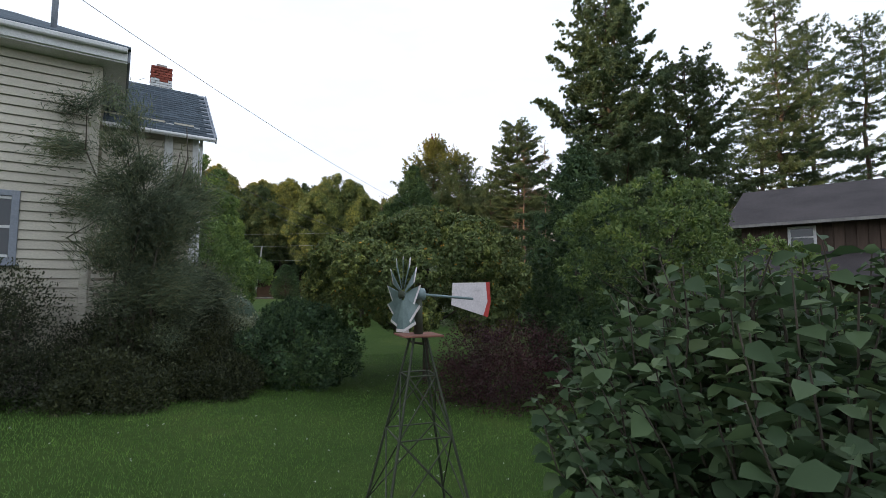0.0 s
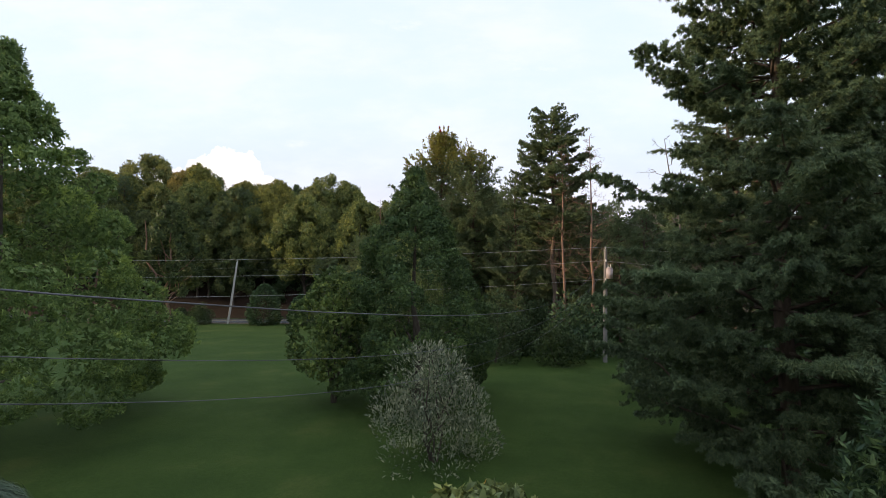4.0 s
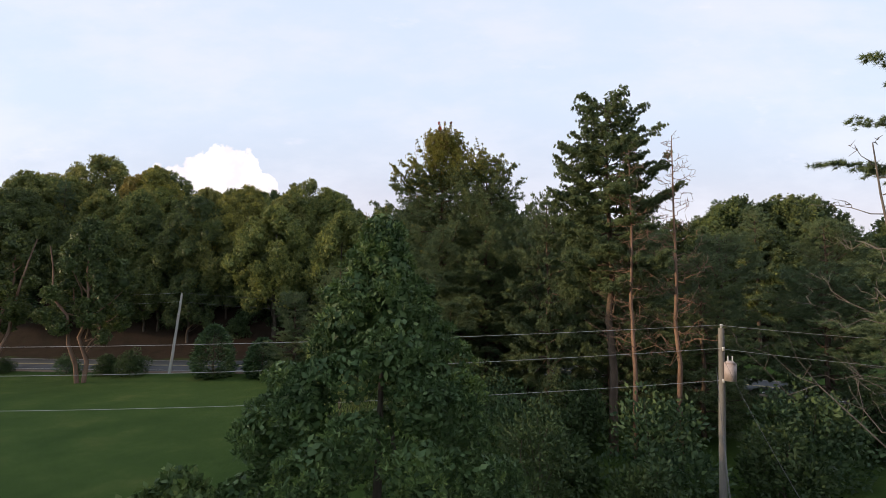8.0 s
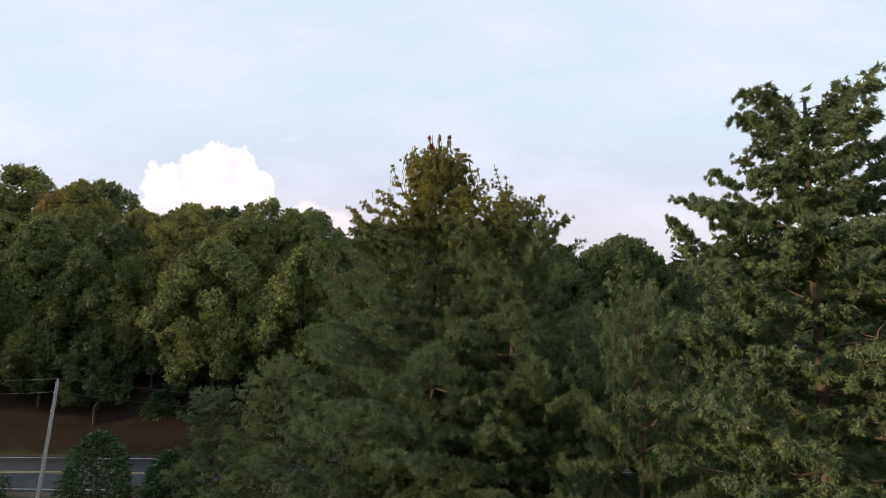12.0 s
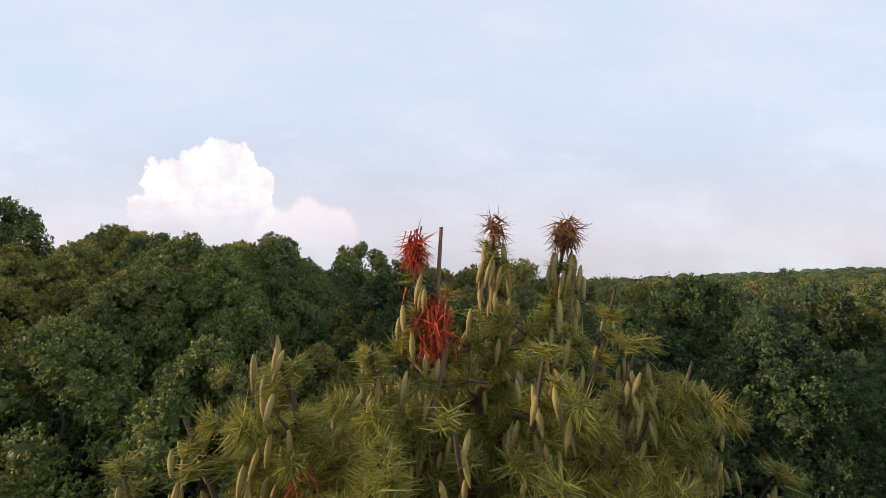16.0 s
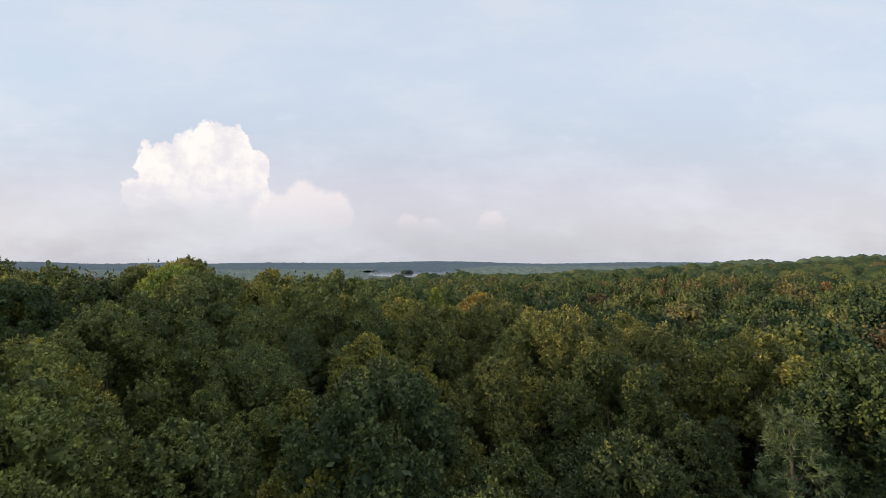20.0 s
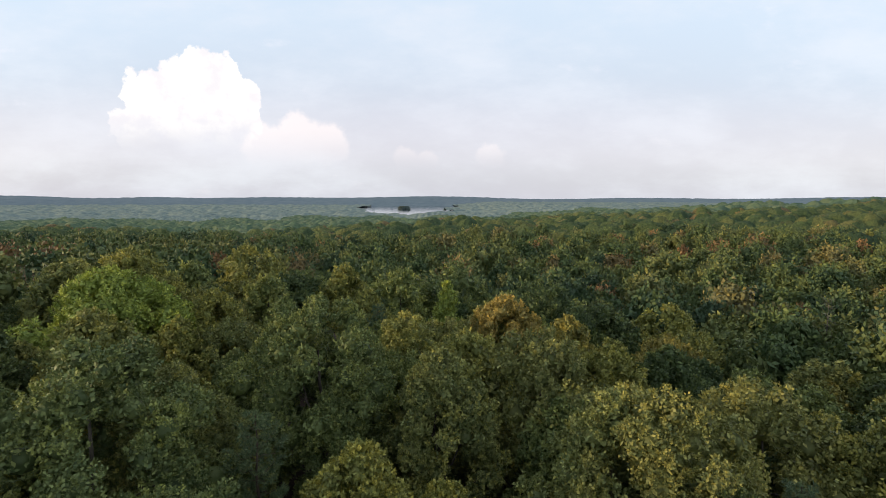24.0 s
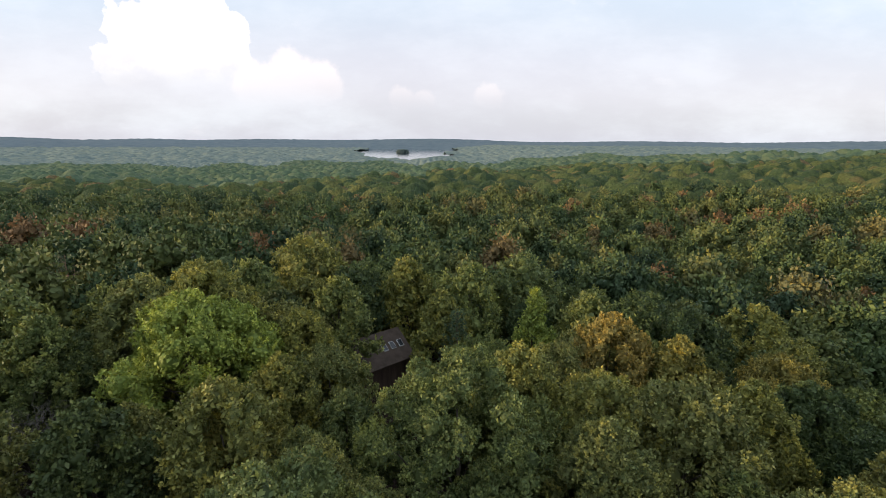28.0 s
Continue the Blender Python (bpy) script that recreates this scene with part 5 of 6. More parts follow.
plant("round_yew", "rounded dark green yew bush on the lawn", "shrub", tc(broad_tree(87, 1.95, 1.35, 0.0, 60, 22000, 0.060, M_CEDAR, taper=0.25, thick=0.30, upright=1.0, per=20, trunk_r=0.05, inner=1.5)), -3.3, 11.0)
for k, (x, y, r, h, m, lab) in enumerate(((-7.3, 8.0, 1.5, 2.25, M_YEW, "dark spreading yew in the bed by the house"), (-5.6, 8.8, 1.4, 1.95, M_YEW, "dark spreading yew in the bed by the house"),
                                          (-4.8, 10.2, 1.2, 1.5, M_YEW, "dark low shrub in the bed by the house"), (-5.2, 7.9, 1.0, 0.95, M_YEW, "low juniper at the edge of the bed"),
                                          (-4.2, 9.0, 0.85, 0.8, M_YEW, "low juniper at the edge of the bed"), (-7.6, 6.6, 1.2, 1.3, M_YEW, "dark spreading yew in the bed by the house"))):
    plant("yew", lab, "shrub", list(zip(("stemwork", "foliage"), shrub(90 + k, r, h, 24000, 0.055, m, 46, 0.4, 0.35))), x, y, k * 1.1, group="bushes in the bed")
for k, (x, y, r, h, m) in enumerate(((3.5, 10.6, 1.3, 2.0, M_CEDAR), (5.1, 10.0, 1.3, 2.3, M_YEW))):
    plant("shade_shrub", "dark leafy shrub under the small tree", "shrub", tc(broad_tree(190 + k, h, r, 0.0, 40, 16000, 0.075, m, taper=0.2, thick=0.45, per=16, trunk_r=0.04)), x, y, k, group="shrubs under the tree")
plant("dogwood", "variegated pale green shrub near the house corner", "shrub", list(zip(("stemwork", "foliage"), shrub(97, 1.0, 2.3, 3800, 0.09, M_OLIVE, 30, 0.5, 0.4))), -5.6, 13.6)


def wispy(seed, h, r, mat, shoots=11):
    """A feathery tall shrub: thin rising stems and soft plumes of fine sprays."""
    rng = np.random.default_rng(seed)
    lines, P, D = [], [], []
    for k in range(shoots):
        az, f = rng.uniform(0, 2 * np.pi), rng.uniform(0.3, 1)
        tip = np.array([np.cos(az) * r * f * 0.8, np.sin(az) * r * f * 0.8, h * rng.uniform(0.5, 1.0)])
        st = bend(rng, (np.cos(az) * 0.15, np.sin(az) * 0.15, -0.1), tip, 8, 0.05)
        lines.append((st, np.linspace(0.035, 0.008, 8)))
        for b in range(8):
            t0 = st[rng.integers(3, 8)]
            d = unit(rng.normal(size=3) + np.array([np.cos(az), np.sin(az), 0.4]))
            ln = rng.uniform(0.4, 0.8)
            m = 800
            t = rng.uniform(0, 1, m) ** 0.7
            q = t0 + d * (ln * t)[:, None] + rng.normal(size=(m, 3)) * (0.06 + 0.12 * t)[:, None]
            P.append(q)
            D.append(unit(d + rng.normal(size=(m, 3)) * 0.5))
            lines.append((bend(rng, t0, t0 + d * ln, 4, 0.06), np.linspace(0.010, 0.003, 4)))
    P, D = np.concatenate(P), np.concatenate(D)
    return limbs_mesh("trunk", lines[:1], M_BARK, 5), limbs_mesh("branchwork", lines[1:], M_BARK, 5), mesh_from("crown", *needle_tris(rng, P, D, 0.12, 0.015), mat)


plant("tamarisk", "tall wispy grey-green tamarisk in front of the house", "shrub", tc(wispy(98, 5.1, 1.1, M_TAMARISK, 11)), -5.6, 8.7)
plant("tamarisk", "low wispy grey-green tamarisk beside the porch", "shrub", tc(wispy(99, 2.4, 0.7, M_TAMARISK)), -5.8, 11.3)


def grass_clump(seed, r, h, n, mat):
    rng = np.random.default_rng(seed)
    VV, FF, base = [], [], 0
    for k in range(n):
        az, f = rng.uniform(0, 2 * np.pi), rng.uniform(0.1, 1) ** 0.6
        t = np.linspace(0, 1, 5)
        out = 0.15 * f + r * f * t ** 1.7
        z = h * rng.uniform(0.75, 1.05) * (np.sin(t * np.pi * (0.5 + 0.42 * f)))
        w = 0.012 * (1 - t ** 2) + 0.001
        c = np.stack([np.cos(az) * out, np.sin(az) * out, z], 1)
        s = np.array([-np.sin(az), np.cos(az), 0.0])
        VV.append(np.stack([c - s * w[:, None], c + s * w[:, None]], 1).reshape(-1, 3))
        for q in range(4):
            FF.append((base + 2 * q, base + 2 * q + 1, base + 2 * q + 3, base + 2 * q + 2))
        base += 10
    return mesh_from("blades", np.concatenate(VV), FF, mat)


for k, (x, y, r, h) in enumerate(((-7.1, 16.2, 1.2, 1.25), (-8.4, 19.0, 1.35, 1.75))):
    plant("ornamental_grass", ("pale striped clump of arching ornamental grass", "blue-green dome of arching ornamental grass")[k], "grass clump", [("blades", grass_clump(110 + k, r, h, 3600, (M_GRASSCLUMP, M_BLUEGRASS)[k]))], x, y, 0, group="grass clumps")


# the big-leaved bush that the walk begins beside
def leafy_bush(seed, r1, r2, h, shoots, mat):
    """Upright shoots with pairs of broad pointed leaves, each leaf of two bent halves."""
    rng = np.random.default_rng(seed)
    lines, VV, FF, base = [], [], [], 0
    for k in range(shoots):
        az, f = rng.uniform(0, 2 * np.pi), rng.uniform(0.0, 1.0) ** 0.5
        bx, by = np.cos(az) * f * r1, np.sin(az) * f * r2
        top = h * (1 - 0.42 * f ** 2.2) * rng.uniform(0.72, 1.06)
        tip = np.array([bx * 1.05 + rng.normal() * 0.1, by * 1.05 + rng.normal() * 0.1, top])
        st = bend(rng, (bx * 0.45, by * 0.45, -0.05), tip, 7, 0.03)
        lines.append((st, np.linspace(0.014, 0.004, 7)))
        t = 1.0
        turn = rng.uniform(0, 3.14)
        while t > 0.32:
            p = np.array([np.interp(t, np.linspace(0, 1, 7), st[:, c]) for c in range(3)])
            for sgn in (0, np.pi):
                aa = turn + sgn + rng.normal() * 0.25
                L = rng.uniform(0.085, 0.155) * (1.0 if t < 0.97 else 0.6)
                W = L * rng.uniform(0.31, 0.40)
                d = np.array([np.cos(aa), np.sin(aa), rng.uniform(-0.55, 0.65)])
                d /= np.linalg.norm(d)
                s = np.cross(d, (0, 0, 1.0))
                s /= np.linalg.norm(s)
                nrm = np.cross(s, d)
                roll = rng.normal() * 0.55
                s, nrm = s * np.cos(roll) + nrm * np.sin(roll), nrm * np.cos(roll) - s * np.sin(roll)
                q = p + d * 0.02
                pts = [q, q + d * L * 0.3 + s * W + nrm * 0.012, q + d * L * 0.65 + s * W * 0.8 + nrm * 0.006, q + d * L - nrm * 0.02,
                       q + d * L * 0.65 - s * W * 0.8 + nrm * 0.006, q + d * L * 0.3 - s * W + nrm * 0.012, q + d * L * 0.48 - nrm * 0.006]
                VV.extend(pts)
                FF.extend([(base, base + 1, base + 6), (base + 1, base + 2, base + 6), (base + 2, base + 3, base + 6), (base + 3, base + 4, base + 6), (base + 4, base + 5, base + 6), (base + 5, base, base + 6)])
                base += 7
            turn += 1.57
            t -= rng.uniform(0.028, 0.046)
    return mesh_from("stemwork", *tubes(lines, 5), M_BARK, True), mesh_from("foliage", np.array(VV), FF, mat, True)


plant("leafy_bush", "large bush with broad pointed green leaves on upright shoots", "shrub", list(zip(("stemwork", "foliage"), leafy_bush(120, 1.4, 1.7, 2.22, 340, M_LILAC))), 1.98, 2.8)
plant("elder_bush", "light green leafy bush before the barn", "shrub", list(zip(("stemwork", "foliage"), shrub(121, 1.2, 2.75, 7000, 0.11, M_ELDER, 40, 0.5, 0.2))), 5.7, 7.7)

# brush along the right side of the yard and by the road
rng = np.random.default_rng(21)
BRUSH = [shrub(130 + k, (2.0, 1.6, 2.4)[k], (3.4, 2.8, 4.2)[k], 3600, 0.24, (M_LOCUST, M_LOCUST, M_CEDAR)[k], 36, 0.5) for k in range(3)]
for k, (x, y) in enumerate(((9.5, 33.5), (12.5, 36.5), (13.0, 31.0), (6.2, 40.5), (4.0, 44.0), (8.0, 44.5), (12.5, 43.0), (16.0, 38.0), (15.5, 46.0), (20.0, 47.5), (18.0, 33.5),
                            (2.0, 47.5), (5.5, 49.0), (11.0, 49.5), (1.0, 52.0), (24.0, 45.0), (26.0, 41.0), (13.5, 26.0), (17.0, 26.5), (21.0, 29.0), (15.0, 22.0), (20.0, 23.0))):
    plant("brush", "dense green undergrowth shrub beside the lawn", "shrub", list(zip(("stemwork", "foliage"), BRUSH[k % 3])), x, y, k * 1.7, rng.uniform(0.75, 1.1), "undergrowth")
for k, (x, y, r, h) in enumerate(((-21.9, 68.0, 1.7, 4.6), (-17.5, 68.2, 1.4, 3.4))):
    plant("roadside_spruce", "small dark spruce beside the road", "tree", tc(cone_bush(140 + k, h, r, 5200, 0.30, M_CEDAR, 0.3)), x, y, group="roadside bushes")
for k, (x, y, s) in enumerate(((-29.5, 68.5, 0.75), (-32.0, 68.8, 0.7), (-36.0, 69.0, 0.5), (-42.0, 69.3, 0.45), (-48.0, 69.5, 0.5), (-13.5, 69.0, 0.7))):
    plant("roadside_bush", "dark green bush beside the road", "shrub", list(zip(("stemwork", "foliage"), BRUSH[k % 3])), x, y, k * 2.1, s, "roadside bushes")
for k in range(46):
    x = -70 + k * 2.0 + rng.uniform(-0.8, 0.8)
    y = float(road_y(x)) + rng.uniform(7.5, 14.0)
    plant("understory_bush", "dark green bush under the edge of the woods", "shrub", list(zip(("stemwork", "foliage"), BRUSH[k % 3])), x, y, k * 1.9, rng.uniform(0.55, 1.0), "undergrowth")
LARCH = broad_tree(150, 14.4, 3.5, 3.6, 50, 14000, 0.19, M_MAPLE_SHADE, M_DEADBARK, stems=2, taper=0.45, core=1, upright=0.8)
for k, (x, y, s) in enumerate(((-31.8, 65.5, 1.0), (-43.0, 68.5, 1.1), (-51.0, 70.0, 1.0), (-60.0, 70.5, 1.1))):
    plant("roadside_tree", "tall olive green tree with forked pale trunk beside the road", "tree", tc(LARCH), x, y, k * 2.0, s, "roadside trees")


# ---- poles and wires ----
def utility_pole(name, label, x, y, top, lean=0.0, can=False, wood=None):
    z = float(land(x, y))
    ob = thing(name, label, "utility pole", pose(x, y, z, 0, lean, 0), "utility poles")
    h = top - z
    rng = np.random.default_rng(int(abs(x * 10)))
    put("pole", mesh_from("pole", *tubes([(bend(rng, (0, 0, -0.5), (0, 0, h), 8, 0.002), np.linspace(0.14, 0.10, 8))], 10), wood or M_GREYWOOD, True), ob)
    for dz, sx in ((0.06, 0.0), (-0.75, 0.12), (-1.9, 0.12)):
        bm = bmesh.new()
        bmesh.ops.create_cone(bm, cap_ends=True, segments=10, radius1=0.035, radius2=0.05, depth=0.14, matrix=Matrix.Translation((0, -sx, h + dz)))
        bmesh.ops.create_cone(bm, cap_ends=True, segments=10, radius1=0.055, radius2=0.04, depth=0.04, matrix=Matrix.Translation((0, -sx, h + dz + 0.03)))
        part("insulator", bm, M_WHITE, ob, "glazed insulator", True)
    if can:
        bm = bmesh.new()
        bmesh.ops.create_cone(bm, cap_ends=True, segments=20, radius1=0.20, radius2=0.20, depth=0.62, matrix=Matrix.Translation((0.16, -0.26, h - 1.55)))
        bmesh.ops.create_cone(bm, cap_ends=True, segments=20, radius1=0.21, radius2=0.10, depth=0.09, matrix=Matrix.Translation((0.16, -0.26, h - 1.20)))
        tr = part("transformer", bm, M_PINKCAN, ob, "pale transformer can", True)
        for s in (-0.08, 0.08):
            bm = bmesh.new()
            bmesh.ops.create_cone(bm, cap_ends=True, segments=8, radius1=0.03, radius2=0.02, depth=0.20, matrix=Matrix.Translation((0.16 + s, -0.26, h - 1.08)))
            part("bushing", bm, M_WHITE, tr)
        part("bracket", box_bm(0.10, -0.10, h - 1.5, 0.10, 0.16, 0.30, None, 0.01), M_METAL, ob)
    return ob


utility_pole("utility_pole", "pale weathered wooden pole beside the road", -26.9, 69.9, 8.2, 6.5, wood=M_PALEWOOD)
utility_pole("utility_pole", "grey wooden pole with a transformer at the edge of the yard", 9.1, 41.4, 7.5, 1.5, True)
utility_pole("utility_pole", "grey wooden pole at the far side of the field", -58.0, 41.0, 7.6)
utility_pole("utility_pole", "grey wooden pole among the roadside trees", 52.0, 36.0, 7.6)


def wire(a, b, sag, mat=None, r=0.012, label="thin electric wire between poles", name="wire"):
    t = np.linspace(0, 1, 25)[:, None]
    p = np.asarray(a, float) + (np.asarray(b, float) - np.asarray(a, float)) * t
    p[:, 2] -= sag * (4 * t * (1 - t))[:, 0]
    return tagged(put(name, mesh_from(name, *tubes([(p, np.full(25, r * 0.7))], 5), mat or M_WIRE, True)), label, "wire", "electric wires")


for dz, sg in ((0.1, 1.0), (-0.75, 1.2), (-1.9, 1.3)):
    wire((9.1, 41.35, 7.5 + dz), (-58.0, 41.0, 7.6 + dz), sg, M_WIREPALE, 0.011)
for dz, sg in ((0.1, 1.0), (-0.75, 1.2)):
    wire((9.1, 41.35, 7.5 + dz), (52.0, 36.0, 7.6 + dz), sg, M_WIREPALE, 0.011)
for dz in (0.1, -0.75):
    wire((-26.05, 69.9, 8.2 + dz), (-80.0, 72.0, 8.3 + dz), 0.8, M_WIREPALE, 0.011)
    wire((-26.05, 69.9, 8.2 + dz), (24.0, 62.0, 8.0 + dz), 0.9, M_WIRE, 0.011)
utility_pole("utility_pole", "grey wooden pole beside the house", -9.6, -5.7, 8.9)
t = np.linspace(-0.2, 1, 31)[:, None]
p = np.array([-6.47, 2.17, 6.73]) + np.array([15.47, 39.13, 0.27]) * t
p[:, 2] -= 2.33 * (4 * t * (1 - t))[:, 0]
tagged(put("wire", mesh_from("wire", *tubes([(p, np.full(31, 0.0045))], 5), M_WIRE, True)), "dark service wire passing the house to the pole", "wire", "electric wires")
wire((-6.15, 11.98, 5.05), (9.0, 41.3, 5.9), 1.95, M_WIRE, 0.008, "dark service wire from the house gable to the pole")
wire((-6.12, 12.05, 4.8), (9.0, 41.3, 6.1), 2.5, M_WIRE, 0.008, "pale twisted service cable from the house to the pole")

# special trees seen from above: a broad pale crown, a green spire, bare and rusty dead trees
plant("broad_oak", "broad bright yellow-green oak standing above the woods", "tree", tc(broad_tree(401, 16.5, 7.0, 3.0, 80, 20000, 0.24, M_BRIGHT, taper=0.1, core=2, per=14)), -35.0, 135.5, group="trees of the woods")
plant("green_spire", "bright green tree with a pointed top above the woods", "tree", tc(broad_tree(402, 17.0, 3.8, 3.0, 44, 9000, 0.24, M_BRIGHT, taper=0.65, core=2, per=13)), -2.6, 148.0, group="trees of the woods")
for k, (x, y, top, mt, lab) in enumerate(((-67.5, 165.0, 22.5, M_DEADBARK, "dead tree with rusty bare branches in the woods"), (-54.0, 175.0, 20.5, M_DEADGREY, "bare grey dead tree in the woods"),
                                          (-59.0, 176.0, 19.0, M_DEADBARK, "dead tree with rusty bare branches in the woods"), (-46.0, 128.5, 19.0, M_DEADGREY, "bare grey dead tree in the woods"), (-41.9, 126.5, 20.5, M_DEADGREY, "bare grey dead tree in the woods"),
                                          (48.0, 168.0, 18.5, M_DEADGREY, "bare grey dead tree in the woods"), (57.0, 163.0, 18.0, M_DEADGREY, "bare grey dead tree in the woods"), (-10.0, 79.0, 17.5, M_DEADBARK, "dead reddish pine at the edge of the woods"))):
    me = bare_tree(410 + k, top - float(land(x, y)), 3.6 if k < 7 else 1.6, 3.0, 60, mt, 7, 0.9)
    plant("dead_tree", lab, "tree", tc(me), x, y, k, group="bare trees")


# ---- house ----
def along(ox, oy, az):
    """The frame of a wall: x runs along it to the right, y into the house, seen from outside."""
    return Matrix.Translation((ox, oy, 0)) @ Matrix.Rotation(radians(az), 4, "Z")


HOUSE = along(-6.55, 9.0, 34.0)       # front right corner of the main block; local -x runs along the front wall
house = thing("house", "two-storey farmhouse with cream siding and white trim", "house")
EXPO = 0.168


def siding(L0, L1, z0, z1, place, depth_axis, parent, hole=None, name="siding_board"):
    """Lapped boards along a wall, each leaning out at its foot."""
    z = z0
    cache = {}
    while z < z1 - 0.02:
        spans = [(L0, L1)]
        if hole and hole[2] < z + EXPO * 0.5 < hole[3]:
            spans = [(L0, hole[0]), (hole[1], L1)]
        for a, b in spans:
            key = round(b - a, 3)
            if key not in cache:
                bm = bmesh.new()
                n = b - a
                vs = [bm.verts.new(v) for v in ((0, -0.044, 0), (n, -0.044, 0), (n, -0.018, EXPO - 0.018), (0, -0.018, EXPO - 0.018), (0, -0.030, 0), (n, -0.030, 0), (n, -0.010, EXPO - 0.018), (0, -0.010, EXPO - 0.018))]
                for f in ((0, 1, 2, 3), (4, 0, 3, 7), (1, 5, 6, 2), (4, 5, 1, 0), (3, 2, 6, 7)):
                    bm.faces.new([vs[q] for q in f])
                me = bpy.data.meshes.new(name)
                bm.to_mesh(me)
                bm.free()
                me.materials.append(M_SIDING)
                cache[key] = me
            put(name, cache[key], parent, place @ Matrix.Translation((a, 0, z)))
        z += EXPO


WING = along(-6.15, 12.0, 34.0)
MAIN_L, MAIN_D, MAIN_Z0, MAIN_Z1 = 8.0, 5.2, 0.7, 6.25
WING_L, WING_D, WING_Z0, WING_Z1 = 6.0, 3.8, 1.25, 6.05
part("wall", box_bm(-MAIN_L / 2, 0.15, (MAIN_Z0 + MAIN_Z1) / 2, MAIN_L, 0.28, MAIN_Z1 - MAIN_Z0, HOUSE), M_SIDING, house)
part("wall", box_bm(-0.15, MAIN_D / 2 + 0.15, (MAIN_Z0 + MAIN_Z1) / 2, 0.28, MAIN_D - 0.3, MAIN_Z1 - MAIN_Z0, HOUSE), M_SIDING, house)
part("wall", box_bm(-MAIN_L + 0.15, MAIN_D / 2 + 0.15, (MAIN_Z0 + MAIN_Z1) / 2, 0.28, MAIN_D - 0.3, MAIN_Z1 - MAIN_Z0, HOUSE), M_SIDING, house)
part("foundation", box_bm(-MAIN_L / 2, MAIN_D / 2, MAIN_Z0 / 2 - 0.2, MAIN_L - 0.1, MAIN_D, MAIN_Z0 + 0.4, HOUSE), M_MORTAR, house, "grey block foundation")
W0, W1, WZ0, WZ1 = -1.85, -1.12, 2.55, 3.62
siding(-MAIN_L, -0.12, MAIN_Z0, MAIN_Z1 - 0.1, HOUSE, 0, house, (W0 - 0.1, W1 + 0.1, WZ0 - 0.1, WZ1 + 0.1))
siding(0.12, MAIN_D, MAIN_Z0, MAIN_Z1 - 0.1, HOUSE @ Matrix.Rotation(radians(90), 4, "Z"), 0, house)
part("corner_board", box_bm(-0.06, -0.02, (MAIN_Z0 + MAIN_Z1) / 2, 0.13, 0.06, MAIN_Z1 - MAIN_Z0, HOUSE, 0.004), M_SIDING, house, "cream corner board")
part("corner_board", box_bm(0.02, 0.06, (MAIN_Z0 + MAIN_Z1) / 2, 0.05, 0.13, MAIN_Z1 - MAIN_Z0, HOUSE, 0.004), M_SIDING, house, "cream corner board")
# window with its frame, sash and panes
win = part("window", box_bm((W0 + W1) / 2, -0.005, (WZ0 + WZ1) / 2, W1 - W0, 0.02, WZ1 - WZ0, HOUSE), M_GLASS, house, "dark sash window with grey frame")
for cx, cz, sx, sz in ((W0 - 0.05, (WZ0 + WZ1) / 2, 0.11, WZ1 - WZ0 + 0.2), (W1 + 0.05, (WZ0 + WZ1) / 2, 0.11, WZ1 - WZ0 + 0.2), ((W0 + W1) / 2, WZ1 + 0.05, W1 - W0, 0.1), ((W0 + W1) / 2, WZ0 - 0.05, W1 - W0, 0.1)):
    part("frame", box_bm(cx, -0.035, cz, sx, 0.07, sz, HOUSE, 0.005), M_GREYTRIM, win)
for cz in (WZ0 + 0.03, (WZ0 + WZ1) / 2, WZ1 - 0.03):
    part("sash", box_bm((W0 + W1) / 2, -0.02, cz, W1 - W0, 0.03, 0.05, HOUSE, 0.004), M_WHITE, win)
part("sill", box_bm((W0 + W1) / 2, -0.07, WZ0 - 0.12, W1 - W0 + 0.3, 0.15, 0.04, HOUSE, 0.005), M_GREYTRIM, win)
# main roof: low pitch with wide white soffits
RM = HOUSE @ Matrix.Translation((0.40, -0.42, MAIN_Z1))
part("soffit", box_bm(-MAIN_L / 2 - 0.5, MAIN_D / 2 + 0.6, 0.03, MAIN_L + 1.05, MAIN_D + 1.2, 0.06, RM), M_WHITE, house, "white boarded soffit")
part("fascia", box_bm(-MAIN_L / 2 - 0.5, -0.02, 0.15, MAIN_L + 1.05, 0.04, 0.24, RM, 0.004), M_WHITE, house, "white fascia")
part("fascia", box_bm(0.05, MAIN_D / 2 + 0.6, 0.15, 0.04, MAIN_D + 1.2, 0.24, RM, 0.004), M_GREYTRIM, house, "grey fascia")
part("gutter", box_bm(-MAIN_L / 2 - 0.5, -0.09, 0.22, MAIN_L + 1.05, 0.1, 0.1, RM, 0.02), M_WHITE, house, "white gutter")


def roof_slab(pts, thick, mat, parent, name="roof", label=""):
    bm = bmesh.new()
    top = [bm.verts.new(p) for p in pts]
    bot = [bm.verts.new((p[0], p[1], p[2] - thick)) for p in pts]
    n = len(pts)
    bm.faces.new(top)
    bm.faces.new(bot[::-1])
    for k in range(n):
        bm.faces.new((top[k], bot[k], bot[(k + 1) % n], top[(k + 1) % n]))
    bmesh.ops.recalc_face_normals(bm, faces=bm.faces)
    return part(name, bm, mat, parent, label)


ext = [RM @ Vector(p) for p in ((-MAIN_L - 1.0, -0.1, 0.30), (0.07, -0.1, 0.30), (0.07 - 2.2, MAIN_D / 2 + 0.6, 1.9), (-MAIN_L - 1.0, MAIN_D / 2 + 0.6, 1.9))]
roof_slab(ext, 0.05, M_SHINGLE, house, label="dark shingled main roof")
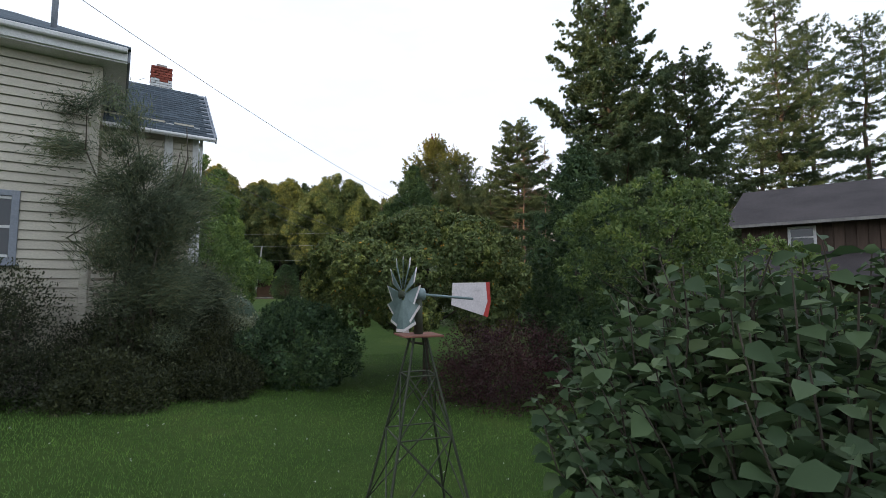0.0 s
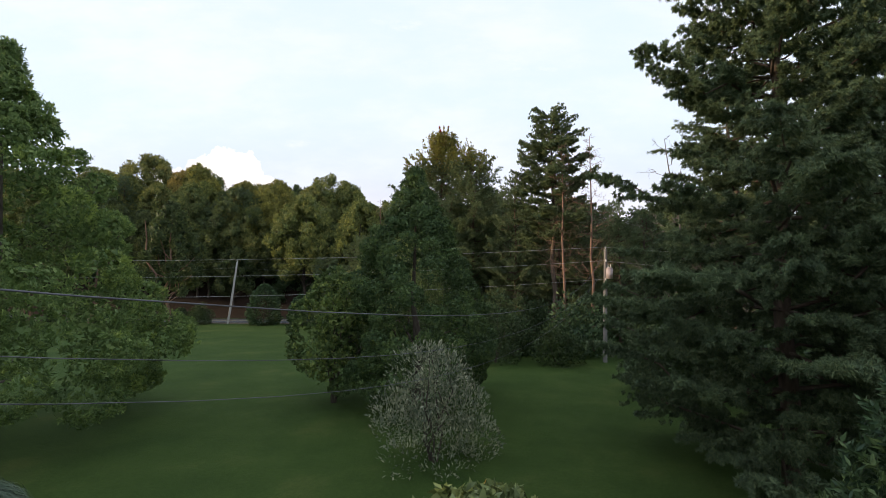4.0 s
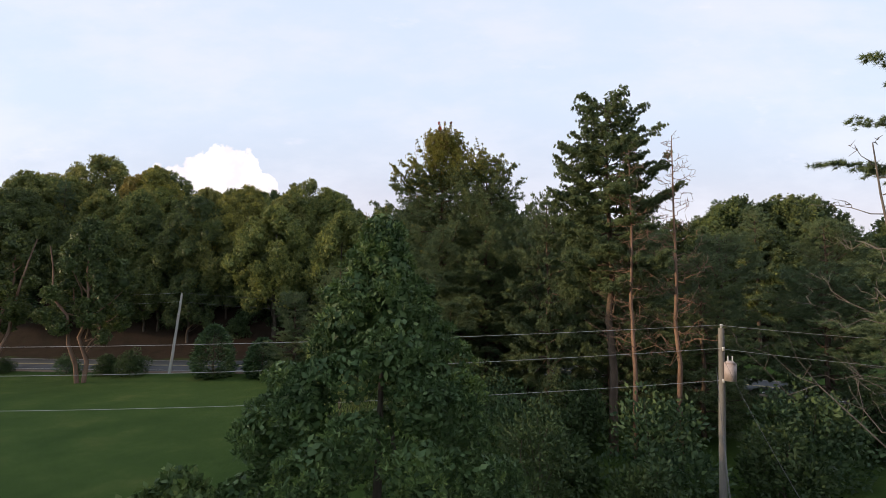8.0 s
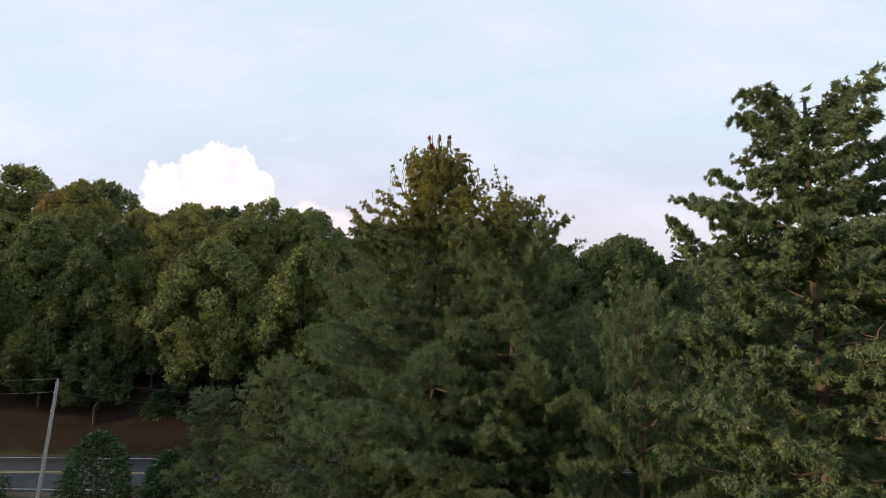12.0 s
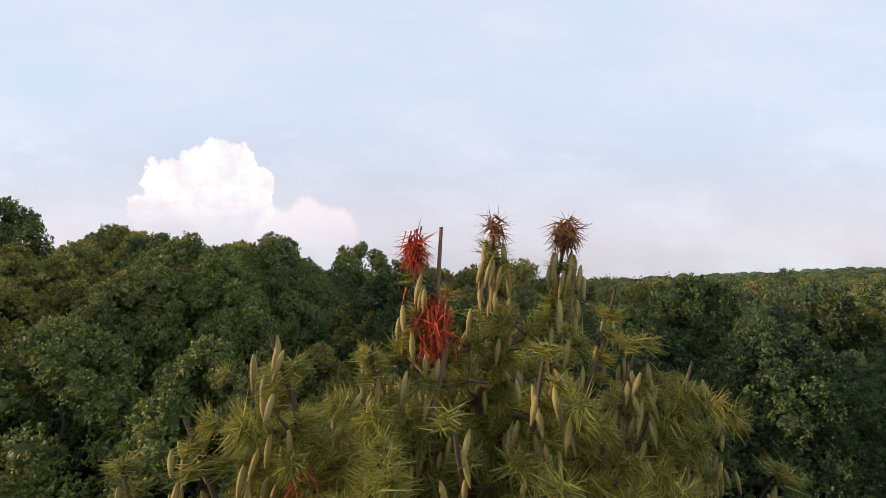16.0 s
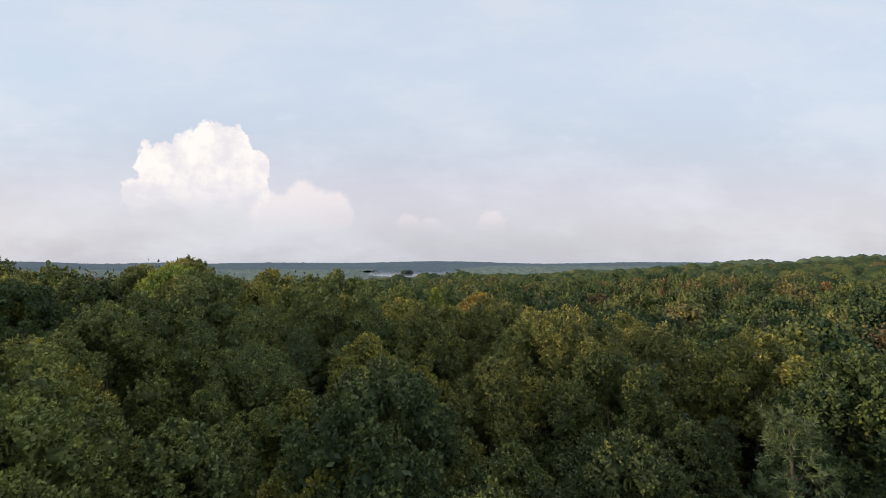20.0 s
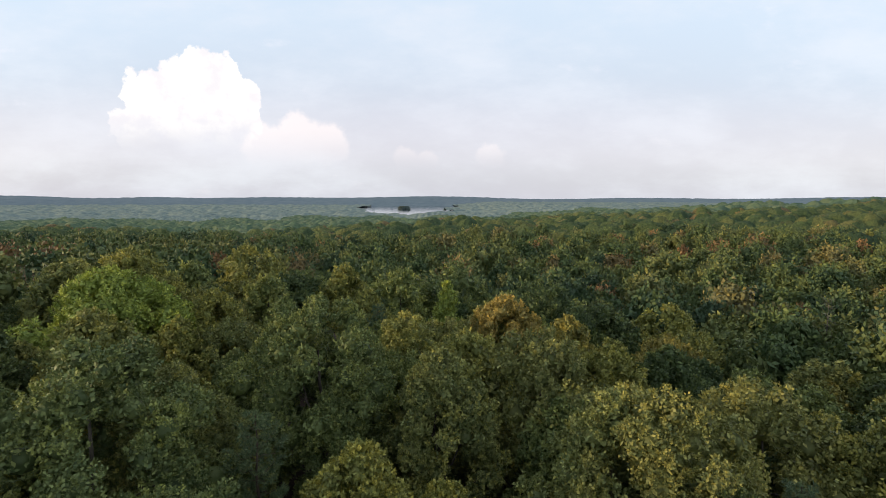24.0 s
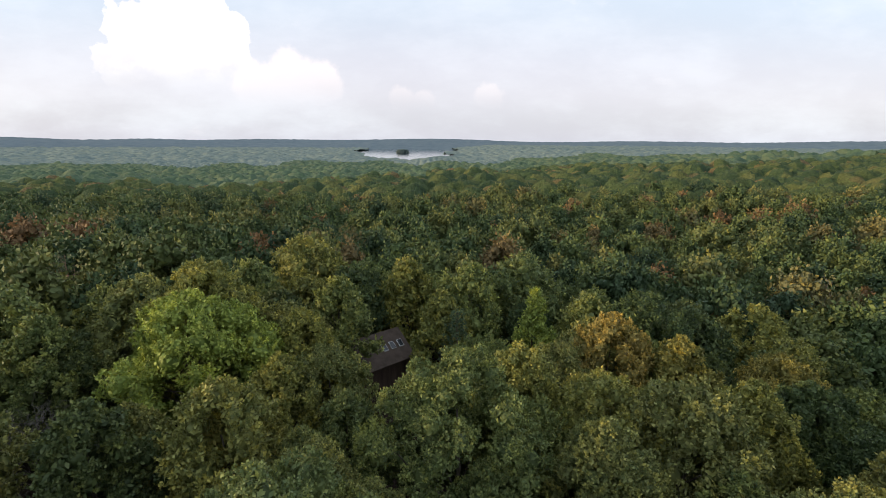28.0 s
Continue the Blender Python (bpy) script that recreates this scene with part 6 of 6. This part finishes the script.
ext = [RM @ Vector(p) for p in ((0.07, -0.1, 0.30), (0.07, MAIN_D + 1.2, 0.30), (0.07 - 2.2, MAIN_D / 2 + 0.6, 1.9))]
roof_slab(ext, 0.05, M_SHINGLE, house, label="dark shingled main roof")
ext = [RM @ Vector(p) for p in ((0.07, MAIN_D + 1.3, 0.30), (-MAIN_L - 1.0, MAIN_D + 1.3, 0.30), (-MAIN_L - 1.0, MAIN_D / 2 + 0.6, 1.9), (0.07 - 2.2, MAIN_D / 2 + 0.6, 1.9))]
roof_slab(ext, 0.05, M_SHINGLE, house, label="dark shingled main roof")
bm = bmesh.new()
bmesh.ops.create_cone(bm, cap_ends=True, segments=12, radius1=0.05, radius2=0.05, depth=2.4, matrix=HOUSE @ Matrix.Translation((-0.75, 0.2, MAIN_Z1 + 1.3)))
part("mast", bm, M_GREYTRIM, house, "dark blue service mast", True)

# wing on posts, with a steep shingled roof
part("wall", box_bm(-WING_L / 2, 0.12, (WING_Z0 + WING_Z1) / 2, WING_L, 0.22, WING_Z1 - WING_Z0, WING), M_SIDING, house)
part("wall", box_bm(-0.12, WING_D / 2 + 0.12, (WING_Z0 + WING_Z1) / 2, 0.22, WING_D - 0.22, WING_Z1 - WING_Z0, WING), M_SIDING, house)
part("wall", box_bm(-WING_L / 2, WING_D, (WING_Z0 + WING_Z1) / 2, WING_L, 0.22, WING_Z1 - WING_Z0, WING), M_SIDING, house)
part("floor_slab", box_bm(-WING_L / 2, WING_D / 2, WING_Z0 - 0.06, WING_L, WING_D, 0.16, WING), M_WHITE, house, "white skirting board under the wing")
siding(-WING_L, -0.75, WING_Z0, WING_Z1 - 0.05, WING, 0, house)
siding(-0.55, -0.12, WING_Z0, WING_Z1 - 0.05, WING, 0, house)
siding(0.12, WING_D, WING_Z0, WING_Z1 - 0.05, WING @ Matrix.Rotation(radians(90), 4, "Z"), 0, house)
for cx in (-0.65, -0.06):
    part("corner_board", box_bm(cx, -0.02, (WING_Z0 + WING_Z1) / 2, 0.13 if cx > -0.3 else 0.18, 0.06, WING_Z1 - WING_Z0, WING, 0.004), M_WHITE, house, "white corner board")
part("downspout", box_bm(0.07, 0.02, (WING_Z0 + WING_Z1) / 2 - 0.4, 0.07, 0.07, WING_Z1 - WING_Z0 + 0.6, WING, 0.01), M_WHITE, house, "white downspout")
for cx in (-0.6, -2.4, -4.2):
    part("post", box_bm(cx, 0.12, WING_Z0 / 2 - 0.15, 0.12, 0.12, WING_Z0 + 0.2, WING, 0.006), M_WHITE, house, "white porch post")
# dark sheet painted as the shade in the open gap under the wing
part("crawl_wall", box_bm(-WING_L / 2, 1.2, WING_Z0 / 2 - 0.2, WING_L - 0.2, 0.1, WING_Z0 + 0.2, WING), M_VOID_SHADE, house, "dark sheet for the shade under the wing")
RIDGE_Z, EAVE = 7.6, 0.35
sl = math.atan2(RIDGE_Z - WING_Z1, WING_D / 2)
tilt = math.degrees(sl)
FRONT = WING @ Matrix.Translation((-WING_L - 0.1, -EAVE, RIDGE_Z - math.tan(sl) * (WING_D / 2 + EAVE))) @ Matrix.Rotation(sl, 4, "X")
run = (WING_D / 2 + EAVE) / math.cos(sl)
part("roof", box_bm((WING_L + 0.45) / 2, run / 2, -0.05, WING_L + 0.45, run, 0.1, FRONT), M_GREYTRIM, house, "shingled wing roof")
BACK = WING @ Matrix.Translation((-WING_L - 0.1, WING_D + EAVE, RIDGE_Z - math.tan(sl) * (WING_D / 2 + EAVE))) @ Matrix.Rotation(-sl, 4, "X")
part("roof", box_bm((WING_L + 0.45) / 2, -run / 2, -0.05, WING_L + 0.45, run, 0.1, BACK), M_GREYTRIM, house, "shingled wing roof")
part("gutter", box_bm((WING_L + 0.45) / 2, -0.06, -0.03, WING_L + 0.45, 0.10, 0.09, FRONT, 0.02), M_WHITE, house, "white gutter")
part("rake_board", box_bm(WING_L + 0.46, run / 2, -0.06, 0.03, run, 0.16, FRONT, 0.004), M_GREYTRIM, house, "grey rake board")
# shingles in courses
sh = bmesh.new()
box(sh, 0, 0, 0, 0.30, 0.17, 0.012)
shm = bpy.data.meshes.new("shingle")
sh.to_mesh(shm)
sh.free()
shm.materials.append(M_SHINGLE)
roof_part = house
rng = np.random.default_rng(3)
rows_n = int(run / 0.145)
for r_ in range(rows_n):
    x = (r_ % 2) * 0.155
    while x < WING_L + 0.28:
        if x > 1.6 or r_ % 1 == 0:
            put("shingle", shm, house, FRONT @ pose(x + 0.15 - 0.1, 0.075 + r_ * 0.145, 0.010 + rng.uniform(0, 0.003), -3.0))
        x += 0.31
# gable triangle
bm = bmesh.new()
vs = [bm.verts.new(WING @ Vector(p)) for p in ((0.0, 0, WING_Z1), (0.0, WING_D, WING_Z1), (0.0, WING_D / 2, RIDGE_Z - 0.1), (-0.2, 0, WING_Z1), (-0.2, WING_D, WING_Z1), (-0.2, WING_D / 2, RIDGE_Z - 0.1))]
for f in ((0, 1, 2), (5, 4, 3), (0, 3, 4, 1), (1, 4, 5, 2), (2, 5, 3, 0)):
    bm.faces.new([vs[q] for q in f])
part("gable_wall", bm, M_SIDING, house)
# chimney of bricks
CH = along(-8.02, 13.42, 34.0)
ch = part("chimney", box_bm(0, 0, 7.5, 0.40, 0.40, 1.35, CH), M_MORTAR, house, "red brick chimney with whitewashed foot")
bk = bmesh.new()
box(bk, 0, 0, 0, 0.20, 0.09, 0.062, None, 0.004)
bkm = bpy.data.meshes.new("brick")
bk.to_mesh(bkm)
bk.free()
bkm.materials.append(M_BRICK)
bkw = bkm.copy()
bkw.materials.clear()
bkw.materials.append(M_WHITE)
for c in range(15):
    z = 7.12 + c * 0.073
    for s in range(4):
        rot = Matrix.Rotation(radians(90 * s), 4, "Z")
        for k in range(3):
            off = -0.155 - (0.10 if c % 2 else 0.0) + k * 0.21
            if abs(off) > 0.20:
                continue
            put("brick", bkw if c < 11 - (k % 2) else bkm, ch, CH @ rot @ Matrix.Translation((off, -0.205, z)))
part("cap", box_bm(0, 0, 8.21, 0.52, 0.52, 0.06, CH, 0.01), M_BRICK, ch)
part("flue", box_bm(0, 0, 8.28, 0.26, 0.26, 0.14, CH, 0.01), M_MORTAR, ch, "clay flue")


# ---- barn ----
BARN = along(7.7, 12.5, -39.0)
barn = thing("barn", "weathered wooden barn with dark shingled roof and open lean-to", "barn")
BL, BD, BE, BR = 11.0, 7.0, 3.62, 5.1
part("wall", box_bm(BL / 2, 0.10, 1.75, BL, 0.12, 3.7, BARN), M_BARNWOOD, barn)
part("wall", box_bm(0.06, BD / 2, 1.75, 0.12, BD, 3.7, BARN), M_BARNWOOD, barn)
bdm = {}
for k in range(52):
    wdt = 0.20
    if 4 <= k <= 6:
        continue
    if "b" not in bdm:
        b_ = box_bm(0, 0, 0, wdt - 0.012, 0.025, 1.05, None, 0.003)
        bdm["b"] = bpy.data.meshes.new("board")
        b_.to_mesh(bdm["b"])
        b_.free()
        bdm["b"].materials.append(M_BARNWOOD)
    put("board", bdm["b"], barn, BARN @ Matrix.Translation((0.1 + k * 0.205, 0.02, 3.05)))
roof_slab([BARN @ Vector(p) for p in ((-0.35, -0.35, BE), (BL, -0.35, BE), (BL, BD / 2, BR), (-0.35, BD / 2, BR))], 0.08, M_BARNROOF, barn, label="dark shingled barn roof")
roof_slab([BARN @ Vector(p) for p in ((-0.35, BD / 2, BR), (BL, BD / 2, BR), (BL, BD + 0.3, BE), (-0.35, BD + 0.3, BE))], 0.08, M_BARNROOF, barn, label="dark shingled barn roof")
part("fascia", box_bm(BL / 2 - 0.15, -0.37, BE - 0.03, BL + 0.3, 0.03, 0.07, BARN), M_GREYWOOD, barn, "pale fascia board")
roof_slab([BARN @ Vector(p) for p in ((-0.3, -1.9, 2.28), (BL, -1.9, 2.28), (BL, 0.02, 2.92), (-0.3, 0.02, 2.92))], 0.07, M_BARNROOF, barn, name="lean_to_roof", label="dark lean-to roof")
for k in range(5):
    part("post", box_bm(0.1 + k * 2.3, -1.75, 1.0, 0.12, 0.12, 2.5, BARN, 0.006), M_BARNWOOD, barn, "weathered post")
bw = part("window", box_bm(1.25, -0.01, 3.26, 0.46, 0.03, 0.44, BARN), M_GLASS, barn, "small white-framed barn window")
for cx, cz, sx, sz in ((1.0, 3.26, 0.06, 0.54), (1.5, 3.26, 0.06, 0.54), (1.25, 3.5, 0.46, 0.06), (1.25, 3.02, 0.46, 0.06), (1.25, 3.26, 0.46, 0.03)):
    part("frame", box_bm(cx, -0.03, cz, sx, 0.05, sz, BARN, 0.004), M_WHITE, bw)
rack = thing("slatted_rack", "reddish slatted wooden rack under the lean-to", "rack", BARN @ pose(1.5, -1.3, -0.3))
for k in range(9):
    part("slat", box_bm(0.35, 0, 0.35 + k * 0.16, 0.75, 0.03, 0.07, None, 0.004), M_DEADBARK, rack)
for cx in (0.0, 0.7):
    part("upright", box_bm(cx, 0.03, 0.95, 0.06, 0.05, 1.9, None, 0.004), M_DEADBARK, rack)


# ---- windmill ----
WMX, WMY = -0.22, 4.4
wm_z = float(land(WMX, WMY))
windmill = thing("garden_windmill", "small garden windmill with green blades and red-edged white vane", "windmill", pose(WMX, WMY, wm_z, 0, 0, 20))
H_T = 1.64
for sx in (-1, 1):
    for sy in (-1, 1):
        V, F = tubes([(np.array([(sx * 0.40, sy * 0.40, 0), (sx * 0.055, sy * 0.055, H_T)]), np.array([0.013, 0.011]))], 6)
        put("leg", mesh_from("leg", V, F, M_TOWER), windmill)


def corner(k, z):
    s = 0.40 + (0.055 - 0.40) * z / H_T
    sx, sy = ((1, 1), (-1, 1), (-1, -1), (1, -1))[k % 4]
    return (sx * s, sy * s, z)


for z0, z1 in ((0.15, 0.80), (0.80, 1.30)):
    for k in range(4):
        for a, b in ((corner(k, z0), corner(k + 1, z1)), (corner(k + 1, z0), corner(k, z1)), (corner(k, z1), corner(k + 1, z1))):
            put("brace", mesh_from("brace", *tubes([(np.array([a, b]), np.array([0.007, 0.007]))], 5), M_TOWER), windmill)
part("platform", box_bm(0, 0, H_T, 0.36, 0.36, 0.018, None, 0.004), M_PLATFORM, windmill, "rusty red square platform")
bm = bmesh.new()
bmesh.ops.create_cone(bm, cap_ends=True, segments=12, radius1=0.042, radius2=0.034, depth=0.36, matrix=Matrix.Translation((0, 0, H_T + 0.18)))
part("post", bm, M_TOWER, windmill, smooth=True)
HUB = Matrix.Translation((0, 0, H_T + 0.36)) @ Matrix.Rotation(radians(6), 4, "Z")
HEAD = HUB @ Matrix.Rotation(radians(0), 4, "Z")
bm = bmesh.new()
bmesh.ops.create_cone(bm, cap_ends=True, segments=16, radius1=0.055, radius2=0.055, depth=0.10, matrix=HEAD @ pose(0.0, 0, 0, 0, 90))
part("gear_head", bm, M_WINDMILL, windmill, "green gear head", True)
put("tail_arm", mesh_from("tail_arm", *tubes([([tuple(HEAD @ Vector((0.03, 0, 0.0))), tuple(HEAD @ Vector((0.56, 0, -0.045)))], [0.013, 0.013])], 6), M_WINDMILL), windmill)
vane = bmesh.new()
vp = [(0.33, 0.075), (0.545, 0.085), (0.565, -0.03), (0.535, -0.135), (0.325, -0.075)]


def plate(pts, y0, y1, m):
    bm = bmesh.new()
    f = [bm.verts.new(m @ Vector((x, y0, z))) for x, z in pts]
    b = [bm.verts.new(m @ Vector((x, y1, z))) for x, z in pts]
    bm.faces.new(f)
    bm.faces.new(b[::-1])
    for k in range(len(pts)):
        bm.faces.new((f[k], b[k], b[(k + 1) % len(pts)], f[(k + 1) % len(pts)]))
    bmesh.ops.recalc_face_normals(bm, faces=bm.faces)
    return bm


vane.free()
part("tail_vane", plate([(0.345, 0.105), (0.700, 0.112), (0.718, -0.07), (0.672, -0.205), (0.330, -0.10)], -0.004, 0.004, HEAD), M_VANE, windmill, "chipped white tail vane")
part("vane_edge", plate([(0.700, 0.112), (0.742, 0.114), (0.755, -0.07), (0.722, -0.222), (0.672, -0.205), (0.718, -0.07)], -0.0045, 0.0045, HEAD), M_REDPAINT, windmill, "red painted edge")
WHEEL = HEAD @ Matrix.Translation((-0.15, 0, 0)) @ Matrix.Rotation(radians(90), 4, "Y")
for k in range(12):
    m = WHEEL @ Matrix.Rotation(k * 2 * math.pi / 12, 4, "Z") @ Matrix.Rotation(radians(-20), 4, "X")
    bl = part("blade", plate([(0.055, -0.016), (0.305, -0.080), (0.305, 0.080), (0.055, 0.016)], -0.002, 0.002, m @ Matrix.Rotation(radians(90), 4, "X")), M_WINDMILL, windmill)
    part("blade_tip", plate([(0.305, -0.080), (0.332, -0.084), (0.332, 0.084), (0.305, 0.080)], -0.0025, 0.0025, m @ Matrix.Rotation(radians(90), 4, "X")), M_VANE, bl, "white painted tip")
bm = bmesh.new()
bmesh.ops.create_cone(bm, cap_ends=True, segments=12, radius1=0.04, radius2=0.02, depth=0.06, matrix=WHEEL)
part("hub", bm, M_TOWER, windmill, "dark hub", True)


# ---- house in the woods, its roof with skylights seen between the crowns ----
CX, CY = -22.9, 156.6
CABIN = along(CX, CY, 42.0)
cz = float(land(CX, CY))
cabin = thing("cabin", "brown-roofed house with skylights among the trees", "house")
part("wall", box_bm(0, 0, cz + 1.3, 9.0, 7.0, 4.6, CABIN), M_BARNWOOD, cabin)
roof_slab([CABIN @ Vector(p) for p in ((-5, -4, cz + 3.4), (5, -4, cz + 3.4), (5, 0, cz + 6.4), (-5, 0, cz + 6.4))], 0.15, M_CABINROOF, cabin, label="brown shingled roof")
roof_slab([CABIN @ Vector(p) for p in ((-5, 0, cz + 6.4), (5, 0, cz + 6.4), (5, 4, cz + 3.4), (-5, 4, cz + 3.4))], 0.15, M_CABINROOF, cabin, label="brown shingled roof")
for k in range(3):
    m = CABIN @ Matrix.Translation((1.2 + k * 1.3, -2.0, cz + 4.94)) @ Matrix.Rotation(math.atan2(3.0, 4), 4, "X")
    sk = part("skylight", box_bm(0, 0, 0.06, 0.75, 1.1, 0.10, m, 0.01), M_WHITE, cabin, "white-framed skylight")
    part("pane", box_bm(0, 0, 0.125, 0.6, 0.95, 0.02, m), M_GLASS, sk)

# ---- garden swing with a striped canopy ----
SW = along(-9.7, 18.2, 20.0)
sz_ = float(land(-9.7, 18.2))
swing = thing("garden_swing", "garden swing with a white striped awning", "swing", SW @ Matrix.Translation((0, 0, sz_)))
for sx in (-0.75, 0.75):
    for sy in (-0.55, 0.55):
        put("leg", mesh_from("leg", *tubes([([(sx, sy, 0), (sx * 0.95, 0.0, 1.75)], [0.02, 0.02])], 6), M_METAL), swing)
part("seat", box_bm(0, 0.0, 0.5, 1.3, 0.5, 0.07, None, 0.02), M_GREYTRIM, swing)
part("backrest", box_bm(0, 0.25, 0.8, 1.3, 0.06, 0.5, None, 0.02), M_GREYTRIM, swing)
for k in range(12):
    part("awning_stripe", box_bm(-0.825 + k * 0.15, 0, 1.84 + 0.03 * math.cos(k), 0.149, 1.15, 0.02, pose(0, 0, 0, 9, 0, 0)), M_WHITE if k % 2 else M_METAL, swing, "white awning stripe" if k % 2 else "grey awning stripe")
dish = thing("bird_bath", "small pale bird bath on the lawn", "bird bath", pose(-7.2, 17.5, float(land(-7.2, 17.5))))
bm = bmesh.new()
bmesh.ops.create_cone(bm, cap_ends=True, segments=18, radius1=0.05, radius2=0.035, depth=0.72, matrix=Matrix.Translation((0, 0, 0.36)))
part("stand", bm, M_GREYTRIM, dish, smooth=True)
bm = bmesh.new()
bmesh.ops.create_cone(bm, cap_ends=True, segments=20, radius1=0.10, radius2=0.24, depth=0.09, matrix=Matrix.Translation((0, 0, 0.76)))
part("bowl", bm, M_WHITE, dish, "pale shallow bowl")

# ---- grass blades and clover on the near lawn ----
rng = np.random.default_rng(77)
n = 150000
gx_, gy_ = rng.uniform(-8.5, 6.0, n), 1.6 + 15.0 * rng.uniform(0, 1, n) ** 1.5
P = np.stack([gx_, gy_, land(gx_, gy_)], 1)
D = unit(np.stack([rng.normal(size=n) * 0.45, rng.normal(size=n) * 0.45, np.ones(n)], 1))
tuft = 0.6 + 0.5 * np.sin(gx_ * 3.1 + np.sin(gy_ * 2.3) * 2) * np.sin(gy_ * 2.7)
tagged(put("lawn_grass", mesh_from("lawn_grass", *needle_tris(rng, P, D, 0.035 + 0.035 * rng.uniform(0, 1, n) * tuft.clip(0.3), 0.006), M_BLADES)), "short green grass blades of the lawn", "grass", kind="stuff")
n = 170
gx_, gy_ = rng.uniform(-7.0, 4.0, n), rng.uniform(2.5, 14.0, n)
P = np.stack([gx_, gy_, land(gx_, gy_) + 0.05], 1)
PP = np.repeat(P, 7, 0) + rng.normal(size=(n * 7, 3)) * 0.006
DD = unit(rng.normal(size=(n * 7, 3)) + np.array([0, 0, 1.0]))
tagged(put("clover", mesh_from("clover", *leaf_cards(rng, PP, DD, 0.013, 0.008), M_WHITE)), "white clover flowers scattered in the lawn", "clover", kind="stuff")
